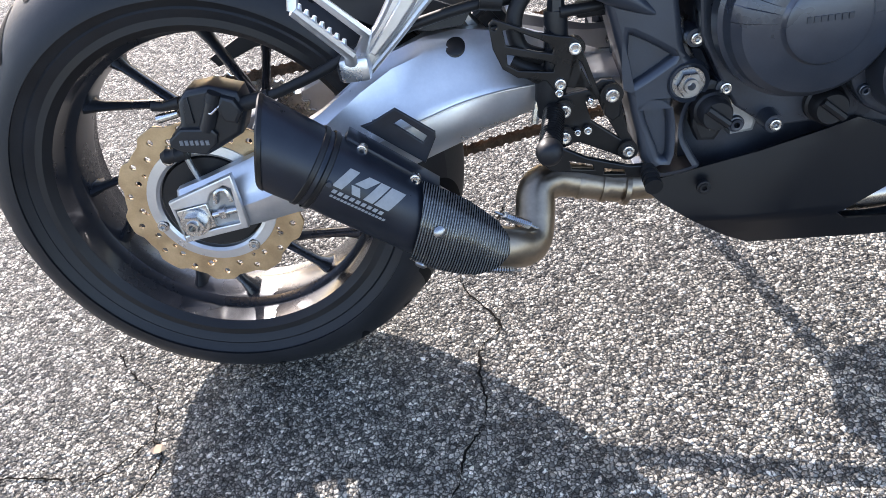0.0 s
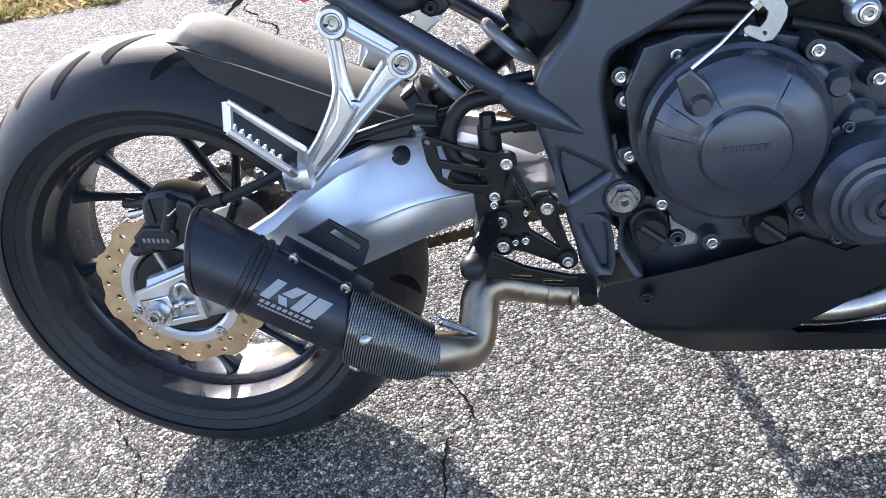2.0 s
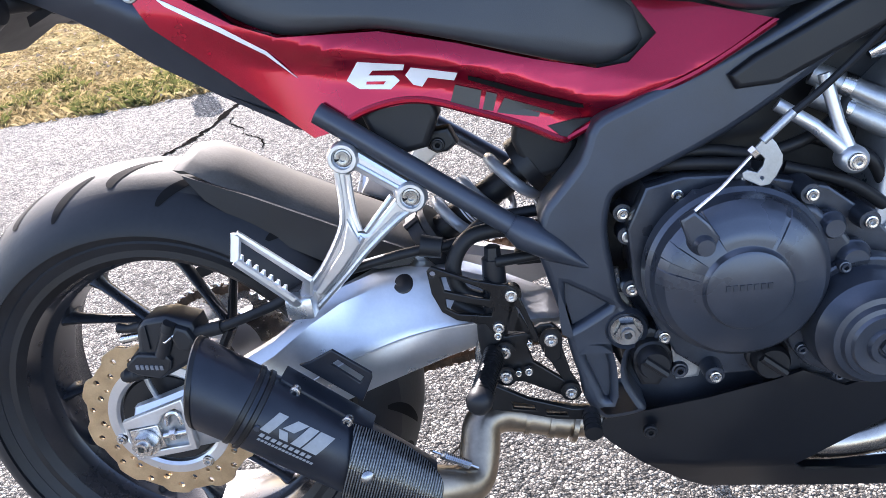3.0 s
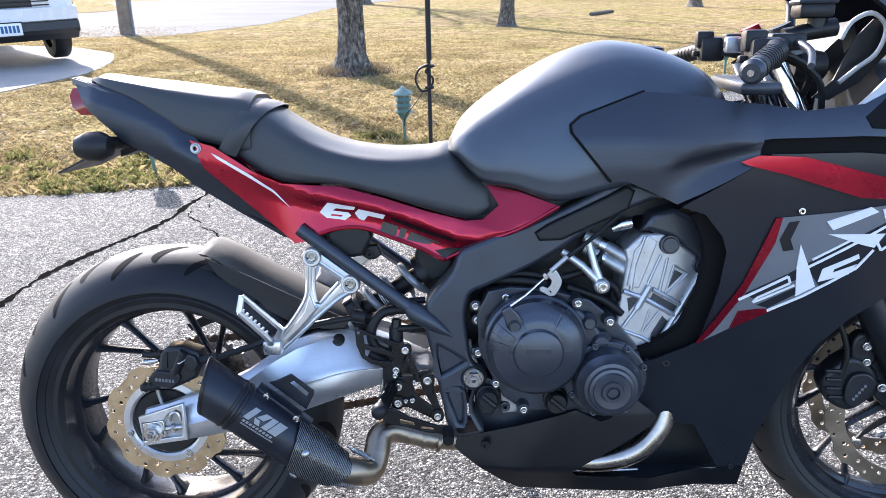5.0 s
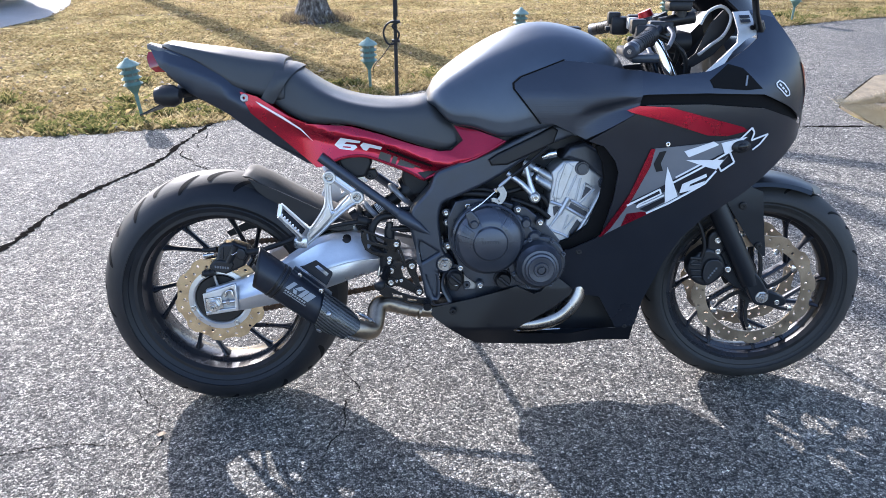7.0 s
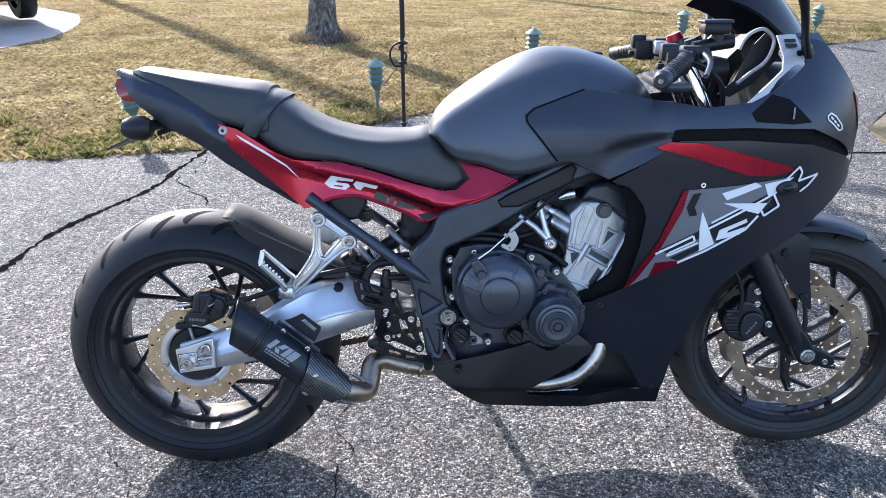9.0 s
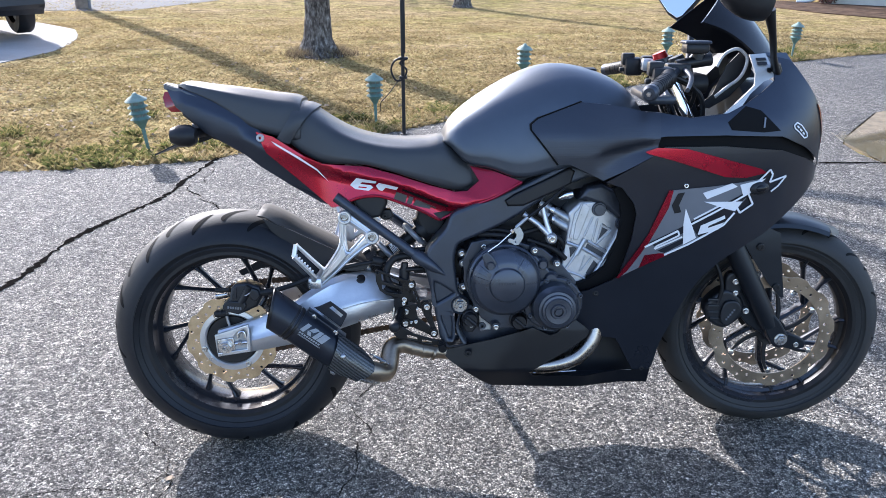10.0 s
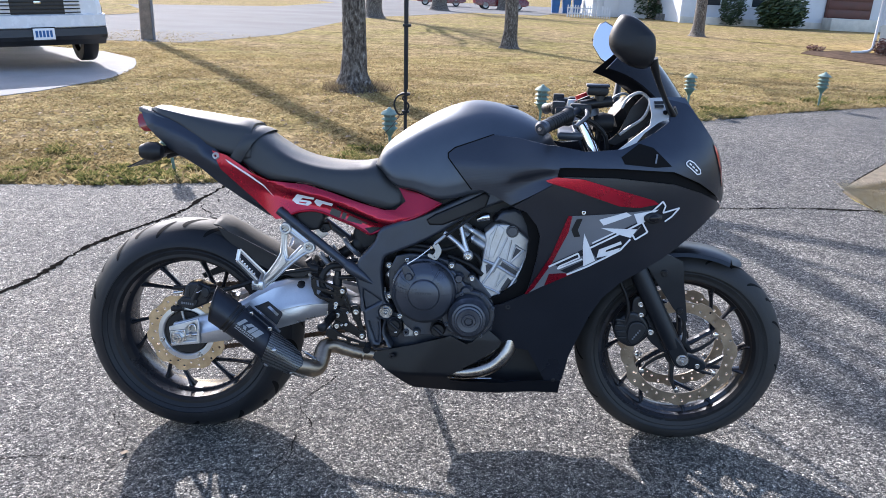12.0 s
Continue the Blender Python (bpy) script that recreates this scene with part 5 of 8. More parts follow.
# rear caliper and hose
rc = part("brake_caliper", plate([[(-0.020, 0.438), (-0.004, 0.452), (0.001, 0.479), (0.014, 0.491), (0.042, 0.493), (0.074, 0.481), (0.078, 0.455), (0.066, 0.430), (0.036, 0.416), (0.016, 0.408), (-0.012, 0.416), (-0.024, 0.426)]], -0.116, 0.044, 0.007), CALIPER, moto, "black rear brake caliper")
part("caliper_cover", plate([[(-0.021, 0.436), (-0.004, 0.448), (0.034, 0.444), (0.039, 0.436), (0.034, 0.423), (0.018, 0.412), (-0.010, 0.419), (-0.022, 0.427)]], -0.139, 0.010, 0.003), CALIPER, rc)
part("caliper_ridge", plate([[(0.006, 0.452), (0.010, 0.482), (0.016, 0.484), (0.015, 0.452)]], -0.139, 0.004, 0.001), CALIPER, rc)
part("caliper_lobe", plate([[(0.046, 0.468), (0.056, 0.482), (0.070, 0.476), (0.076, 0.460), (0.066, 0.446), (0.052, 0.450)]], -0.140, 0.012, 0.004), CALIPER, rc)
for k in range(6):
    part("lettering", block(-0.0085 + 0.0062 * k, -0.0045 + 0.0062 * k, -0.1452, -0.1435, 0.4285 - 0.0007 * k, 0.4345 - 0.0007 * k, 0), GREYP, rc, "small white bars")
part("slide_boot", tube([(-0.050, -0.112, 0.402), (-0.043, -0.112, 0.404), (-0.037, -0.112, 0.404), (-0.031, -0.112, 0.405), (-0.026, -0.112, 0.405), (-0.018, -0.112, 0.407)], [0.007, 0.010, 0.0082, 0.0105, 0.0085, 0.0095], 14, 1, False), HOSE, rc)
part("bleed_post", tube([(0.026, -0.136, 0.442), (0.036, -0.138, 0.460), (0.046, -0.140, 0.480)], [0.0098, 0.0092, 0.0085], 14, 1, False), CALIPER, rc)
part("bleed_clip", tube([(0.034, -0.139, 0.468), (0.040, -0.149, 0.464), (0.050, -0.149, 0.470), (0.053, -0.139, 0.474)], 0.0012, 6), STEEL, rc)
part("bleed_cap", tube([(0.044, -0.140, 0.476), (0.049, -0.141, 0.486)], [0.0098, 0.008], 12, 1, False), HOSE, rc)
part("pad_pin", tube([(-0.048, -0.092, 0.446), (-0.018, -0.096, 0.452)], [0.006, 0.005], 10, 1, False), STEEL, rc)
part("pin_boot", tube([(-0.048, -0.094, 0.464), (-0.034, -0.096, 0.462), (-0.010, -0.100, 0.466)], [0.007, 0.006, 0.008], 10, 1, False), HOSE, rc)
part("hanger_arm", tube([(-0.022, -0.112, 0.408), (-0.018, -0.112, 0.385), (-0.010, -0.112, 0.356)], [0.0042, 0.0038, 0.0038], 8, 1, False), CAST, rc)
part("brake_hose", tube([(0.06, -0.128, 0.464), (0.10, -0.13, 0.468), (0.17, -0.125, 0.488), (0.215, -0.12, 0.506), (0.26, -0.118, 0.520), (0.33, -0.118, 0.535), (0.375, -0.115, 0.540)], 0.0065, 10), HOSE, rc, "black brake hose")
part("banjo", tube([(0.072, -0.13, 0.464), (0.108, -0.13, 0.470)], [0.009, 0.009], 10, 1, False), HOSE, rc)
part("hose_boot", tube([(0.362, -0.118, 0.545), (0.386, -0.118, 0.540)], [0.013, 0.012], 14, 1, False), HOSE, rc)

# passenger foot rest
XF[0] = Matrix.Translation((0.007, -0.018, 0.001))
pg = part("pillion_bracket", plate([[(0.272, 0.664), (0.280, 0.675), (0.294, 0.675), (0.306, 0.663), (0.356, 0.624), (0.370, 0.614), (0.372, 0.600), (0.360, 0.590), (0.338, 0.586), (0.300, 0.556), (0.268, 0.526), (0.240, 0.500), (0.222, 0.480), (0.208, 0.476), (0.192, 0.486), (0.198, 0.500), (0.236, 0.532), (0.266, 0.576), (0.272, 0.600), (0.273, 0.645)],
                                    [(0.289, 0.640), (0.297, 0.642), (0.334, 0.614), (0.336, 0.606), (0.298, 0.570), (0.289, 0.572), (0.286, 0.60)]], -0.105, 0.016, 0.005), ALU, moto, "cast silver pillion foot rest bracket")
for x, z in ((0.287, 0.659), (0.355, 0.607)):
    part("boss", lathe([(0.0115, -0.112), (0.0120, -0.1195), (0.0155, -0.1195), (0.0175, -0.116), (0.0180, -0.106)], 32, (x, 0, z)), ALU, pg)
    bolt(pg, x, -0.112, z, 0.0105, 0.005, DKSTEEL)
for line in ([(0.277, 0.646), (0.2755, 0.605), (0.269, 0.577), (0.239, 0.532), (0.203, 0.497)], [(0.358, 0.594), (0.335, 0.581), (0.298, 0.551), (0.264, 0.519), (0.224, 0.483)], [(0.300, 0.650), (0.345, 0.617)], [(0.289, 0.640), (0.288, 0.60), (0.291, 0.574)], [(0.334, 0.610), (0.298, 0.572)], [(0.293, 0.566), (0.268, 0.535), (0.234, 0.502)]):
    part("edge_rib", tube([(x, -0.1125, z) for x, z in line], 0.0036, 8, 4), ALU, pg)
part("inner_rib", plate([[(0.290, 0.560), (0.262, 0.528), (0.232, 0.500), (0.226, 0.506), (0.268, 0.556), (0.280, 0.590)]], -0.116, 0.006, 0.002), ALU, pg)
pegp = part("foot_rest", tube([(0.214, -0.118, 0.500), (0.232, -0.150, 0.535), (0.172, -0.172, 0.604)], [0.008, 0.0075, 0.006], 8, 1, False, 0.6), ALU, pg, "folded silver foot rest")
part("rail", tube([(0.205, -0.128, 0.498), (0.212, -0.160, 0.518), (0.166, -0.176, 0.574)], [0.008, 0.0085, 0.008], 8, 1, False, 0.6), ALU, pegp)
part("end", tube([(0.166, -0.176, 0.574), (0.172, -0.172, 0.604)], [0.006, 0.006], 8, 1, False, 0.6), ALU, pegp)
for k in range(7):
    part("tooth", tube([(0.207 - 0.006 * k, -0.162 - 0.002 * k, 0.530 + 0.0073 * k), (0.210 - 0.006 * k, -0.162 - 0.002 * k, 0.536 + 0.0073 * k)], [0.004, 0.002], 6, 1, False), ALU, pegp)
part("hinge", block(0.192, 0.226, -0.135, -0.108, 0.478, 0.506, 0.005), ALU, pegp)
part("hinge_spring", tube([(0.188 + 0.001 * k, -0.120 + 0.009 * math.cos(k * 1.2), 0.486 + 0.009 * math.sin(k * 1.2)) for k in range(18)], 0.0018, 6, 1, False), IRON, pegp)
part("pillion_bracket", plate([[(0.272, 0.664), (0.294, 0.675), (0.372, 0.606), (0.300, 0.556), (0.208, 0.476), (0.192, 0.486), (0.262, 0.576)], [(0.289, 0.640), (0.334, 0.614), (0.298, 0.570)]], 0.105, 0.014, 0.004), ALU, moto, "cast silver pillion foot rest bracket")
part("far_foot_rest", tube([(0.225, 0.125, 0.500), (0.26, 0.16, 0.60), (0.245, 0.17, 0.64)], [0.008, 0.010, 0.008], 8, 1, False, 0.5), ALU, moto, "folded silver foot rest")

# rear sets, brake pedal, foot rest
XF[0] = Matrix.Translation((-0.003, 0.006, -0.006))
rs = part("heel_guard", plate([[(0.371, 0.528), (0.377, 0.533), (0.388, 0.528), (0.420, 0.513), (0.448, 0.505), (0.460, 0.503), (0.470, 0.495), (0.468, 0.482), (0.458, 0.458), (0.448, 0.440), (0.438, 0.444), (0.430, 0.456), (0.398, 0.464), (0.382, 0.476), (0.373, 0.500)],
                               [(0.386, 0.519), (0.395, 0.519), (0.425, 0.504), (0.440, 0.495), (0.438, 0.487), (0.424, 0.490), (0.388, 0.502)], [(0.388, 0.492), (0.428, 0.480), (0.440, 0.474), (0.438, 0.466), (0.400, 0.472), (0.388, 0.480)], circle(0.377, 0.524, 0.0035, 10)], -0.146, 0.006, 0.0012), ANOD, moto, "black anodised heel guard plate")
rb = part("rear_set", plate([[(0.428, 0.424), (0.438, 0.438), (0.452, 0.434), (0.478, 0.437), (0.492, 0.446), (0.505, 0.446), (0.516, 0.434), (0.515, 0.412), (0.523, 0.378), (0.531, 0.362), (0.526, 0.348), (0.512, 0.348), (0.494, 0.358), (0.466, 0.372), (0.447, 0.374), (0.437, 0.384), (0.440, 0.400), (0.434, 0.410)],
                             [(0.474, 0.422), (0.488, 0.424), (0.492, 0.412), (0.512, 0.372), (0.480, 0.398)]], -0.137, 0.008, 0.0015), ANOD, moto, "black anodised rear-set bracket")
part("strut", plate([[(0.462, 0.492), (0.472, 0.486), (0.490, 0.432), (0.484, 0.430), (0.470, 0.462), (0.462, 0.444), (0.452, 0.446)], [(0.466, 0.476), (0.470, 0.472), (0.480, 0.444), (0.474, 0.444)]], -0.146, 0.006, 0.001), ANOD, rb)
part("slot_boss", plate([[(0.494, 0.440), (0.505, 0.443), (0.515, 0.432), (0.513, 0.402), (0.503, 0.396), (0.494, 0.406)]], -0.142, 0.008, 0.002), ANOD, rb)
for x, z, r in ((0.463, 0.490, 0.0085), (0.503, 0.430, 0.0095), (0.521, 0.358, 0.0085), (0.448, 0.418, 0.009), (0.447, 0.385, 0.009), (0.445, 0.451, 0.007), (0.443, 0.441, 0.005), (0.478, 0.427, 0.0035), (0.474, 0.391, 0.005), (0.462, 0.390, 0.004), (0.430, 0.365, 0.009)):
    if r > 0.0082:
        r *= 0.88
        part("boss", lathe([(0, -0.148), (r * 1.6, -0.148), (r * 1.5, -0.136)], 20, (x, 0, z)), ANOD, rb)
    bolt(rb, x, -0.149, z, r, 0.006)
fp = part("foot_peg", tube([(0.436, -0.15, 0.418), (0.421, -0.232, 0.408)], [0.0125, 0.0125], 20, 1, False), ANOD, rb, "knurled black foot peg")
part("peg_cap", tube([(0.422, -0.226, 0.4085), (0.4205, -0.234, 0.4078), (0.4195, -0.242, 0.407), (0.419, -0.246, 0.4066)], [0.0140, 0.0148, 0.0125, 0.007], 20, 1, False), PLASTIC, fp, "black plastic end cap")
for k in range(14):
    f = k / 13
    part("knurl", tube([Vector((0.435, -0.158, 0.417)).lerp(Vector((0.423, -0.222, 0.409)), f - 0.012), Vector((0.435, -0.158, 0.417)).lerp(Vector((0.423, -0.222, 0.409)), f + 0.012)], [0.0131, 0.0131], 20, 1, False), ANOD, fp)
bl = part("brake_pedal", plate([[(0.420, 0.378), (0.436, 0.382), (0.470, 0.362), (0.520, 0.345), (0.540, 0.344), (0.546, 0.334), (0.538, 0.328), (0.500, 0.332), (0.460, 0.344), (0.428, 0.350), (0.416, 0.362)], [(0.450, 0.360), (0.476, 0.353), (0.478, 0.346), (0.452, 0.350)], [(0.490, 0.346), (0.514, 0.341), (0.514, 0.336), (0.490, 0.339)]], -0.160, 0.008, 0.0015), ANOD, moto, "black anodised brake pedal")
part("pedal_tip", tube([(0.541, -0.162, 0.338), (0.541, -0.195, 0.331)], [0.009, 0.009], 16, 1, False), HOSE, bl, "ribbed black rubber toe tip")
for k in range(4):
    part("tip_rib", tube([(0.541, -0.168 - 0.008 * k, 0.3365 - 0.0016 * k), (0.541, -0.172 - 0.008 * k, 0.3357 - 0.0016 * k)], [0.0105, 0.0105], 16, 1, False), HOSE, bl)
mc = part("master_cylinder", tube([(0.446, -0.130, 0.530), (0.445, -0.130, 0.495), (0.441, -0.130, 0.47), (0.436, -0.130, 0.43)], [0.013, 0.014, 0.012, 0.012], 16, 1, False), CALIPER, moto, "black rear brake master cylinder")
part("boot", tube([(0.440, -0.128, 0.462), (0.437, -0.128, 0.445), (0.434, -0.128, 0.425), (0.430, -0.128, 0.405)], [0.017, 0.019, 0.017, 0.012], 16, 1, False), HOSE, mc)
part("push_rod", tube([(0.430, -0.128, 0.41), (0.424, -0.134, 0.375)], [0.0055, 0.0055], 8, 1, False), STEEL, mc)
part("union", tube([(0.446, -0.132, 0.525), (0.447, -0.132, 0.545)], [0.010, 0.009], 6, 1, False), CALIPER, mc)
part("switch_body", block(0.470, 0.510, -0.118, -0.100, 0.512, 0.530, 0.004), HOSE, mc)
part("reservoir_hose", tube([(0.430, -0.128, 0.478), (0.405, -0.13, 0.492), (0.400, -0.13, 0.525), (0.418, -0.125, 0.553), (0.450, -0.12, 0.560), (0.500, -0.115, 0.556), (0.55, -0.10, 0.56)], 0.0095, 12), HOSE, mc, "thick black hose")
part("second_hose", tube([(0.375, -0.112, 0.542), (0.41, -0.105, 0.545), (0.44, -0.105, 0.566), (0.50, -0.10, 0.572)], 0.007, 10), HOSE, mc)
part("banjo_bolt", tube([(0.448, -0.138, 0.528), (0.510, -0.120, 0.526)], [0.007, 0.006], 10, 1, False), HOSE, mc)
part("link", tube([(0.395, -0.120, 0.475), (0.43, -0.13, 0.455), (0.44, -0.132, 0.45)], [0.011, 0.012, 0.012], 10, 1, False), HOSE, mc)
part("lower_rod", tube([(0.415, -0.13, 0.40), (0.424, -0.13, 0.43), (0.446, -0.14, 0.418)], 0.005, 8, 3), STEEL, mc)

# ---- exhaust ----
XF[0] = Matrix.Identity(4)
A0, ad = Vector((0.112, -0.2428, 0.466)), Vector((0.770, 0.105, -0.629)).normalized()
A1 = A0 + ad * 0.292
def seq(prof, seg=40):
    side = ad.cross(Vector((0, 0, 1))).normalized()
    up = side.cross(ad)
    return rings([[A0 + ad * (s) + (side * math.cos(a) + up * math.sin(a)) * r for a in (2 * math.pi * k / seg for k in range(seg))] for s, r in prof], True, False)
sil = part("silencer", seq([(0.062, 0.0415), (0.068, 0.0432), (0.10, 0.0432), (0.20, 0.0425), (0.29, 0.036)]), EXH, moto, "matt black exhaust silencer with a carbon heat shield")
def cut(s, r, k):
    side = ad.cross(Vector((0, 0, 1))).normalized()
    up = side.cross(ad)
    return [A0 + ad * (s + k * math.sin(a) * r) + (side * math.cos(a) + up * math.sin(a)) * r for a in (2 * math.pi * j / 40 for j in range(40))]
part("end_cap", rings([cut(0.050, 0.027, 0), cut(0.026, 0.031, -0.40), cut(0.014, 0.0375, -0.44), cut(0.009, 0.0425, -0.46), cut(0.012, 0.0450, -0.46), cut(0.018, 0.0455, -0.46), cut(0.070, 0.0442, 0)], True, False), EXH, sil, "black end cap")
part("end_rim", rings([cut(0.0078, 0.0410, -0.46), cut(0.0065, 0.0438, -0.46), cut(0.0085, 0.0458, -0.46), cut(0.0135, 0.0462, -0.46)], True, False), ANOD, sil, "dark rolled rim")
part("bore", rings([cut(0.04, 0.0265, 0), cut(0.045, 0.018, 0), cut(0.046, 0.002, 0)], True, False), RUST, sil)
for s in (0.066, 0.078):
    part("band", seq([(s - 0.004, 0.0444), (s - 0.003, 0.0458), (s + 0.002, 0.0458), (s + 0.003, 0.0442)]), ANOD, sil)
sd_, up_ = ad.cross(Vector((0, 0, 1))).normalized(), None
up_ = sd_.cross(ad)
def around(s, a, r):
    return A0 + ad * (s) + (sd_ * math.cos(a) + up_ * math.sin(a)) * r
outw = 0.0 if sd_.y < 0 else math.pi
sg = 1 if sd_.y < 0 else -1
def surf_patch(s0, s1, a0, a1, r, nS=14, nA=18, shape=None):
    bm = bmesh.new()
    g = []
    for i in range(nS + 1):
        row = []
        for j in range(nA + 1):
            u, v = i / nS, j / nA
            if shape:
                u2, v2 = shape(u, v)
            else:
                u2, v2 = u, v
            s = s0 + (s1 - s0) * u2
            row.append(bm.verts.new(around(s, outw + sg * (a0 + (a1 - a0) * v2), r(s))))
        g.append(row)
    for i in range(nS):
        for j in range(nA):
            bm.faces.new((g[i][j], g[i + 1][j], g[i + 1][j + 1], g[i][j + 1]))
    r2 = bmesh.ops.solidify(bm, geom=bm.faces[:], thickness=0.002)
    return bm
def leaf_shape(u, v):
    """Full at the rear edge, closing to a rounded tip towards the lower front."""
    mid, wide = 6 + 24 * u, 64 * math.sqrt(max(1 - u ** 2.6, 0.0)) + 0.5
    return u + 0.26 * (1 - v) * (1 - u), (mid + wide * (2 * v - 1) + 100) / 200
part("heat_shield", surf_patch(0.176, 0.304, radians(-100), radians(100), lambda s: 0.0490 - 0.08 * max(s - 0.235, 0), 22, 24, leaf_shape), CARBON, sil, "woven carbon fibre heat shield")
for s, a, r in ((0.214, 16, 0.0498), (0.226, -60, 0.0492)):
    q = around(s, outw + sg * radians(a), r)
    n = (q - (A0 + ad * (s))).normalized()
    part("shield_bolt", tube([q - n * 0.003, q + n * 0.001, q + n * 0.003, q + n * 0.0035], [0.0072, 0.0072, 0.0050, 0.002], 18, 1, False), DKSTEEL, sil)
for s in (0.085, 0.26):
    q = around(s, outw + sg * radians(10), 0.0432)
    if s < 0.2:
        part("rivet", tube([q, q - Vector((0, 0.002, 0))], [0.004, 0.003], 10, 1, False), FRAME, sil)
# mounting bracket on top
bx = lambda s, h: tuple((A0 + ad * (s) + up_ * h)[i] for i in (0, 2))
part("mount_strip", plate([[bx(0.085, 0.038), bx(0.085, 0.048), bx(0.20, 0.048), bx(0.20, 0.036)]], -0.216, 0.030, 0.003), EXH, sil)
part("mount_bracket", plate([[bx(0.096, 0.050), bx(0.104, 0.060), bx(0.116, 0.084), bx(0.118, 0.088), bx(0.170, 0.088), bx(0.174, 0.082), bx(0.180, 0.050)], [bx(0.126, 0.072), bx(0.130, 0.081), bx(0.165, 0.079), bx(0.165, 0.070)]], -0.193, 0.005, 0.0012), EXH, sil, "black hanger bracket with a slot")
for s in (0.106, 0.172):
    q = A0 + ad * (s) + up_ * 0.043
    bolt(sil, q.x, -0.232, q.z, 0.0065, 0.005)
# lettering on the can: plain pale shapes
def can_mark(s0, s1, h0, h1, slant=0.0):
    bm = bmesh.new()
    n = max(2, int(abs(h1 - h0) / 0.003))
    rows = []
    for k in range(n + 1):
        h = h0 + (h1 - h0) * k / n
        rows.append([bm.verts.new(around(q + slant * h, outw + sg * (h / 0.0432 + 0.30), rad)) for rad in (0.0432, 0.0440) for q in ((s0, s1) if rad < 0.0435 else (s1, s0))])
    for a, b in zip(rows, rows[1:]):
        for c in range(4):
            bm.faces.new((a[c], a[(c + 1) % 4], b[(c + 1) % 4], b[c]))
    bm.faces.new(rows[0])
    bm.faces.new(rows[-1])
    bmesh.ops.recalc_face_normals(bm, faces=bm.faces)
    return bm
WORN = mat("worn_white_print", (0.27, 0.275, 0.28), 0.5, var=0.25, bumps=0)
for q in ((0.090, 0.101, -0.005, 0.019, 0.45), (0.1035, 0.1165, 0.006, 0.019, 0.9), (0.108, 0.118, -0.005, 0.004, -0.5), (0.126, 0.137, -0.005, 0.019, 0.45), (0.139, 0.156, -0.005, 0.019, 0.45)):
    part("print_mark", can_mark(*q), WORN, sil, "pale printed shape")
for k in range(9):
    part("print_mark", can_mark(0.094 + 0.0068 * k, 0.0985 + 0.0068 * k, -0.0120, -0.0080, 0.3), WORN, sil, "pale printed bar")
for k in range(16):
    part("print_mark", can_mark(0.096 + 0.0041 * k, 0.0988 + 0.0041 * k, -0.0172, -0.0147, 0.3), WORN, sil, "pale printed bar")
# link pipe
lpipe = part("link_pipe", tube([A1 - ad * 0.06, A1 - ad * 0.012, (0.362, -0.205, 0.276), (0.383, -0.190, 0.264), (0.396, -0.172, 0.266), (0.402, -0.152, 0.286), (0.408, -0.132, 0.309), (0.430, -0.118, 0.313), (0.459, -0.113, 0.305), (0.507, -0.110, 0.292), (0.60, -0.10, 0.280)], [0.027, 0.0245, 0.0245, 0.0245, 0.0245, 0.0245, 0.0240, 0.0235, 0.0215, 0.0205, 0.0205], 24), PIPE, moto, "bare bronze-coloured exhaust link pipe", 60)
part("collar", tube([A1 - ad * 0.052, A1 - ad * 0.048, A1 - ad * 0.005, A1 + ad * 0.002], [0.036, 0.037, 0.029, 0.0265], 28, 1, False), PIPE, lpipe)
for x in (0.463, 0.492, 0.520):
    part("pipe_ring", tube([(x - 0.003, -0.1120, 0.304 - (x - 0.463) * 0.28), (x + 0.003, -0.1120, 0.3025 - (x - 0.463) * 0.28)], [0.0232, 0.0232], 24, 1, False), PIPE, lpipe)
part("pipe_clamp", tube([(0.492, -0.111, 0.2962), (0.512, -0.1105, 0.2908)], [0.0225, 0.0225], 24, 1, False), PIPE, lpipe, "heat-browned steel clamp")
for a, b in (((0.362, -0.196, 0.314), (0.392, -0.190, 0.293)), ((0.322, -0.222, 0.262), (0.366, -0.208, 0.244))):
    a, b = Vector(a), Vector(b)
    t = (b - a).normalized()
    s1 = t.cross(Vector((0, 0, 1))).normalized()
    s2 = s1.cross(t)
    part("spring", tube([a.lerp(b, k / 100) + (s1 * math.cos(k * 0.9) + s2 * math.sin(k * 0.9)) * 0.0042 for k in range(101)], 0.0013, 5, 1, False), STEEL, lpipe, "coil spring")
    part("spring_hook", tube([a - t * 0.012, a, b, b + t * 0.012], [0.0015] * 4, 5, 1, False), STEEL, lpipe)
dp = part("down_pipe", tube([(0.72, -0.080, 0.240), (0.79, -0.112, 0.244), (0.85, -0.124, 0.254), (0.90, -0.126, 0.274), (0.932, -0.124, 0.308), (0.950, -0.116, 0.350), (0.975, -0.10, 0.45)], 0.0240, 20), DPIPE, moto, "bare steel down pipe in the belly pan cut-out")
sp0, sp1 = Vector((0.800, -0.130, 0.236)), Vector((0.880, -0.134, 0.240))
part("spring", tube([sp0.lerp(sp1, k / 140) + Vector((0, math.cos(k * 0.9), math.sin(k * 0.9))) * 0.0038 for k in range(141)], 0.0013, 5, 1, False), STEEL, dp, "coil spring")
part("lower_rail", tube([(0.785, -0.130, 0.231), (0.84, -0.132, 0.232), (0.900, -0.132, 0.234)], 0.0028, 8, 3), DKSTEEL, dp)
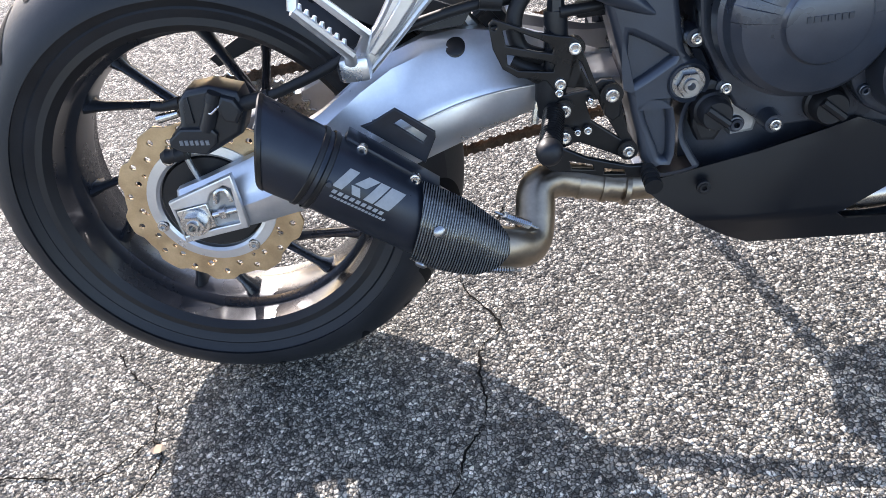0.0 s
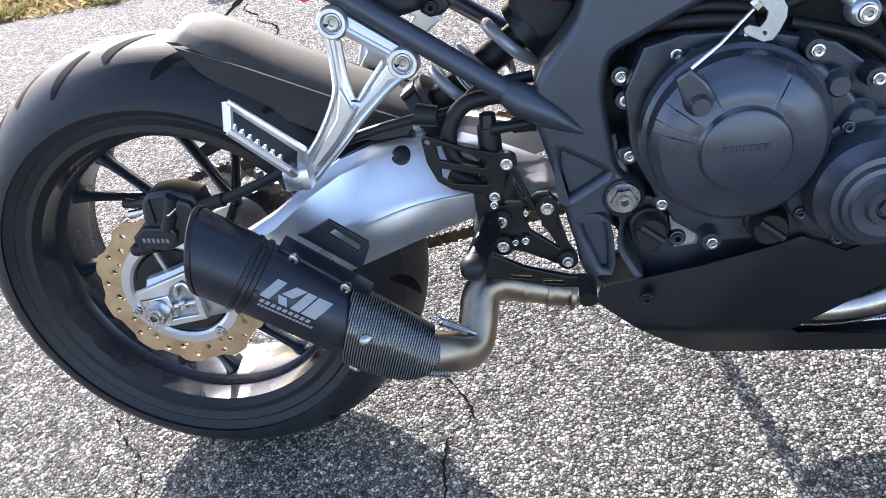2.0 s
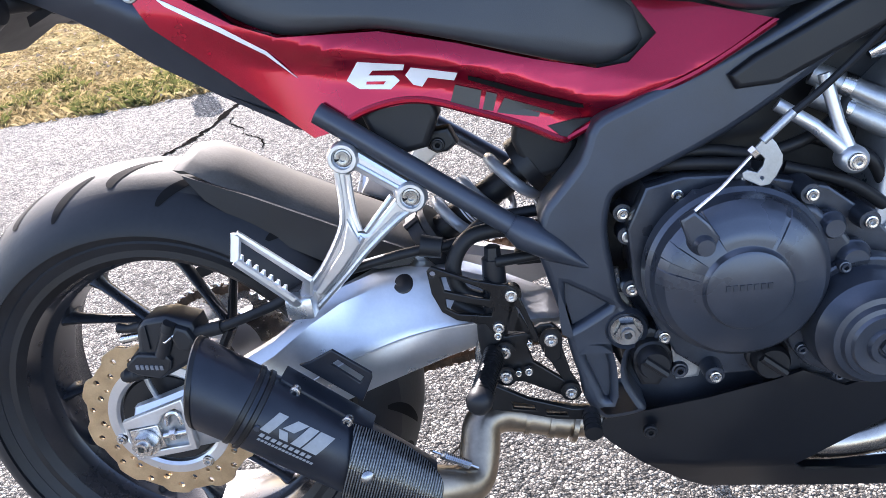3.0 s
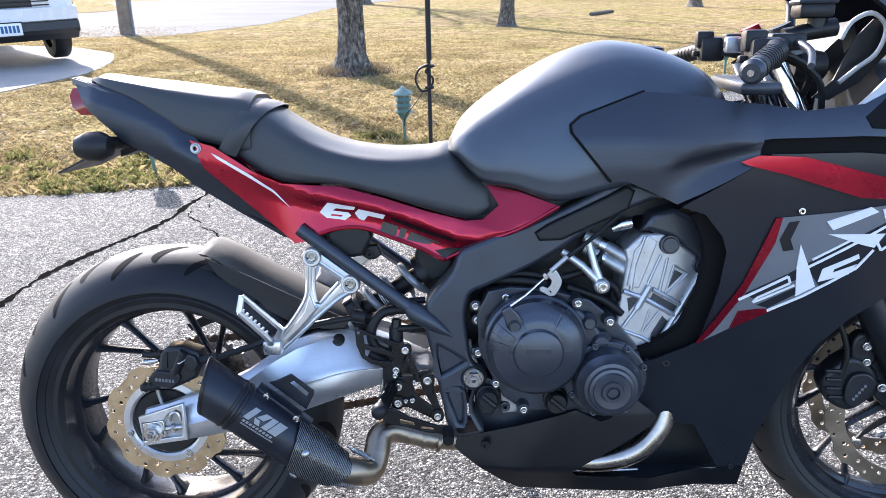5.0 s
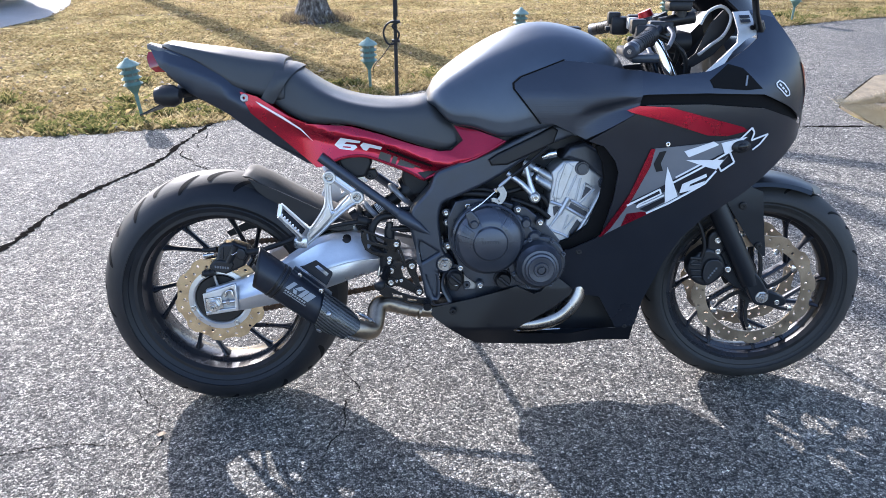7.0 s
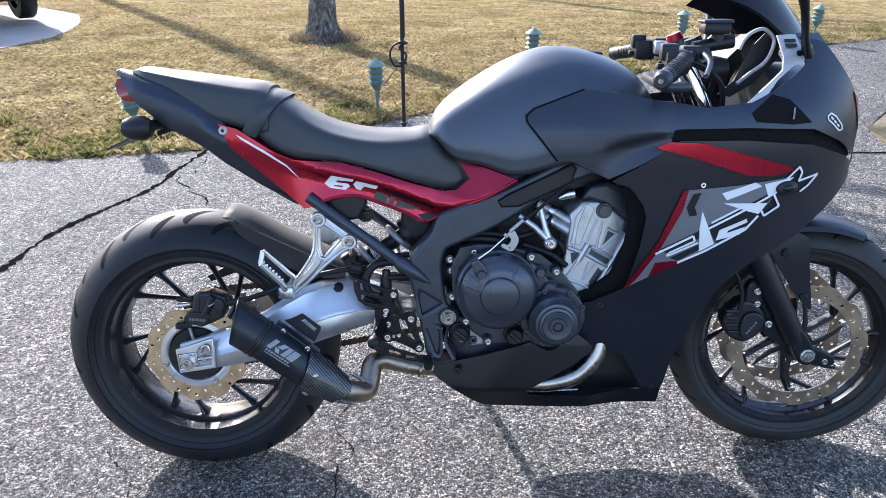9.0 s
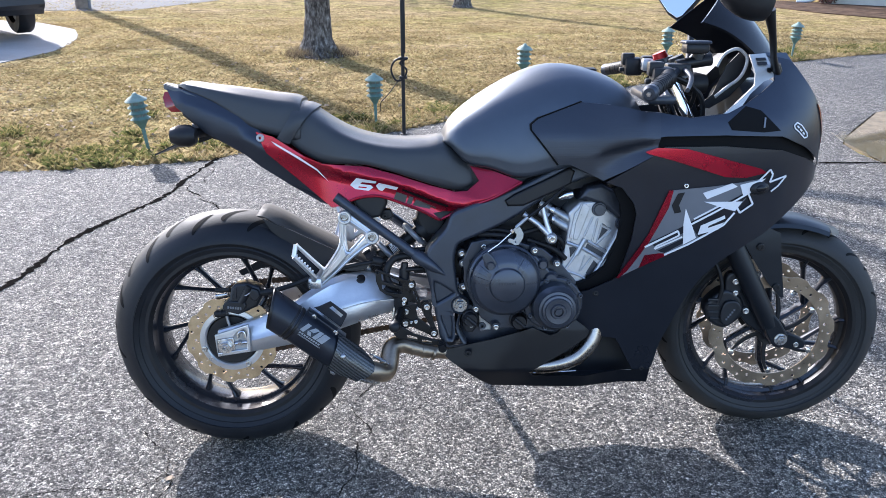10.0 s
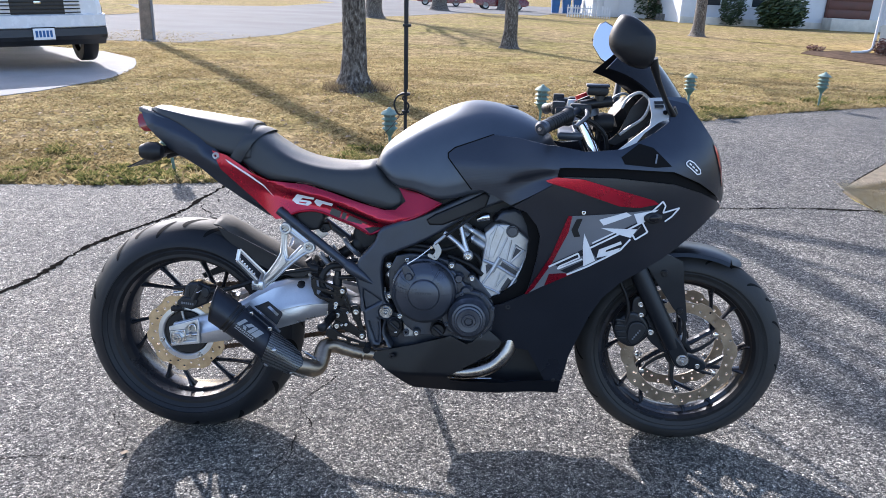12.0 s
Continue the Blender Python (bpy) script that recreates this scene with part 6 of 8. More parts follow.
for k, y in enumerate((-0.04, 0.03, 0.09)):
    part("header_pipe", tube([(0.76, y * 0.5, 0.255), (0.88, y, 0.268), (0.95, y, 0.35), (0.99, y, 0.5)], 0.019, 14), PIPE, dp)

# ---- engine ----
CASE = [(0.613, 0.594), (0.652, 0.602), (0.718, 0.598), (0.798, 0.576), (0.842, 0.540), (0.885, 0.490), (0.905, 0.440), (0.895, 0.385), (0.850, 0.345), (0.745, 0.362), (0.678, 0.362), (0.640, 0.392), (0.622, 0.424), (0.597, 0.480), (0.592, 0.549)]
eng = part("engine", plate([CASE], 0.0, 0.250, 0.012), ENGINE, moto, "black four-cylinder engine with a silver cylinder block")
part("case_flange", plate([CASE], -0.131, 0.024, 0.003), ENGINE, eng)
part("lower_case", rings([[(x, -w, z0), (x, w, z0), (x, w, z1), (x, -w, z1)] for x, z0, z1, w in ((0.59, 0.30, 0.45, 0.09), (0.64, 0.26, 0.45, 0.11), (0.85, 0.26, 0.45, 0.11), (0.90, 0.32, 0.45, 0.08))]), ENGINE, eng)
XF[0] = Matrix.Translation((-0.006, -0.027, 0.004))
cc = part("clutch_cover", lathe([(0.0, -0.196), (0.038, -0.196), (0.0415, -0.1945), (0.0435, -0.190), (0.045, -0.1885), (0.056, -0.1860), (0.078, -0.176), (0.086, -0.166), (0.089, -0.150), (0.0935, -0.146), (0.095, -0.130)], 72, (0.703, 0, 0.498)), ENGINE2, eng, "round black clutch cover", 24)
for k in range(7):
    part("cover_mark", block(0.680 + 0.0066 * k, 0.6845 + 0.0066 * k, -0.1972, -0.1955, 0.500, 0.506, 0.0), ENGINE, cc)
def cone(r):
    return -float(np.interp(r, (0.045, 0.056, 0.078, 0.086), (0.1885, 0.1860, 0.176, 0.166)))


for a0, a1 in ((3, 56), (61, 116), (145, 157), (166, 177)):
    lp = []
    for i in range(9):
        r = 0.0455 + (0.0865 - 0.0455) * i / 8
        edge = [cone(r) + 0.001] + [cone(r) - (0.0018 * min(1, i / 3) if i < 8 else 0.0)] * 9 + [cone(r) + 0.001]
        ang = [a0 - 1.2] + [a0 + (a1 - a0) * j / 8 for j in range(9)] + [a1 + 1.2]
        lp.append([(0.703 + r * math.cos(radians(a)), y, 0.498 + r * math.sin(radians(a))) for a, y in zip(ang, edge)])
    part("cover_facet", rings(lp, False), ENGINE2, cc, "", 20)
XF[0] = Matrix.Translation((-0.006, -0.014, 0.0))
part("upper_shoulder", plate([[(0.640, 0.565), (0.665, 0.590), (0.72, 0.586), (0.785, 0.562), (0.815, 0.530), (0.84, 0.49), (0.83, 0.46), (0.79, 0.47), (0.785, 0.53), (0.72, 0.575)]], -0.142, 0.020, 0.006), ENGINE, eng)
for x, z, r in ((0.799, 0.541, 0.0135), (0.821, 0.503, 0.018)):
    part("boss_cap", lathe([(0, -0.162), (r * 0.7, -0.162), (r * 0.85, -0.159), (r * 0.95, -0.152), (r * 1.1, -0.150), (r * 1.15, -0.14)], 32, (x, 0, z)), ENGINE2, eng)
# small round cover at the front
XF[0] = Matrix.Translation((-0.002, -0.030, 0.006))
gen = part("crank_cover", lathe([(0.0, -0.206), (0.010, -0.206), (0.012, -0.210), (0.018, -0.210), (0.020, -0.205), (0.032, -0.206), (0.034, -0.202), (0.039, -0.201), (0.041, -0.195), (0.047, -0.194), (0.050, -0.186), (0.058, -0.176), (0.061, -0.160), (0.062, -0.12)], 64, (0.826, 0, 0.431)), ENGINE2, eng, "stepped round black crank cover", 24)
part("hex", lathe([(0, -0.2105), (0.0085, -0.2105), (0.009, -0.2)], 6, (0.826, 0, 0.431)), ENGINE, gen)
part("cover_flange", plate([[(0.828 + 0.073 * math.cos(a) * (1.0 + 0.08 * (1 if 2.6 < a < 4.0 else 0)), 0.431 + 0.071 * math.sin(a)) for a in (2 * math.pi * k / 40 for k in range(40))]], -0.135, 0.022, 0.004), ENGINE, eng)
for a in (165, 205, 250, 300, 20, 60, 110):
    bolt(eng, 0.828 + 0.069 * math.cos(radians(a)), -0.146, 0.431 + 0.067 * math.sin(radians(a)), 0.0065, 0.008, ENGINE2)
XF[0] = Matrix.Translation((0, -0.012, 0))
for x, z, r in ((0.738, 0.386, 0.020), (0.612, 0.394, 0.0185)):
    f = part("filler_plug", lathe([(0, -0.158), (r * 0.86, -0.158), (r, -0.153), (r, -0.14), (r * 1.15, -0.138), (r * 1.2, -0.12)], 32, (x, 0, z)), PLASTIC, eng, "black slotted plug")
    part("grip_bar", tube([(x - r * 0.65, -0.159, z + r * 0.55), (x + r * 0.65, -0.159, z - r * 0.55)], [0.005, 0.005], 8, 1, False), PLASTIC, f)
XF[0] = Matrix.Identity(4)
for x, y, z in ((0.591, -0.118, 0.560), (0.594, -0.124, 0.535), (0.595, -0.132, 0.474), (0.627, -0.142, 0.416), (0.677, -0.166, 0.375), (0.645, -0.142, 0.583), (0.713, -0.152, 0.596), (0.772, -0.166, 0.577), (0.830, -0.166, 0.542)):
    part("screw_boss", lathe([(0, y), (0.0105, y), (0.012, y + 0.018), (0.012, -0.10)], 18, (x, 0, z)), ENGINE, eng)
    bolt(eng, x, y, z, 0.0070, 0.007)
part("sight_box", plate([[(0.594, 0.412), (0.612, 0.428), (0.632, 0.418), (0.634, 0.372), (0.620, 0.350), (0.600, 0.352), (0.592, 0.372)]], -0.128, 0.024, 0.005), PLASTIC, eng)
part("label", block(0.612, 0.619, -0.1425, -0.140, 0.366, 0.390, 0.0), WHITE, eng, "small pale sticker")
part("side_lug", plate([[(0.634, 0.410), (0.660, 0.402), (0.676, 0.382), (0.668, 0.352), (0.640, 0.350)]], -0.115, 0.03, 0.005), CAST, eng)
for x, z in ((0.645, 0.366), (0.660, 0.388)):
    bolt(eng, x, -0.131, z, 0.010, 0.008, ENGINE2)
# clutch lever, cable and bracket
XF[0] = Matrix.Translation((-0.003, -0.020, 0.002))
cl = part("clutch_lever", plate([[(0.636, 0.578), (0.650, 0.586), (0.664, 0.572), (0.674, 0.556), (0.666, 0.541), (0.650, 0.542), (0.642, 0.558)]], -0.190, 0.012, 0.003), ENGINE2, eng)
part("lever_post", lathe([(0, -0.206), (0.0085, -0.206), (0.0095, -0.203), (0.0105, -0.196), (0.0125, -0.194), (0.0145, -0.184), (0.019, -0.166), (0.020, -0.14)], 24, (0.658, 0, 0.551)), ENGINE2, cl)
part("cable", tube([(0.645, -0.190, 0.580), (0.680, -0.174, 0.600), (0.7160, -0.1540, 0.6264)], [0.0018] * 3, 6, 1, False), STEEL, cl)
part("cable_sleeve", tube([(0.7532, -0.1490, 0.6605), (0.790, -0.14, 0.685), (0.85, -0.12, 0.73)], [0.0042, 0.004, 0.004], 8, 3), HOSE, cl)
part("cable_bracket", plate([[(0.7300, 0.6431), (0.7380, 0.6333), (0.7447, 0.6202), (0.7444, 0.6112), (0.7388, 0.5994), (0.7325, 0.5915), (0.7239, 0.5903), (0.7065, 0.6005), (0.7060, 0.6063), (0.7108, 0.6086), (0.7205, 0.6051), (0.7258, 0.6113), (0.7272, 0.6185), (0.7180, 0.6303)], [(0.7238, 0.6007), (0.7259, 0.6004), (0.7270, 0.5980), (0.7254, 0.5964), (0.7233, 0.5984)]], -0.150, 0.0035, 0.0008), CAST, cl, "steel cable bracket")
part("cable_adjuster", tube([(0.7248, -0.1520, 0.6365), (0.7542, -0.1490, 0.6615)], [0.0046, 0.0046], 10, 1, False), CAST, cl, "silver cable adjuster")
part("adjuster_nut", tube([(0.7141, -0.1530, 0.6247), (0.7188, -0.1530, 0.6286)], [0.0062, 0.0062], 6, 1, False), STEEL, cl)
XF[0] = Matrix.Identity(4)
# cylinder block, leaning forward
cyl = part("cylinder_block", plate([[(0.891, 0.694), (0.872, 0.676), (0.862, 0.666), (0.866, 0.645), (0.851, 0.538), (0.846, 0.517), (0.858, 0.488), (0.896, 0.453), (0.912, 0.484), (0.924, 0.513), (0.950, 0.531), (0.966, 0.545), (0.967, 0.562), (0.987, 0.591), (1.002, 0.622), (0.992, 0.652), (0.965, 0.674), (0.93, 0.696)]], 0.0, 0.258, 0.006), CYLINDER, eng, "silver cast cylinder block with ribs")
part("head_cover", plate([[(0.884, 0.700), (0.906, 0.732), (0.945, 0.742), (0.995, 0.715), (1.022, 0.668), (1.008, 0.622), (0.992, 0.652), (0.940, 0.688), (0.900, 0.700)]], 0.0, 0.268, 0.010), ENGINE, eng, "black head cover")
for x, z in ((0.940, 0.675), (1.002, 0.637)):
    part("cam_cap", lathe([(0, -0.140), (0.013, -0.140), (0.0145, -0.137), (0.017, -0.137), (0.0185, -0.130)], 28, (x, 0, z)), ENGINE2, cyl)
def rib(rad, *pts):
    part("rib", tube([(x, -0.131, z) for x, z in pts], [rad] * len(pts), 8, 1, False), CYLINDER, cyl)


rib(0.0026, (0.926, 0.656), (0.905, 0.604))
rib(0.0026, (0.938, 0.650), (0.925, 0.582))
rib(0.0024, (0.950, 0.636), (0.976, 0.621), (0.935, 0.578), (0.950, 0.636))
rib(0.0052, (0.998, 0.622), (0.967, 0.561), (0.945, 0.520), (0.903, 0.447))
rib(0.0026, (1.004, 0.612), (0.976, 0.556), (0.952, 0.522))
rib(0.0050, (0.860, 0.589), (0.903, 0.573), (0.957, 0.541))
rib(0.0044, (0.914, 0.592), (0.967, 0.562))
rib(0.0075, (0.908, 0.598), (0.886, 0.556))
rib(0.0034, (0.886, 0.556), (0.862, 0.520))
rib(0.0022, (0.910, 0.553), (0.898, 0.511))
rib(0.0022, (0.928, 0.550), (0.902, 0.512))
rib(0.0034, (0.864, 0.513), (0.897, 0.500), (0.918, 0.488))
rib(0.0030, (0.896, 0.690), (0.880, 0.640), (0.874, 0.590))
part("casting_step", plate([[(0.878, 0.664), (0.901, 0.692), (0.918, 0.680), (0.902, 0.632), (0.888, 0.594), (0.866, 0.600)]], -0.130, 0.006, 0.002), CYLINDER, cyl)
part("casting_box", plate([[(0.915, 0.585), (0.962, 0.558), (0.954, 0.546), (0.908, 0.570)]], -0.1285, 0.003, 0.001), ENGINE, cyl)
# thin black plates draw the shade of hollows in the casting
part("recess_shade", plate([[(0.914, 0.506), (0.934, 0.541), (0.944, 0.530), (0.922, 0.497)]], -0.1285, 0.003, 0.001), ENGINE, cyl)
part("recess_shade", plate([[(0.941, 0.592), (0.952, 0.628), (0.967, 0.620)]], -0.1285, 0.003, 0.001), ENGINE, cyl)
part("recess_shade", plate([[(0.868, 0.575), (0.872, 0.548), (0.884, 0.566), (0.890, 0.580)]], -0.1285, 0.003, 0.001), ENGINE, cyl)
# added dark sheet, standing in for the shade deep in this gap
part("inner_panel", sheet([(0.62, 0.42), (0.562, 0.43), (0.560, 0.655), (0.60, 0.68), (0.72, 0.735), (0.88, 0.79), (0.90, 0.70), (0.89, 0.50), (0.80, 0.50)], lambda x, z: 0.050, 0.004, 0.05), PLASTIC, eng, "added dark backing sheet behind the throttle bodies")
# hanger with its bolt, intake stubs, hoses
hg = part("engine_hanger", tube([(0.818, -0.145, 0.605), (0.782, -0.140, 0.640), (0.747, -0.132, 0.665)], [0.0078, 0.0072, 0.007], 10, 1, False), ALU, eng, "silver engine hanger")
part("hanger_arm", tube([(0.818, -0.145, 0.605), (0.805, -0.140, 0.640), (0.792, -0.132, 0.690)], [0.0078, 0.0068, 0.0068], 10, 1, False), ALU, hg)
part("hanger_eye", lathe([(0.0, -0.158), (0.010, -0.158), (0.0135, -0.155), (0.0145, -0.150), (0.0145, -0.135)], 28, (0.817, 0, 0.604)), ALU, hg)
bolt(hg, 0.817, -0.158, 0.604, 0.009, 0.006)
for z in (0.655, 0.632):
    part("intake_stub", tube([(0.795, -0.09, z + 0.03), (0.83, -0.10, z + 0.012), (0.872, -0.11, z - 0.012)], [0.012, 0.012, 0.013], 18, 1, False), CAST, eng)
    part("stub_clamp", tube([(0.822, -0.097, z + 0.016), (0.832, -0.100, z + 0.011)], [0.0142, 0.0142], 18, 1, False), STEEL, eng)
part("coil_cap", tube([(0.838, -0.118, 0.702), (0.852, -0.118, 0.709), (0.872, -0.116, 0.713)], [0.006, 0.011, 0.012], 16, 1, False), CHROME, eng)
for pts in ([(0.62, -0.11, 0.615), (0.68, -0.12, 0.622), (0.74, -0.12, 0.612), (0.80, -0.115, 0.63), (0.83, -0.10, 0.66)], [(0.60, -0.10, 0.605), (0.66, -0.13, 0.612), (0.72, -0.135, 0.606)], [(0.76, -0.12, 0.595), (0.82, -0.13, 0.575), (0.86, -0.128, 0.545)], [(0.79, -0.10, 0.62), (0.84, -0.12, 0.60), (0.86, -0.12, 0.57)]):
    part("hose", tube(pts, 0.007, 10), HOSE, eng)
part("bright_bar", tube([(0.578, -0.115, 0.495), (0.582, -0.118, 0.465), (0.602, -0.12, 0.428)], [0.006, 0.007, 0.006], 8, 3), STEEL, eng)
part("radiator", block(1.035, 1.065, -0.16, 0.16, 0.40, 0.72, 0.006), PLASTIC, moto, "black radiator behind the front wheel")
part("left_cover", lathe([(0.0, 0.165), (0.07, 0.16), (0.085, 0.145), (0.09, 0.12)], 40, (0.72, 0, 0.46)), ENGINE2, eng)

# side stand on the far side
ss = part("side_stand", tube([(0.60, 0.115, 0.285), (0.63, 0.23, 0.190), (0.655, 0.375, 0.078)], [0.013, 0.012, 0.011], 14, 1, False), FRAME, moto, "black side stand")
part("stand_foot", block(0.630, 0.685, 0.360, 0.400, 0.066, 0.077, 0.004), FRAME, ss)

# ---- bars, mirrors, screen ----
XF[0] = STEER
for sd in (-1, 1):
    P = lambda x, y, z: (x, sd * y, z)
    bar = part("handlebar", tube([P(-0.318, 0.10, 0.712), P(-0.345, 0.165, 0.712), P(-0.437, 0.345, 0.677)], [0.012, 0.011, 0.011], 14, 1, False), FRAME, moto, "black clip-on handlebar")
    part("grip", tube([P(-0.378, 0.230, 0.699), P(-0.383, 0.240, 0.697), P(-0.433, 0.337, 0.6785)], [0.0205, 0.0175, 0.0170], 20, 1, False), HOSE, bar, "black rubber grip")
    for k in range(7):
        f = 0.12 + 0.11 * k
        q = Vector(P(-0.383, 0.240, 0.697)).lerp(Vector(P(-0.433, 0.337, 0.6785)), f)
        e = (Vector(P(-0.433, 0.337, 0.6785)) - q).normalized() * 0.002
        part("grip_ring", tube([q - e, q + e], [0.0182, 0.0182], 16, 1, False), HOSE, bar)
    part("bar_end", tube([P(-0.433, 0.336, 0.6785), P(-0.441, 0.352, 0.6755), P(-0.444, 0.358, 0.6745)], [0.0165, 0.0185, 0.013], 20, 1, False), FRAME, bar)
    part("bar_screw", tube([P(-0.4435, 0.357, 0.6747), P(-0.446, 0.362, 0.6738)], [0.006, 0.005], 10, 1, False), STEEL, bar)
    part("switch_box", join(block(-0.412, -0.362, *sorted((sd * 0.170, sd * 0.226)), 0.672, 0.722, 0.009), block(-0.420, -0.385, *sorted((sd * 0.180, sd * 0.212)), 0.700, 0.734, 0.005), block(-0.425, -0.410, *sorted((sd * 0.188, sd * 0.206)), 0.682, 0.694, 0.003)), PLASTIC, bar, "black switch housing")
    part("lever_perch", block(-0.372, -0.315, *sorted((sd * 0.140, sd * 0.180)), 0.700, 0.728, 0.006), PLASTIC, bar)
    part("lever", tube([P(-0.330, 0.17, 0.714), P(-0.328, 0.24, 0.700), P(-0.360, 0.345, 0.682)], [0.008, 0.006, 0.005], 10, 3), FRAME, bar)
    part("clamp", tube([P(-0.318, 0.10, 0.690), P(-0.328, 0.10, 0.726)], [0.030, 0.030], 20, 1, False), FRAME, bar)
    part("clamp_bolt", tube([P(-0.350, 0.118, 0.705), P(-0.358, 0.122, 0.705)], [0.006, 0.006], 10, 1, False), STEEL, bar)
    part("fork_cap", tube([P(-0.330, 0.10, 0.724), P(-0.337, 0.10, 0.740)], [0.021, 0.018], 16, 1, False), REDANO if sd > 0 else PLASTIC, bar)
    if sd < 0:
        part("master_cylinder", tube([(-0.345, -0.150, 0.722), (-0.262, -0.140, 0.736)], [0.013, 0.015], 12, 1, False), PLASTIC, bar)
        rs = part("reservoir", block(-0.330, -0.274, -0.172, -0.118, 0.750, 0.774, 0.007), PLASTIC, bar, "black fluid reservoir")
        part("reservoir_lid", block(-0.333, -0.271, -0.175, -0.115, 0.772, 0.780, 0.004), FRAME, rs)
        part("reservoir_neck", tube([(-0.294, -0.145, 0.735), (-0.294, -0.145, 0.752)], [0.014, 0.014], 12, 1, False), PLASTIC, rs)
    else:
        part("cable_adjuster", tube([(-0.370, 0.120, 0.705), (-0.355, 0.145, 0.712)], [0.010, 0.010], 12, 1, False), CAST, bar)
        part("silver_clamp", block(-0.375, -0.345, 0.112, 0.142, 0.690, 0.722, 0.005), CAST, bar, "silver cast clamp")
part("top_yoke", block(-0.40, -0.33, -0.13, 0.13, 0.625, 0.648, 0.008), FRAME, moto, "black top yoke")
for k, pts in enumerate(([(-0.36, -0.17, 0.70), (-0.29, -0.13, 0.66), (-0.30, -0.05, 0.56)], [(-0.37, 0.17, 0.69), (-0.29, 0.12, 0.66), (-0.28, 0.05, 0.56)], [(-0.34, -0.14, 0.69), (-0.27, -0.13, 0.64), (-0.26, -0.10, 0.50)], [(-0.36, -0.03, 0.64), (-0.28, -0.02, 0.66), (-0.24, 0, 0.6)])):
    part("cable", tube(pts, 0.006, 8), HOSE, moto, "black cable")
XF[0] = Matrix.Identity(4)
dash = part("instrument_panel", rings([[(x, -w, z), (x, w, z), (x + 0.012, w * 0.9, z - 0.03), (x + 0.012, -w * 0.9, z - 0.03)] for x, z, w in ((1.215, 1.005, 0.06), (1.235, 1.035, 0.085), (1.262, 1.062, 0.07))]), PLASTIC, moto, "dark instrument panel")
part("knob_cover", lathe([(0, -0.03), (0.024, -0.028), (0.030, 0.0), (0.024, 0.028), (0, 0.03)], 24, (1.178, -0.085, 0.985), "x"), HOSE, dash)
SILV = mat("silver_grey_paint", (0.50, 0.50, 0.49), 0.42, metal=0.3, var=0.1, bumps=0.05)
for sd in (-1, 1):
    tr = part("cockpit_trim", sheet([(1.190, 0.915), (1.235, 0.948), (1.285, 0.985), (1.292, 1.012), (1.288, 1.057), (1.331, 1.060), (1.345, 1.006), (1.310, 0.993), (1.270, 0.965), (1.245, 0.938), (1.215, 0.918)], lambda x, z: fair(x, z, 0.002), 0.006, 0.02, 0, sd), SILV, moto, "silver-grey cockpit trim")
    for z0 in (1.049, 1.039):
        part("trim_slot", sheet([(1.301, z0), (1.326, z0 + 0.001), (1.327, z0 - 0.006), (1.302, z0 - 0.007)], lambda x, z: fair(x, z, 0.0065), 0.003, 0.03, 0, sd), PLASTIC, tr, "dark slot")
    part("trim_screw", sheet([(1.329 + 0.006 * math.cos(k * 0.628), 1.020 + 0.006 * math.sin(k * 0.628)) for k in range(10)], lambda x, z: fair(x, z, 0.007), 0.004, 0.03, 0, sd), PLASTIC, tr, "dark screw")
    part("trim_ring", tube([(1.225, sd * 0.105, 1.028), (1.241, sd * 0.105, 1.057), (1.273, sd * 0.104, 1.071), (1.298, sd * 0.104, 1.054), (1.299, sd * 0.106, 1.031), (1.283, sd * 0.110, 1.001), (1.251, sd * 0.114, 0.978), (1.222, sd * 0.116, 0.955)], 0.0042, 8, 5), SILV, tr)
    part("inner_panel", sheet([(1.19, 0.93), (1.225, 0.96), (1.255, 1.03), (1.285, 1.062), (1.32, 1.055), (1.32, 1.01), (1.27, 0.955), (1.22, 0.925)], lambda x, z: 0.092, 0.004, 0.04, 0, sd), PLASTIC, tr)
# wind screen
sc = []
for k in range(13):
    f = k / 12
    row = []
    for j in range(17):
        v = -1 + 2 * j / 16
        x = (1.425 - 0.085 * abs(v) ** 1.8) * (1 - f) + (1.262 - 0.085 * abs(v) ** 1.7) * f
        z = (1.052 - 0.020 * abs(v) ** 2) * (1 - f) + (1.222 - 0.088 * abs(v) ** 1.6) * f + 0.018 * math.sin(math.pi * f)
        row.append((x, v * (0.125 - 0.012 * f), z))
    sc.append(row + [(a - 0.004, b * 0.97, c - 0.003) for a, b, c in row[::-1]])
part("wind_screen", rings(sc), SMOKE, moto, "dark smoked wind screen", 60)
both("screen_surround", [(1.33, 1.062), (1.394, 1.062), (1.412, 1.032), (1.448, 0.986), (1.50, 0.925), (1.49, 0.91), (1.40, 1.0)], lambda x, z: fair(x, z, -0.004), MATT, cowl)
POD = [(q.x, q.y) for q in curve([(-0.92, 0.56, 0), (-0.54, 0.98, 0), (0.07, 0.76, 0), (0.66, 0.28, 0), (0.92, -0.06, 0), (0.95, -0.66, 0), (0.66, -0.98, 0), (-0.05, -0.80, 0), (-0.76, -0.28, 0), (-1.0, 0.14, 0)], 4, True)]
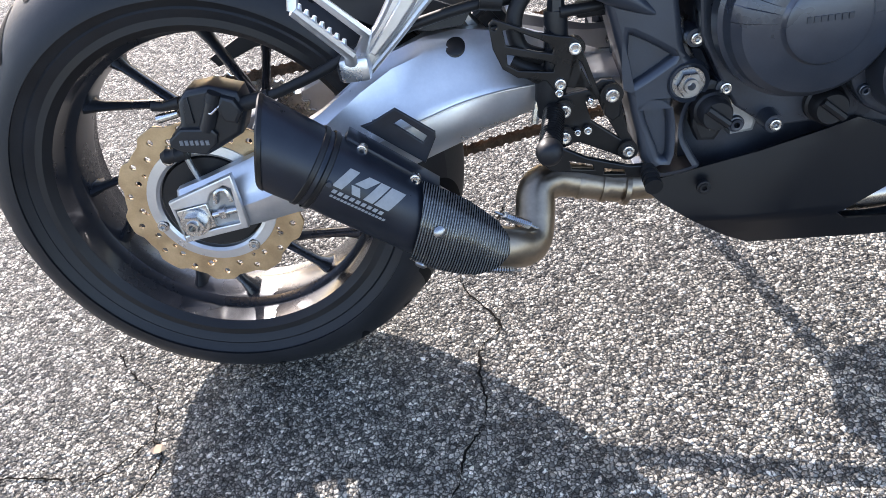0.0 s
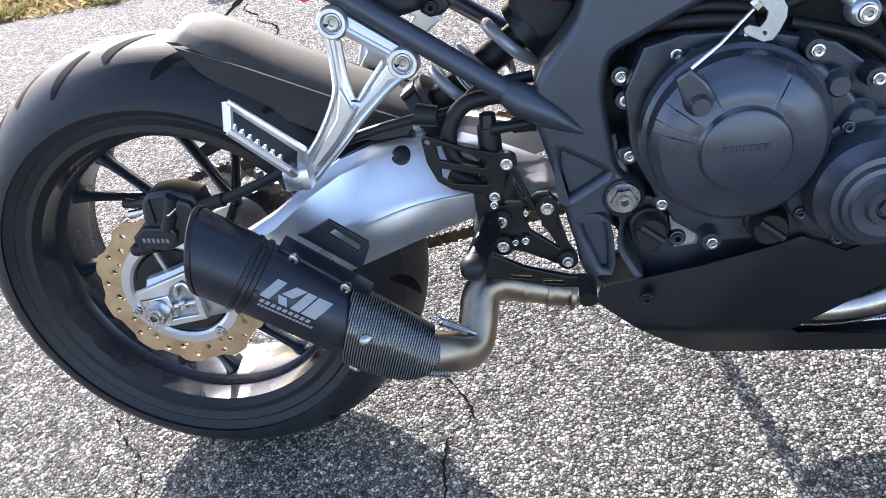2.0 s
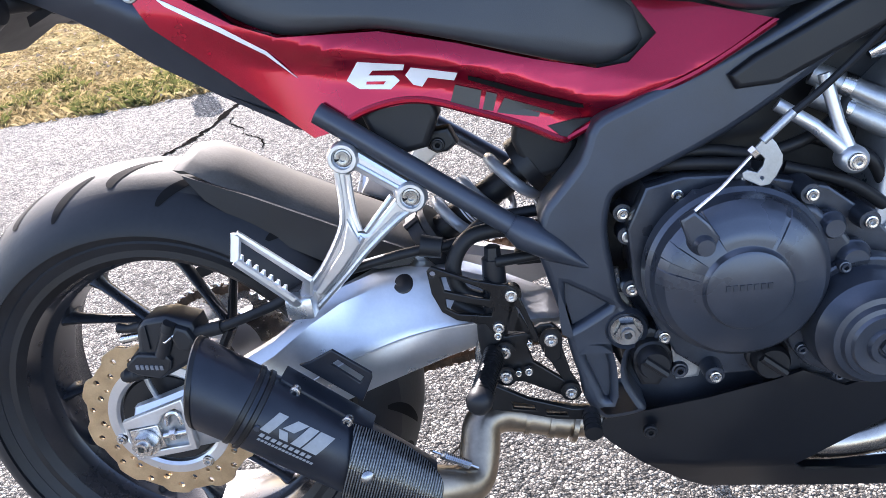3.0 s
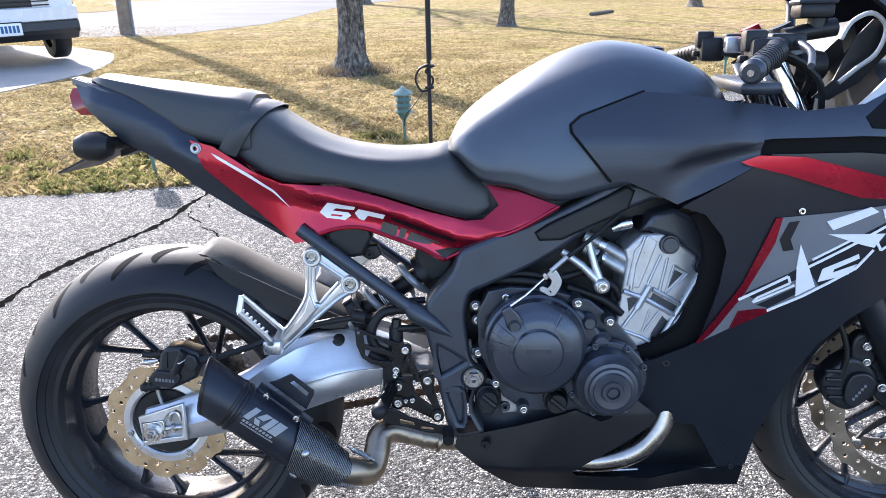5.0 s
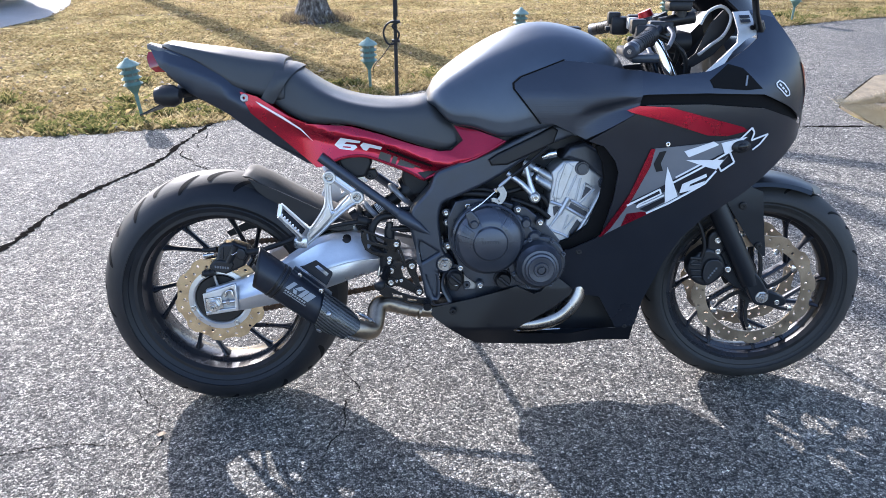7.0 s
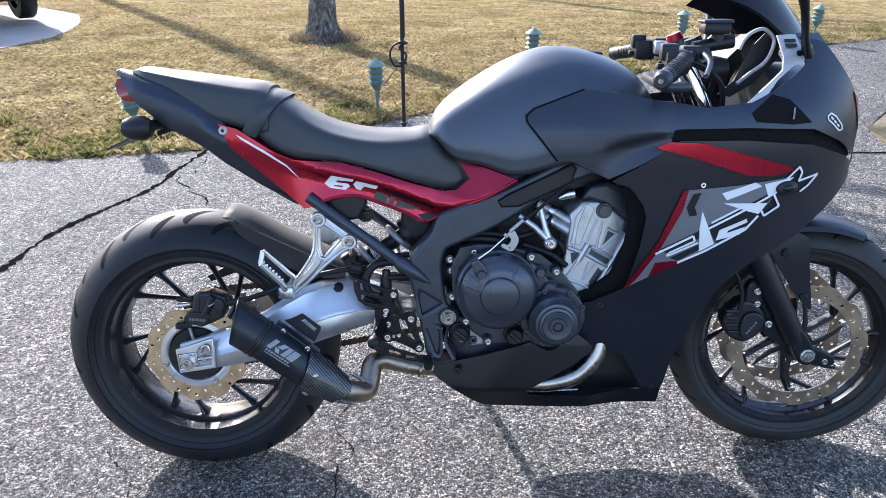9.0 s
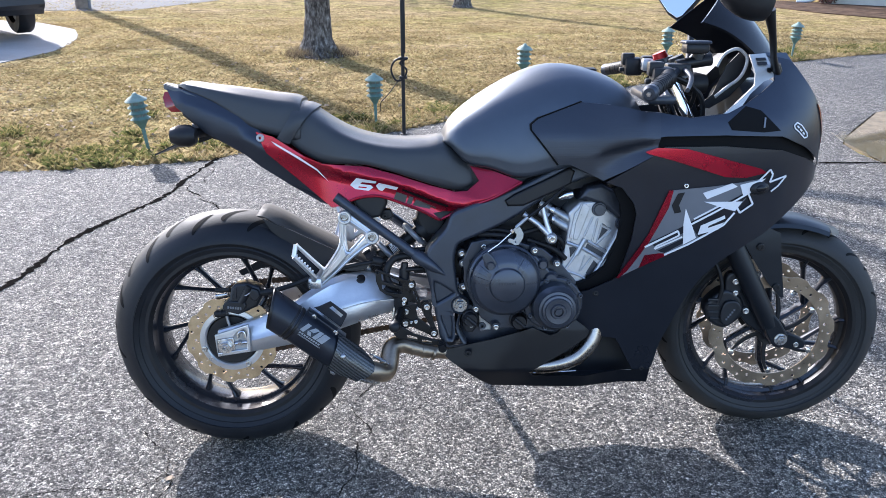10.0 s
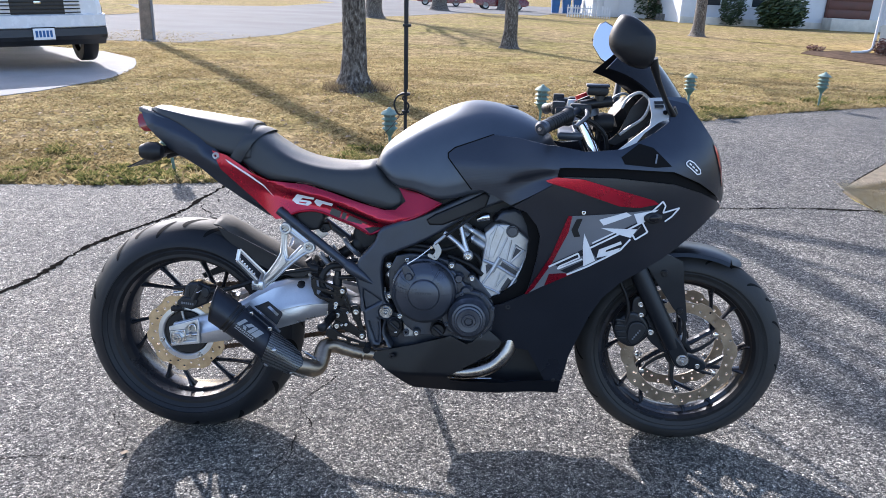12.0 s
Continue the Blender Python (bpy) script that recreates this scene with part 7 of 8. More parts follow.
for sd in (-1, 1):
    if sd < 0:
        ms = part("mirror", rings([[(1.200 + a * w, -0.290 + yo - a * 0.3 * w, 1.190 + b * h + a * 0.012) for a, b in POD] for yo, w, h in ((0.020, 0.044, 0.058), (0.012, 0.053, 0.070), (-0.004, 0.056, 0.073), (-0.024, 0.050, 0.064), (-0.034, 0.036, 0.040), (-0.038, 0.01, 0.012))]), PLASTIC, moto, "black mirror housing", 60)
        part("stalk", tube([(1.252, -0.295, 1.150), (1.275, -0.275, 1.100), (1.318, -0.205, 1.050), (1.352, -0.155, 1.015)], [0.013, 0.0075, 0.007, 0.011], 12, 4, True, 1.3), PLASTIC, ms)
        part("stalk_foot", tube([(1.346, -0.160, 1.030), (1.366, -0.150, 1.000), (1.400, -0.138, 0.962)], [0.014, 0.012, 0.005], 12, 3, True, 0.7), PLASTIC, ms)
    else:
        fr_m = Matrix.Translation((1.251, 0.285, 1.226)) @ Matrix.Rotation(radians(-30), 4, "Z") @ Matrix.Rotation(radians(-14), 4, "X")
        out = [(a * 1.15, b * 1.15) for a, b in ((-0.052, 0.030), (-0.040, 0.062), (-0.022, 0.070), (0.030, 0.040), (0.058, 0.018), (0.060, 0.0), (0.020, -0.052), (0.006, -0.058), (-0.020, -0.040), (-0.050, 0.0))]
        ms = part("mirror", plate([out], 0.012, 0.026, 0.006), PLASTIC, moto, "black-backed mirror with bright glass")
        gl = part("mirror_glass", plate([[(a * 0.93, b * 0.93) for a, b in out]], -0.0015, 0.003, 0.0005), MIRROR, ms, "mirror glass")
        st = part("stalk", tube([(0.02, 0.02, -0.04), (0.05, 0.0, -0.10), (0.06, -0.03, -0.20)], [0.012, 0.010, 0.012], 12, 4), PLASTIC, ms)
        ms.matrix_basis = fr_m

# ---- ground, driveway, street ----
def rise(x, y):
    """The height of the lawn: level with the driveway nearby, falling slightly towards the street."""
    k = np.clip((np.asarray(y) - 6) / 8, 0, 1)
    return k * k * (3 - 2 * k) * (0.0061 - 0.0245 * np.asarray(x) - 0.0252 * np.asarray(y))


def stand(x, y, turn=0.0):
    """A pose on the lawn, upright to the far, level part of it."""
    return pose(x, y, float(rise(x, y)), -1.4 if y > 10 else 0.0, 1.4 if y > 10 else 0.0, turn)


def flat(name, pts, z, material, label, category, thick=0.0):
    """A thin sheet that follows the lawn."""
    bm = bmesh.new()
    f = bm.faces.new([bm.verts.new((x, y, 0)) for x, y in pts])
    bmesh.ops.triangulate(bm, faces=[f])
    for y in range(12, 30):
        bmesh.ops.bisect_plane(bm, geom=bm.verts[:] + bm.edges[:] + bm.faces[:], plane_co=(0, y / 2, 0), plane_no=(0, 1, 0), dist=1e-6)
    for x in list(range(-20, 22)) + [-60, -30, 30, 60, 120]:
        bmesh.ops.bisect_plane(bm, geom=bm.verts[:] + bm.edges[:] + bm.faces[:], plane_co=(x, 0, 0), plane_no=(1, 0, 0), dist=1e-6)
    if thick:
        r = bmesh.ops.extrude_face_region(bm, geom=bm.faces[:])
        for v in r["geom"]:
            if isinstance(v, bmesh.types.BMVert):
                v.co.z -= thick
    for v in bm.verts:
        v.co.z += z + float(rise(v.co.x, v.co.y))
    return tagged(part(name, bm, material, None, label, 0), "", category, "", "structure")


flat("ground", [(-400, -400), (400, -400), (400, 400), (-400, 400)], -0.012, LAWN, "dry yellow winter lawn with greener patches", "lawn")
EDGE = [(-30, 0.6), (-12, 1.4), (-4, 2.22), (-2.39, 2.46), (-1.65, 2.54), (-0.96, 2.73), (-0.71, 2.95), (-0.12, 3.21), (0.95, 4.1), (1.77, 4.74), (2.87, 5.64), (3.99, 6.35), (5.3, 7.04), (8.6, 8.5), (14, 10.6)]
rng = random.Random(3)
edge_line = [(q.x + rng.uniform(-0.03, 0.03), q.y + rng.uniform(-0.035, 0.035)) for q in curve([(a, b, 0) for a, b in EDGE], 24)]
drive = flat("driveway", edge_line + [(24, 12), (13, 7.6), (6.83, 5.05), (4.97, 4.58), (4.19, 4.15), (3.94, 4.05), (3.62, 3.66), (3.35, 3.32), (3.24, 3.13), (3.23, 2.9), (3.28, 2.63), (5, 3), (14, 3.3), (14, -14), (-30, -14)], 0.0, ASPHALT, "worn grey asphalt driveway with exposed aggregate", "driveway", 0.06)
flat("neighbour_drive", [(-64.05, 5.79), (-7.99, 4.78), (-5.47, 4.94), (-4.68, 5.53), (-4.4, 6.12), (-4.28, 6.71), (-4.18, 7.3), (-4.27, 7.88), (-4.49, 8.59), (-4.74, 9.15), (-5.1, 9.83), (-5.54, 10.27), (-6.2, 10.91), (-7.55, 11.42), (-32.73, 12.28)], -0.004, APRONM, "pale concrete-grey drive apron", "road", 0.03)
flat("road", [(-71.08, 9.43), (-7.66, 13.67), (-6.05, 14.11), (-5.2, 18.37), (-5.46, 25.56), (-5.56, 33.18), (-4.15, 38.2), (-1.52, 49.44), (2.93, 50.28), (4.37, 57.41), (54.58, 69.34), (52.7, 93.26), (-27.03, 87.06), (-12.73, 58.09), (-12.47, 42.07), (-18.67, 31.56), (-72.17, 23.39)], -0.006, ROADM, "pale grey asphalt street", "road", 0.03)

flat("verge", [(-42, 22.22), (-12.83, 23.59), (-12.73, 24.9), (-13.21, 27.17), (-16.19, 31.95), (-18.84, 36.26), (-43.06, 35.68)], 0.004, LAWN, "strip of dry grass beside the street", "lawn")

flat("planting_bed", [(3.3, 2.67), (3.25, 3.13), (3.37, 3.32), (3.64, 3.65), (3.96, 4.05), (4.98, 4.55), (6.96, 4.45), (7.33, 2.71)], 0.006, BEDM, "bare straw-coloured soil behind the stone edge", "flower bed", 0.03)


def crack(name, pts, width, seed, label):
    """A jagged open crack of uneven width."""
    r = random.Random(seed)
    line = curve([(a, b, 0) for a, b in pts], 14)
    jit = min(0.012, width * 0.6 + 0.0015)
    line = [p + Vector((r.uniform(-1, 1), r.uniform(-1, 1), 0)) * jit for p in line]
    bm = bmesh.new()
    A, B = [], []
    wd = 1.0
    for i, p in enumerate(line):
        d = (line[min(i + 1, len(line) - 1)] - line[max(i - 1, 0)]).normalized()
        wd = min(max(wd + r.uniform(-0.45, 0.45), 0.4), 1.3)
        end = min(1.0, i / 4, (len(line) - 1 - i) / 4)
        s = Vector((-d.y, d.x, 0)) * width * wd * end
        z = Vector((0, 0, 0.0022))
        A.append(bm.verts.new(p + s + z))
        B.append(bm.verts.new(p - s * r.uniform(0.2, 1.2) + z))
    for i in range(len(A) - 1):
        bm.faces.new((A[i], A[i + 1], B[i + 1], B[i]))
    return tagged(part(name, bm, CRACKM, drive, label, 0))


crack("crack", [(-1.372, 0.453), (-1.27, 0.82), (-1.22, 1.1), (-1.21, 1.4), (-1.13, 1.64), (-1.06, 1.82), (-0.99, 2), (-0.96, 2.3), (-0.93, 2.59), (-0.89, 2.78)], 0.016, 1, "wide dark open crack")
crack("crack", [(0.344, 0.296), (0.335, 0.259), (0.279, 0.147), (0.271, 0.083), (0.334, -0.007), (0.306, -0.055), (0.302, -0.102), (0.311, -0.188), (0.281, -0.255), (0.265, -0.314), (0.18, -0.433)], 0.0017, 2, "thin crack")
crack("crack", [(-0.321, -0.017), (-0.288, -0.062), (-0.223, -0.115), (-0.203, -0.163), (-0.196, -0.199), (-0.173, -0.227), (-0.18, -0.277), (-0.236, -0.384)], 0.0017, 3, "thin crack")
crack("crack", [(-0.661, -0.337), (-0.537, -0.292), (-0.423, -0.258), (-0.328, -0.263), (-0.254, -0.26), (-0.196, -0.199)], 0.0015, 4, "thin crack")
crack("crack", [(-0.91, 2.22), (-0.89, 2.13), (-0.8, 2.05), (-0.77, 1.98), (-0.67, 1.9), (-0.62, 1.78)], 0.0035, 5, "thin crack")
crack("crack", [(-0.88, 2.61), (-0.85, 2.48), (-0.86, 2.35), (-0.83, 2.26)], 0.0028, 8, "thin crack")
crack("crack", [(-1.016, -0.25), (-0.863, -0.144), (-0.754, -0.17), (-0.641, -0.28)], 0.0022, 9, "thin crack")
crack("paving_seam", [(1.59, 2.59), (1.95, 2.61), (2.38, 2.61), (2.74, 2.67), (3.09, 2.68), (3.51, 2.68), (4.28, 2.58)], 0.012, 6, "dark seam across the asphalt")

# grass blades as one sheet of stuff
def inside(x, y):
    return y > np.interp(x, [e[0] for e in EDGE], [e[1] for e in EDGE])


def lumps(g, x, y, size):
    """Smooth random values, about -1 to 1, over the plan."""
    t = g.uniform(-1, 1, (97, 97))
    u, v = x / size, y / size
    i, j = np.floor(u).astype(int), np.floor(v).astype(int)
    a, b = u - i, v - j
    a, b = a * a * (3 - 2 * a), b * b * (3 - 2 * b)
    at = lambda p, q: t[p % 97, q % 97]
    return at(i, j) * (1 - a) * (1 - b) + at(i + 1, j) * a * (1 - b) + at(i, j + 1) * (1 - a) * b + at(i + 1, j + 1) * a * b


def blades(name, n, material, lo, hi, ylim, xlim, seed, label, near=2.5, rim=0.0, tufts=0):
    g = np.random.default_rng(seed)
    x = g.uniform(xlim[0], xlim[1], n * 4)
    y = ylim[0] + (ylim[1] - ylim[0]) * g.power(1 / near, n * 4)
    base = np.interp(x, [e[0] for e in EDGE], [e[1] for e in EDGE])
    if rim:
        y = base + np.abs(g.normal(0, rim, n * 4)) - 0.03
        if tufts:
            cx = g.uniform(xlim[0], xlim[1], tufts)
            cy = np.interp(cx, [e[0] for e in EDGE], [e[1] for e in EDGE]) + np.abs(g.normal(0, rim, tufts)) - 0.01
            pick = g.integers(0, tufts, n * 4)
            x, y = cx[pick] + g.normal(0, 0.045, n * 4), cy[pick] + g.normal(0, 0.03, n * 4)
            base = np.interp(x, [e[0] for e in EDGE], [e[1] for e in EDGE])
    ok = y > base - 0.02
    drv = (x < np.interp(y, (4.92, 4.94, 5.53, 6.11, 7.3, 8.59, 9.84, 10.91, 11.42, 11.6), (-9.2, -5.47, -4.68, -4.37, -4.16, -4.46, -5.08, -6.14, -7.55, -34))) & (y > 4.6)
    patch = 1.2 * lumps(g, x, y, 0.9) + 1.0 * lumps(g, x, y, 0.35) + 0.8 * lumps(g, x, y, 0.14) + g.normal(0, 0.7, n * 4)
    far = np.clip((ylim[1] - y) / (0.6 * (ylim[1] - ylim[0])), 0, 1) * np.clip((xlim[1] - x) / 4, 0, 1)
    ok &= ~drv & (patch > -0.35) & (g.uniform(0, 1, n * 4) < far)
    x, y = x[ok][:n], y[ok][:n]
    m = len(x)
    a, tilt = g.uniform(0, 2 * np.pi, m), g.uniform(0.2, 1.0, m) if rim else g.uniform(0.4, 1.5, m)
    h, w = g.uniform(lo, hi, m), g.uniform(0.0006, 0.0014, m) * (1 + 0.13 * np.maximum(y - 3, 0))
    dx, dy = np.cos(a), np.sin(a)
    z0 = rise(x, y) - 0.012
    v = np.stack([np.stack([x - dy * w, y + dx * w, z0], 1), np.stack([x + dy * w, y - dx * w, z0], 1),
                  np.stack([x + dx * h * tilt * 0.5 + dy * w * 0.7, y + dy * h * tilt * 0.5 - dx * w * 0.7, z0 + h * 0.55], 1),
                  np.stack([x + dx * h * tilt, y + dy * h * tilt, z0 + h * np.clip(1.1 - tilt * 0.6, 0.12, 1)], 1)], 1).reshape(-1, 3)
    k = np.arange(m) * 4
    f = np.stack([k, k + 1, k + 2, k + 3], 1)
    me = bpy.data.meshes.new(name)
    me.from_pydata(v.tolist(), [], f.tolist())
    return tagged(link_mesh(name, me, material, None, label, 0), "", "grass", "", "stuff")


blades("dry_grass", 300000, DRY, 0.012, 0.042, (2.1, 18), (-9, 17), 1, "dry straw-coloured grass blades", 2.4)
blades("green_grass", 30000, GREEN, 0.03, 0.085, (2.1, 60), (-6, 8), 2, "green grass tufts along the asphalt edge", 2.0, 0.42, 260)
blades("edge_grass", 30000, DRY, 0.02, 0.075, (2.1, 60), (-6, 8), 3, "dry grass along the asphalt edge", 2.0, 0.25)

def leaves():
    g = np.random.default_rng(7)
    vs, fs = [], []
    for k in range(1100):
        x, y = g.uniform(-5, 6), 2.3 + 7 * g.power(0.6)
        if not inside(x, y) or (x < -3.7 and y > 4.6):
            continue
        s, a = g.uniform(0.008, 0.028), g.uniform(0, 6.28)
        for j, (u, w, h) in enumerate(((-1, 0, 0.004), (-0.3, 0.55, 0.016), (0.4, 0.45, 0.012), (1, 0, 0.006), (0.4, -0.45, 0.02), (-0.3, -0.5, 0.01))):
            vs.append((x + s * (u * math.cos(a) - w * math.sin(a)), y + s * (u * math.sin(a) + w * math.cos(a)), float(rise(x, y)) + 0.01 + h * g.uniform(0.6, 1.6)))
        n = len(vs)
        fs.append(tuple(range(n - 6, n)))
    me = bpy.data.meshes.new("fallen_leaves")
    me.from_pydata(vs, [], fs)
    tagged(link_mesh("fallen_leaves", me, LEAF, None, "brown fallen leaves scattered on the lawn", 0), "", "leaves", "", "stuff")


leaves()

# ---- trees ----
def tree(x, y, r, height, seed, label, lean=0.0, depth=5, first=3.0):
    root = thing("tree", stand(x, y) @ Matrix.Translation((0, 0, -0.02)), label, "tree")
    R = random.Random(seed)
    rr = [r * (2.3 if y < 10 else 1.6), r * (1.6 if y < 10 else 1.3), r * 1.16, r * 1.0, r * 0.96, r * 0.9, r * 0.82, r * 0.7]
    hs = [0, 0.08, 0.22, 0.5, 1.0, 1.8, first * 0.85, first + 0.4]
    pts = [Vector((lean * h + R.uniform(-1, 1) * 0.02 * h, R.uniform(-1, 1) * 0.02 * h, h)) for h in hs]
    loops = []
    for p, q in zip(curve(pts, 4), [rr[0] + 0] * 99):
        t = p.z
        rad = float(np.interp(t, hs, rr))
        loops.append([(p.x + rad * math.cos(a) * (1 + 0.09 * math.sin(3 * a + seed) + 0.30 * max(0, 0.25 - t) * math.sin(5 * a + seed)), p.y + rad * math.sin(a) * (1 + 0.08 * math.cos(4 * a + t)), p.z) for a in (2 * math.pi * k / 20 for k in range(20))])
    part("trunk", rings(loops), BARK, root, "grey furrowed bark trunk", 60)
    V, F = [], []
    def limb(p, d, ln, rad, lev):
        n = 5
        q, prev = p.copy(), None
        for i in range(n + 1):
            s = rad * (1 - 0.6 * i / n)
            side = d.cross(Vector((0.3, 0.2, 1))).normalized()
            up = side.cross(d)
            k = 6 if lev < 2 else 4
            ring = []
            for j in range(k):
                a = 2 * math.pi * j / k
                V.append(q + (side * math.cos(a) + up * math.sin(a)) * s)
                ring.append(len(V) - 1)
            if prev:
                for j in range(k):
                    F.append((prev[j], prev[(j + 1) % k], ring[(j + 1) % k], ring[j]))
            prev = ring
            if lev < depth and i >= 1:
                for _ in range(R.choice((1, 1, 2)) if lev < 3 else 1):
                    e = (d + Vector((R.uniform(-1, 1), R.uniform(-1, 1), R.uniform(-0.3, 0.8))) * 0.9).normalized()
                    limb(q, e, ln * R.uniform(0.42, 0.68), s * 0.6, lev + 1 if lev < 4 else 9)
            d = (d + Vector((R.uniform(-1, 1), R.uniform(-1, 1), R.uniform(-0.5, 0.9))) * 0.22).normalized()
            q = q + d * ln / n
    top = pts[-1]
    for k in range(4):
        a = k * 1.57 + R.uniform(0, 1)
        limb(top - Vector((0, 0, 0.4)), Vector((math.cos(a) * 0.7, math.sin(a) * 0.7, 1)).normalized(), height * 0.42, r * 0.5, 1)
    me = bpy.data.meshes.new("crown")
    me.from_pydata([tuple(v) for v in V], [], F)
    link_mesh("crown", me, BARK, root, "bare winter branches", 60)
    return root


tree(-0.92, 7.02, 0.143, 8.0, 4, "bare grey-barked tree with a flared root on the lawn", 0.0, 4)
tree(0.94, 17.79, 0.17, 9.0, 9, "dark bare tree on the lawn", 0.0, 3)
tree(8.75, 30.68, 0.235, 12.0, 6, "grey-barked tree further off on the lawn", 0.01, 3)
tree(-5.2, 32.62, 0.36, 12.0, 12, "grey tree beside the street", 0.0, 3)
tree(-3.9, 50.8, 0.5, 12.0, 15, "dark tree beyond the street", 0.0, 3)
tree(0.4, 61.1, 0.4, 12.0, 16, "dark tree beyond the street", 0.0, 3)


def root_mound():
    """Dry grass heaped round the foot of the nearest tree."""
    g = np.random.default_rng(5)
    vs, fs = [], []
    for k in range(3200):
        a, d = g.uniform(0, 6.28), 0.12 + abs(g.normal(0, 0.085))
        x, y, h = -0.92 + d * math.cos(a) * 1.4, 7.02 + d * math.sin(a), 0.085 * max(0.2, 1 - d)
        b, w = g.uniform(0, 6.28), 0.004
        vs += [(x - w, y, -0.01), (x + w, y, -0.01), (x + h * math.cos(b), y + h * math.sin(b), h * g.uniform(0.7, 1.6))]
        fs.append((len(vs) - 3, len(vs) - 2, len(vs) - 1))
    me = bpy.data.meshes.new("grass_tuft")
    me.from_pydata(vs, [], fs)
    tagged(link_mesh("grass_tuft", me, ROOTG, None, "dead grass heaped round the tree foot", 0), "", "grass", "", "stuff")


root_mound()

log = part("log", tube([(x, y, float(rise(x, y)) + 0.03) for x, y in ((3.67, 23.17), (4.16, 24.31), (4.67, 25.45))], [0.06, 0.07, 0.055], 14, 4), BARK, None, "", 40)
tagged(log, "weathered grey log lying on the lawn", "log")
leaf = part("dead_leaf", sheet([(-0.014, 0.0), (-0.004, 0.008), (0.008, 0.006), (0.015, 0.0), (0.006, -0.007), (-0.006, -0.006)], lambda x, z: 0.003 * math.sin(180 * x), 0.0012, 0.006), LEAF, None, "", 0)
tagged(leaf, "small curled tan leaf on the asphalt", "leaf")
leaf.matrix_basis = Matrix.Translation((-0.180, -0.221, 0.007)) @ Matrix.Rotation(radians(-78), 4, "X")

pole = thing("utility_pole", stand(-7.1, 14.5) @ Matrix.Translation((0, 0, -0.02)), "weathered wooden utility pole with a grey conduit by the street", "utility pole")
part("shaft", tube([(0, 0, 0), (0, 0, 1.2), (0.02, 0, 9.5)], [0.155, 0.145, 0.11], 20, 1, False), WOODP, pole)
part("conduit", tube([(0.155, -0.05, 0), (0.150, -0.05, 1.2), (0.125, -0.04, 8.0)], [0.03, 0.03, 0.03], 10, 1, False), GREYP, pole, "grey conduit")

# ---- garden lanterns and the thin black pole ----
def lantern(x, y, lean, turn, size=1.0):
    root = thing("garden_lantern", pose(x, y, float(rise(x, y)) - 0.01, 0, 0, turn) @ Matrix.Rotation(radians(lean), 4, "Y") @ Matrix.Scale(size, 4), "weathered green plastic tiered garden lantern on a stake", "garden lantern", "lanterns along the drive")
    part("stake", tube([(0, 0, -0.03), (0, 0, 0.10), (0, 0, 0.19)], [0.008, 0.011, 0.013], 8, 1, False), LANTERN, root)
    part("base", lathe([(0, 0.170), (0.014, 0.172), (0.032, 0.205), (0.046, 0.222), (0.046, 0.232), (0, 0.232)], 20, (0, 0, 0), "z"), LANTERN, root)
    part("lens", lathe([(0.038, 0.23), (0.038, 0.345), (0, 0.345)], 20, (0, 0, 0), "z"), LCLEAR, root, "dull clear lens")
    for z in (0.235, 0.272, 0.309):
        part("tier", lathe([(0.040, z + 0.015), (0.054, z + 0.005), (0.062, z), (0.060, z - 0.003), (0.038, z + 0.008)], 20, (0, 0, 0), "z"), LANTERN, root)
    for k in range(6):
        a = k * math.pi / 3
        part("rib", block(0.0395 * math.cos(a) - 0.003, 0.0395 * math.cos(a) + 0.003, 0.0395 * math.sin(a) - 0.003, 0.0395 * math.sin(a) + 0.003, 0.23, 0.35, 0), LANTERN, root)
    part("cap", lathe([(0, 0.398), (0.010, 0.396), (0.018, 0.384), (0.050, 0.366), (0.068, 0.350), (0.066, 0.345), (0, 0.345)], 20, (0, 0, 0), "z"), LCAP, root, "lighter faded cap")
    return root


for x, y, ln, tn, sz in ((-1.38, 2.88, -5, 10, 1.02), (0.03, 3.62, -1, 50, 1.0), (1.23, 4.94, 2, 20, 1.06), (2.86, 6.19, 5, 80, 1.05), (4.43, 6.74, 3, 30, 1.04)):
    lantern(x, y, ln, tn, sz)
bp = thing("garden_pole", pose(0.302, 2.457, 0.0, 0, 0.2, 0), "thin black metal pole with a cable wound round it", "pole stand")
part("shaft", tube([(0, 0, 0), (0, 0, 1.85)], [0.0105, 0.0105], 12, 1, False), IRON, bp)
part("upper_rod", tube([(0.008, 0.0, 0.70), (0.008, 0, 1.85)], [0.008, 0.008], 8, 1, False), IRON, bp)
part("collar", lathe([(0, 0.232), (0.020, 0.232), (0.022, 0.236), (0.020, 0.242), (0, 0.244)], 20, (0, 0, 0), "z"), IRON, bp)
part("foot_plate", lathe([(0, 0.012), (0.08, 0.010), (0.10, 0.004), (0.10, 0)], 28, (0, 0, 0), "z"), IRON, bp)
part("cable", tube([(0.0, -0.015, 0.68), (-0.045, -0.02, 0.66), (-0.065, -0.02, 0.61), (-0.04, -0.02, 0.555), (0.0, -0.015, 0.56), (0.022, -0.015, 0.61), (-0.015, -0.02, 0.65), (0.03, -0.015, 0.675)], 0.0055, 8), HOSE, bp, "black cable loops")
part("cable", tube([(-0.02, -0.015, 0.56), (-0.08, -0.02, 0.48), (-0.13, 0.02, 0.42), (-0.14, 0.06, 0.36)], 0.0025, 6), HOSE, bp)
part("clamp", block(-0.02, 0.024, -0.015, 0.015, 0.56, 0.575, 0.003), IRON, bp)
part("clamp", block(-0.024, 0.028, -0.015, 0.015, 0.665, 0.68, 0.003), IRON, bp)
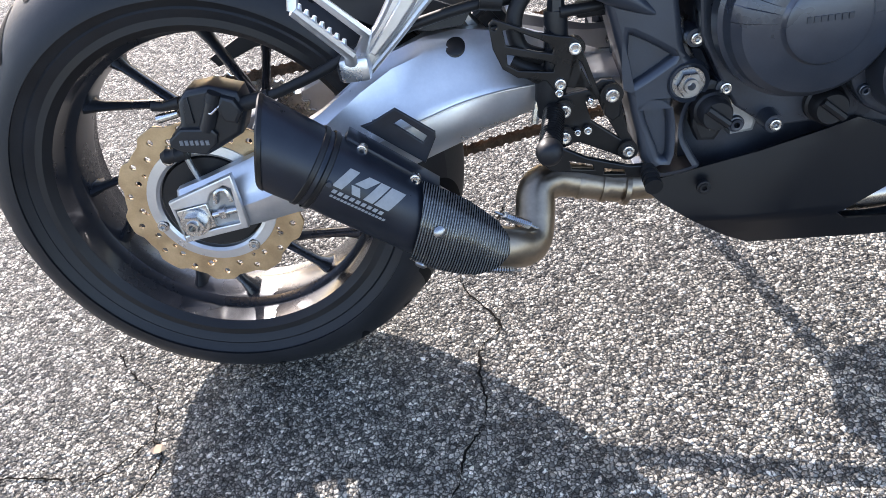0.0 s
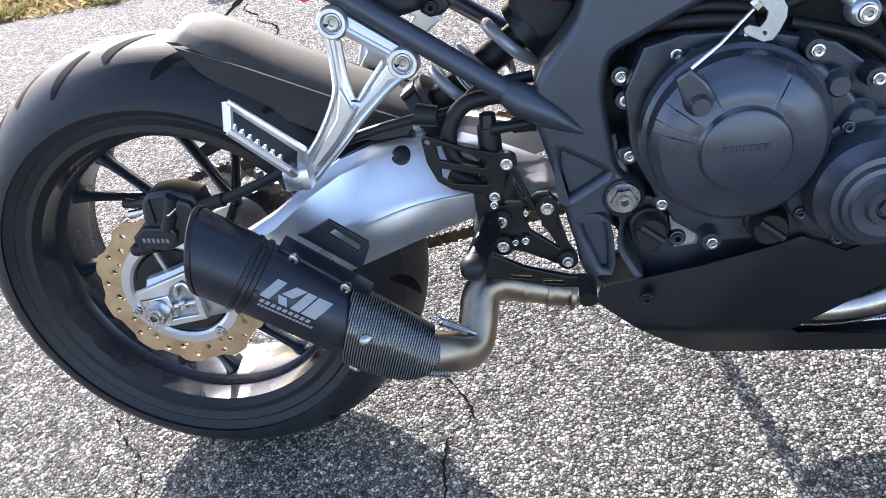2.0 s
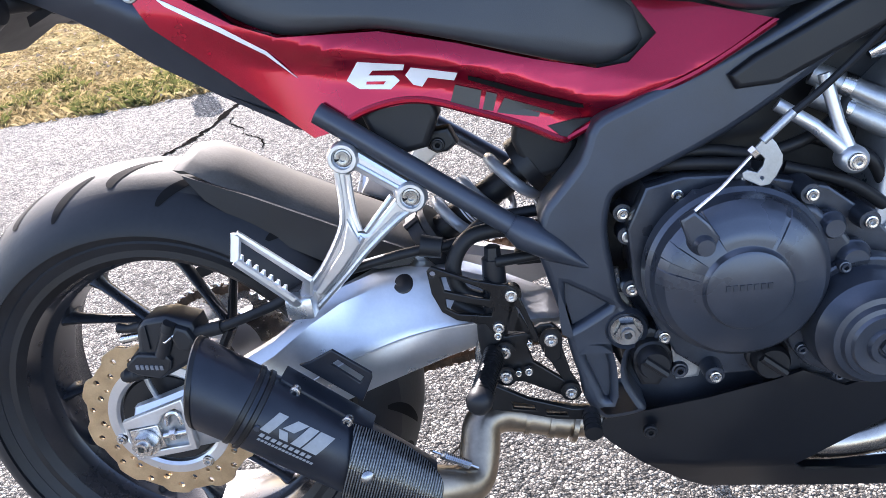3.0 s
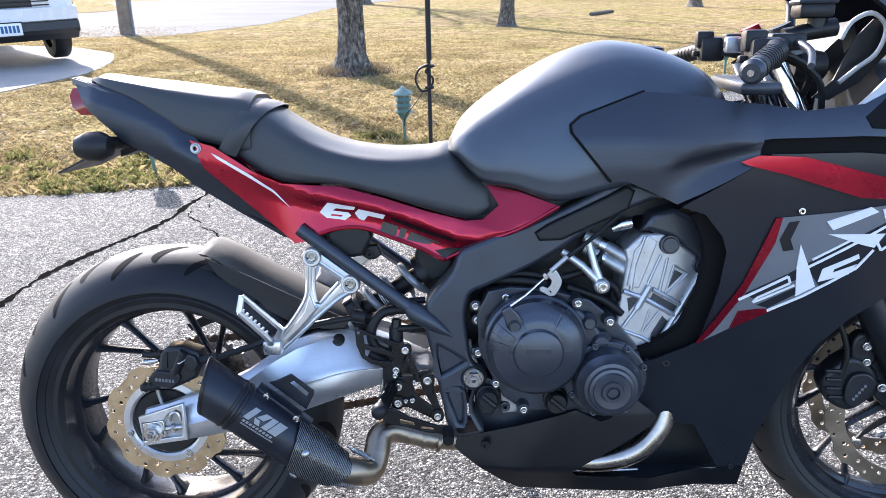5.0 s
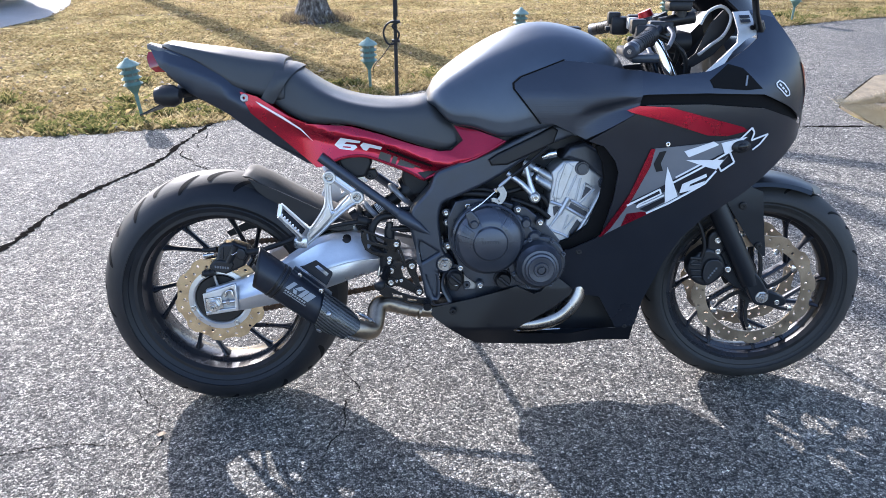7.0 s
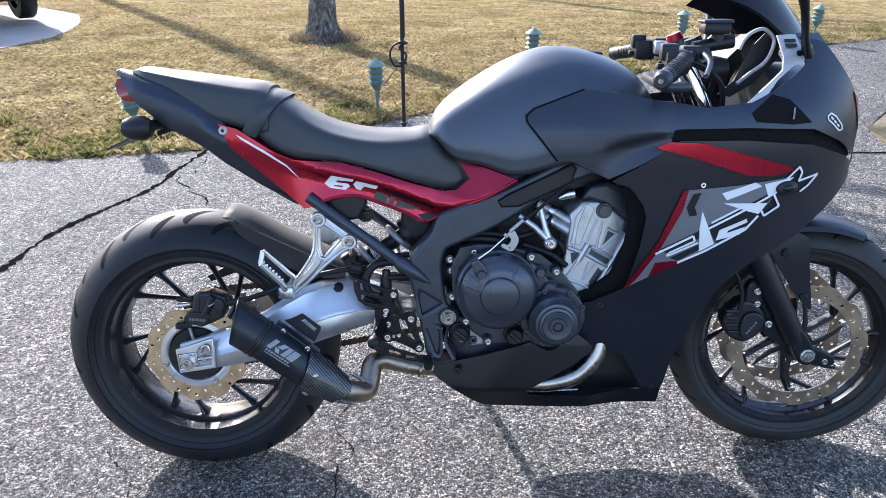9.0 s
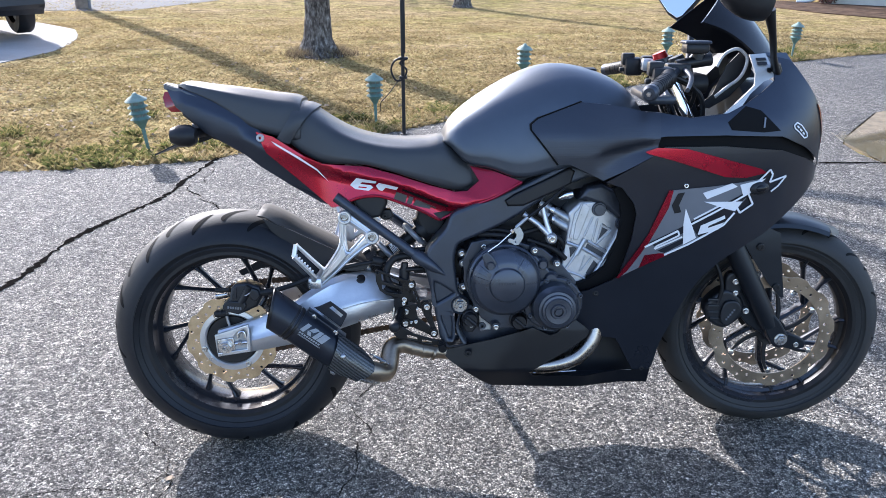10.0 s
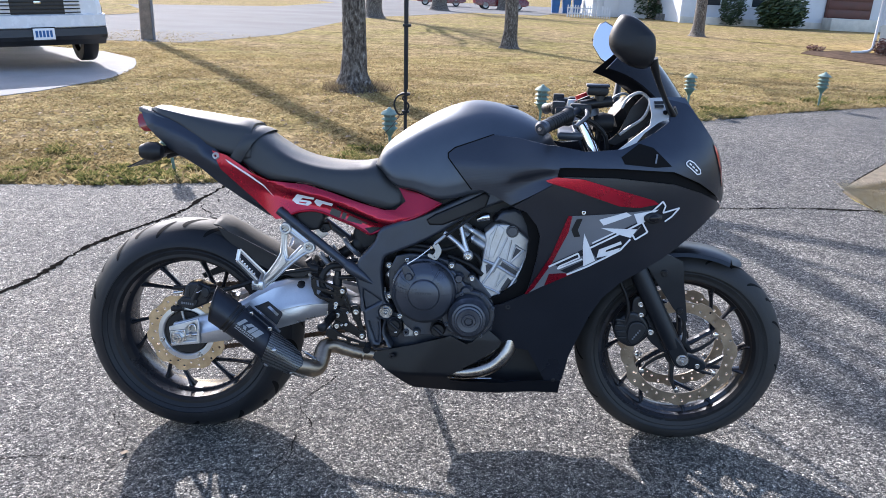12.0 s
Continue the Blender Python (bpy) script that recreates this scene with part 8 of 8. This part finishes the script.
part("clamp", block(-0.016, 0.032, -0.015, 0.015, 1.06, 1.075, 0.003), IRON, bp)

# ---- stone-edged bed beside the driveway ----
def stone(x0, x1, y0, y1, z0, z1, seed, material, name="stone"):
    R = random.Random(seed)
    bm = block(x0, x1, y0, y1, z0, z1, 0.012, 2)
    bmesh.ops.subdivide_edges(bm, edges=[e for e in bm.edges if e.calc_length() > 0.08], cuts=2, use_grid_fill=True)
    for v in bm.verts:
        v.co += Vector((R.uniform(-1, 1), R.uniform(-1, 1), R.uniform(-1, 1))) * 0.006
    return bm
bed = thing("garden_wall", pose(3.45, 2.66, -0.022, 0, 0, 4) @ Matrix.Scale(0.90, 4), "low two-tier garden wall of grey stone blocks with pale caps", "garden wall")
for k in range(7):
    part("stone_block", stone(k * 0.42, k * 0.42 + 0.405, 0, 0.20, -0.02, 0.130, k, STONE), STONE, bed)
    part("stone_block", stone(k * 0.42 + 0.10, k * 0.42 + 0.505, 0.13, 0.36, 0.132, 0.250, 40 + k, STONE), STONE, bed)
    part("cap_stone", stone(k * 0.42 + 0.04, k * 0.42 + 0.455, 0.10, 0.42, 0.252, 0.300, 60 + k, CAPST), CAPST, bed, "pale flat cap stone")


def straw():
    g = np.random.default_rng(11)
    vs, fs = [], []
    for k in range(11000):
        if k < 6000:
            x, y = 3.27 + abs(g.normal(0, 0.13)), 2.95 + g.normal(0, 0.15)
        else:
            x, y = g.uniform(3.34, 4.9), 0
            y = 3.17 + (x - 3.34) * g.uniform(0.2, 0.85)
        h, a = g.uniform(0.015, 0.045), g.uniform(0, 6.28)
        w = 0.0022
        vs += [(x - w, y, 0.005), (x + w, y, 0.005), (x + h * math.cos(a), y + h * math.sin(a), h * g.uniform(0.3, 0.9))]
        fs.append((len(vs) - 3, len(vs) - 2, len(vs) - 1))
    me = bpy.data.meshes.new("straw")
    me.from_pydata(vs, [], fs)
    tagged(link_mesh("straw", me, STRAW, None, "bleached dead grass in the stone-edged bed", 0), "", "grass", "", "stuff")


straw()

# ---- pick-up at the apron ----
def pickup():
    t = thing("pickup_truck", stand(-5.40, 7.93, 45) @ Matrix.Diagonal((0.86, 0.95, 0.95, 1)), "white pick-up truck with a black grille parked facing the lawn", "truck")
    # local: x across, y back from the front face, z up
    body = part("body", rings([[(x * w, y, z) for x, z in ((-1, z0), (-1, z0 + 0.35), (-0.97, z1 - 0.08), (-0.86, z1), (0.86, z1), (0.97, z1 - 0.08), (1, z0 + 0.35), (1, z0))] for y, w, z0, z1 in ((0.04, 0.88, 0.52, 1.02), (0.10, 0.97, 0.50, 1.06), (0.5, 1.0, 0.45, 1.12), (1.4, 1.0, 0.42, 1.15), (3.2, 1.0, 0.42, 1.15), (5.6, 1.0, 0.45, 1.16))]), TRUCKW, t, "", 30)
    part("cab", rings([[(x * w, y, z) for x, z in ((-1, 1.10), (-0.82, z1), (0.82, z1), (1, 1.10))] for y, w, z1 in ((1.35, 0.95, 1.12), (2.1, 0.93, 1.82), (3.5, 0.93, 1.86), (3.75, 0.93, 1.15))]), GLASS, t, "dark glazed cab")
    part("roof", block(-0.75, 0.75, 2.1, 3.5, 1.83, 1.90, 0.03), TRUCKW, t)
    part("bumper", rings([[(x, y + 0.10 * abs(x) ** 2.5, z) for x in (-0.99, -0.8, -0.4, 0, 0.4, 0.8, 0.99)] + [(x, y + 0.3, z) for x in (0.99, -0.99)] for y, z in ((-0.02, 0.57), (-0.08, 0.555), (-0.10, 0.46), (-0.06, 0.40))]), TRUCKB, t, "black lower bumper")
    part("bumper_bar", rings([[(x, y + 0.10 * abs(x) ** 2.5, z) for x in (-1.0, -0.8, -0.4, 0, 0.4, 0.8, 1.0)] + [(x, y + 0.3, z) for x in (1.0, -1.0)] for y, z in ((-0.01, 0.755), (-0.05, 0.74), (-0.05, 0.58), (0.0, 0.55))]), TRUCKW, t, "white bumper bar")
    part("skirt", rings([[(x * 0.97, y, z) for x in (-1, 1)] + [(x * 0.97, y + 0.5, z) for x in (1, -1)] for y, z in ((0.0, 0.42), (0.08, 0.32))]), TRUCKB, t)
    g = part("grille", rings([[(x, 0.03 + 0.08 * abs(x) ** 2.5, z) for x in (-0.66, -0.3, 0, 0.3, 0.66)] + [(x, 0.2, z) for x in (0.66, -0.66)] for z in (0.74, 1.02)]), TRUCKB, t, "black grille")
    for k in range(5):
        part("grille_bar", block(-0.62, 0.62, 0.012, 0.04, 0.77 + 0.05 * k, 0.785 + 0.05 * k, 0.003), IRON, g)
    part("grille_badge", block(-0.05, 0.05, 0.006, 0.03, 0.90, 0.935, 0.004), CHROME, g)
    for s in (-1, 1):
        h = part("headlight", rings([[(s * x, 0.05 + 0.09 * abs(x) ** 2.5, z) for x in (0.67, 0.8, 0.94)] + [(s * x, 0.2, z) for x in (0.94, 0.67)] for z in (0.84, 1.0)]), GLASS, t, "clear headlight")
        for k in range(3):
            part("lamp", block(s * (0.74 + 0.06 * k) - 0.02, s * (0.74 + 0.06 * k) + 0.02, 0.085 + 0.03 * k, 0.12 + 0.03 * k, 0.88, 0.95, 0.006), CHROME, h)
        part("running_light", block(s * 0.96 - 0.02, s * 0.96 + 0.02, 0.10, 0.14, 0.60, 0.84, 0.006), GLASS, t)
        part("mirror", block(s * 1.12 - 0.1, s * 1.12 + 0.1, 1.6, 1.7, 1.2, 1.4, 0.03), TRUCKB, t)
        for y in (0.85, 4.4):
            w = part("wheel", lathe([(0, s * 0.80), (0.20, s * 0.80), (0.22, s * 0.85), (0.235, s * 0.97), (0.21, s * 0.985), (0.19, s * 0.93), (0.06, s * 0.95), (0, s * 0.95)], 28, (0, y, 0.38), "x"), CAST, t, "grey alloy wheel")
            part("tyre", lathe([(0.23, s * 0.74), (0.36, s * 0.74), (0.38, s * 0.77), (0.38, s * 0.95), (0.36, s * 0.985), (0.235, s * 0.985), (0.23, s * 0.96)], 36, (0, y, 0.38), "x"), RUBBER, w)
    p = part("number_plate", block(-0.155, 0.155, -0.125, -0.11, 0.42, 0.575, 0.004), WHITE, t, "white number plate with dark bars")
    for z in (0.405, 0.575):
        part("plate_frame", block(-0.17, 0.17, -0.118, -0.10, z, z + 0.015, 0), IRON, p)
    for k in range(5):
        part("plate_bar", block(-0.125 + 0.052 * k, -0.09 + 0.052 * k, -0.128, -0.1255, 0.455, 0.545, 0), BLUE, p)
pickup()


# ---- houses and street clutter far off ----
def siding(x0, x1, y, z0, z1, parent, step=0.13, gap=()):
    z = z0
    while z < z1:
        part("siding_board", rings([[(x0, y - 0.012, z), (x1, y - 0.012, z), (x1, y + 0.02, z), (x0, y + 0.02, z)], [(x0, y, z + step * 0.98), (x1, y, z + step * 0.98), (x1, y + 0.02, z + step * 0.98), (x0, y + 0.02, z + step * 0.98)]]), SIDING, parent)
        z += step


def window(parent, x, y, z, w, h):
    f = part("window", join(block(x - w / 2 - 0.06, x + w / 2 + 0.06, y - 0.05, y + 0.02, z - 0.06, z, 0.004), block(x - w / 2 - 0.06, x + w / 2 + 0.06, y - 0.05, y + 0.02, z + h, z + h + 0.06, 0.004), block(x - w / 2 - 0.06, x - w / 2, y - 0.05, y + 0.02, z, z + h, 0.004), block(x + w / 2, x + w / 2 + 0.06, y - 0.05, y + 0.02, z, z + h, 0.004)), SIDING, parent)
    part("pane", block(x - w / 2, x + w / 2, y - 0.02, y - 0.01, z, z + h, 0), GLASS, f)
    part("sash_bar", block(x - w / 2, x + w / 2, y - 0.035, y - 0.015, z + h / 2 - 0.025, z + h / 2 + 0.025, 0), SIDING, f)
    return f


def roof(parent, x0, x1, y0, y1, z, rise, over=0.4):
    ym = (y0 + y1) / 2
    part("roof", rings([[(x, y0 - over, z), (x, ym, z + rise), (x, y1 + over, z), (x, y1 + over, z - 0.15), (x, ym, z + rise - 0.15), (x, y0 - over, z - 0.15)] for x in (x0 - over, x1 + over)]), mat_roof, parent, "grey shingle roof", 0)


FAR = pose(-0.067, -1.09, 0.035, -1.33, 1.51, 4.45)
mat_roof = mat("roof_shingle", (0.10, 0.095, 0.09), 0.9, var=0.3, fine=12, broad=1)
h1 = thing("house", FAR, "white clapboard house with a brown garage door across the lawn", "house")
part("wall", block(16.5, 31.5, 51.0, 60, 0, 3.2, 0), SIDING, h1)
siding(16.4, 22.9, 50.98, 0.4, 3.2, h1, 0.16)
siding(23.2, 25.9, 50.98, 0.4, 3.2, h1, 0.16)
part("foundation", block(16.4, 31.6, 50.9, 51.2, -0.1, 0.4, 0), CONCRETE, h1)
part("garage_door", block(26.0, 29.0, 50.80, 51.0, 0.75, 3.0, 0.02), BROWN, h1, "dark brown garage door")
for k in range(4):
    part("door_panel", block(26.1, 28.9, 50.76, 50.82, 0.8 + 0.54 * k, 1.28 + 0.54 * k, 0.01), BROWN, h1)
part("apron", block(25.9, 29.1, 49.6, 50.9, -0.1, 0.75, 0.03), CONCRETE, h1, "concrete landing")
window(h1, 18.4, 50.95, 1.2, 1.1, 1.5)
window(h1, 21.6, 50.95, 1.2, 1.1, 1.5)
part("shutter", block(17.45, 17.75, 50.90, 50.97, 1.15, 2.75, 0.01), SHRUB, h1)
part("shutter", block(19.05, 19.35, 50.90, 50.97, 1.15, 2.75, 0.01), SHRUB, h1)
part("white_door", block(22.95, 23.25, 50.85, 51.0, 0.2, 2.5, 0.01), SIDING, h1)
part("step", block(17.6, 20.2, 49.6, 50.9, -0.1, 0.45, 0.02), CONCRETE, h1)
roof(h1, 16.4, 31.6, 51, 60, 3.3, 2.2)
h2 = thing("house", FAR, "white house and porch beyond the picket fence", "house")
part("wall", block(11.6, 15.6, 57, 66, 0, 3.4, 0), SIDING, h2)
siding(14.2, 15.7, 56.98, 0.1, 3.4, h2, 0.16)
part("door", block(12.4, 13.5, 56.85, 57.0, 0.1, 2.3, 0.02), SIDING, h2, "white panelled door")
part("corner_post", block(11.9, 12.1, 56.7, 57, 0, 3.2, 0.02), SIDING, h2)
roof(h2, 10, 16, 57, 66, 3.4, 2.0)
h3 = thing("house", FAR @ Matrix.Translation((14.66, 24.1, 0)) @ Matrix.Rotation(radians(-32), 4, "Z"), "corner of a white-sided house with a concrete foundation", "house")
part("foundation", block(0.25, 8, 0, 7, -0.1, 0.92, 0.01), CONCRETE, h3, "bare concrete foundation")
part("wall", block(0.22, 8, 0.02, 7, 0.92, 3.2, 0), SIDING, h3)
siding(0.2, 8, 0.0, 0.92, 3.2, h3, 0.2)
part("corner_board", block(0.12, 0.26, -0.04, 0.12, 0.9, 3.2, 0.01), SIDING, h3)
part("downspout", tube([(0.14, -0.07, 3.2), (0.14, -0.07, 0.5), (0.10, -0.08, 0.15), (-0.12, -0.12, 0.05), (-0.45, -0.2, 0.02)], 0.045, 10), SIDING, h3, "white downspout")
window(h3, 2.4, -0.02, 1.25, 1.0, 1.4)
roof(h3, 0.1, 8, 0, 7, 3.2, 2.0)


def shrub(x, y, r, h, material, seed, label, dense=900):
    root = thing("shrub", FAR @ Matrix.Translation((x, y, -0.02)), label, "shrub")
    g = np.random.default_rng(seed)
    part("stem", tube([(0, 0, 0), (0.02, 0, h * 0.5)], [0.03, 0.02], 6, 1, False), BARK, root)
    vs, fs = [], []
    for k in range(dense):
        d = g.normal(0, 1, 3)
        d /= np.linalg.norm(d)
        rr = g.uniform(0.55, 1.06) + 0.14 * math.sin(5 * d[0] + seed) * math.cos(4 * d[2])
        c = np.array([d[0] * r * rr, d[1] * r * rr, h * 0.52 + d[2] * h * 0.5 * rr])
        s = r * 0.13
        for u in ((-1, 0, -0.3), (0.1, 0.5, 0.2), (1, 0, 0.4), (-0.1, -0.5, 0.1)):
            q = g.normal(0, 0.3, 3)
            vs.append(tuple(c + (np.array(u) + q) * s))
        fs.append(tuple(range(len(vs) - 4, len(vs))))
    me = bpy.data.meshes.new("foliage")
    me.from_pydata(vs, [], fs)
    link_mesh("foliage", me, material, root, "", 0)


shrub(22.0, 48.2, 1.45, 1.9, SHRUB, 1, "large dark green rhododendron by the house", 2200)
shrub(19.2, 49.2, 0.8, 2.2, SHRUB, 2, "conical evergreen shrub by the steps", 1300)
shrub(15.6, 57.2, 1.0, 2.3, SHRUB, 3, "tall dark evergreen shrub beside the house")
shrub(16.8, 56.4, 0.8, 1.2, SHRUB, 4, "clipped round evergreen shrub in a bed")
shrub(18.0, 56.2, 0.9, 1.2, SHRUB, 5, "clipped round evergreen shrub in a bed")
shrub(14.9, 23.6, 0.35, 0.5, SHRUBR, 6, "bare reddish shrub at the house corner", 500)
shrub(13.0, 24.2, 0.30, 0.2, SHRUBR, 7, "low bare shrub on the mulch", 250)
flat("mulch_bed", [(9.9, 22.26), (10.7, 23.9), (11.96, 24.51), (16, 24.22), (16.75, 16.23), (12.3, 16.43), (10.6, 19.11)], 0.01, MULCH, "dark wood mulch bed", "flower bed", 0.03)
br = thing("garden_edging", FAR, "row of red-brown bricks edging a bed", "brick edging")
for k in range(26):
    part("brick", block(15.9 + k * 0.22, 16.1 + k * 0.22, 55.0 - k * 0.05, 55.1 - k * 0.05, -0.02, 0.42 + 0.03 * (k % 2), 0.01), STONE, br)
fn = thing("picket_fence", FAR, "short white picket fence", "fence")
for k in range(18):
    part("picket", block(9.0 + k * 0.17, 9.07 + k * 0.17, 52.0, 52.03, -0.02, 0.78, 0), SIDING, fn)
for z in (0.2, 0.55):
    part("rail", block(9.0, 12.0, 52.03, 52.07, z, z + 0.08, 0), SIDING, fn)
for k, x in enumerate((9.4, 10.25, 11.1)):
    b = thing("wheelie_bin", FAR @ Matrix.Translation((x, 61, 0)), "blue wheeled rubbish bin by the street", "bin", "bins by the street")
    part("body", rings([[(-w, -w, z), (w, -w, z), (w, w, z), (-w, w, z)] for w, z in ((0.26, 0.02), (0.34, 1.15))]), BLUE, b, "", 0)
    part("lid", block(-0.37, 0.37, -0.4, 0.38, 1.15, 1.22, 0.02), BLUE, b)


def car(x, y, turn, paint, label):
    t = thing("car", FAR @ Matrix.Translation((x, y, 0)) @ Matrix.Rotation(radians(turn), 4, "Z"), label, "car")
    part("body", rings([[(xx, y_ * 0.88, z) for y_, z in ((-1, z0), (-1, z0 + 0.3), (-0.9, z1), (0.9, z1), (1, z0 + 0.3), (1, z0))] for xx, z0, z1 in ((-2.2, 0.45, 0.75), (-2.0, 0.3, 0.95), (-1.0, 0.25, 1.0), (1.0, 0.25, 1.0), (1.9, 0.3, 0.92), (2.2, 0.42, 0.7))]), paint, t)
    part("cabin", rings([[(xx, y_ * w, z) for y_, z in ((-1, 0.95), (-0.8, z1), (0.8, z1), (1, 0.95))] for xx, w, z1 in ((-1.6, 0.8, 0.98), (-0.9, 0.8, 1.5), (0.5, 0.8, 1.52), (1.2, 0.8, 0.98))]), GLASS, t)
    for sx in (-1.35, 1.35):
        for sy in (-0.88, 0.88):
            w = part("wheel", lathe([(0, sy), (0.22, sy), (0.22, sy * 0.8), (0, sy * 0.8)], 24, (sx, 0, 0.33)), CAST, t)
            part("tyre", lathe([(0.21, sy * 0.76), (0.33, sy * 0.78), (0.33, sy * 0.98), (0.21, sy * 1.0)], 28, (sx, 0, 0.33)), RUBBER, w)


car(5.2, 63.5, 5, REDCAR, "dark red car parked along the street")
car(0.2, 68.0, 0, REDCAR, "dark red car parked further along")
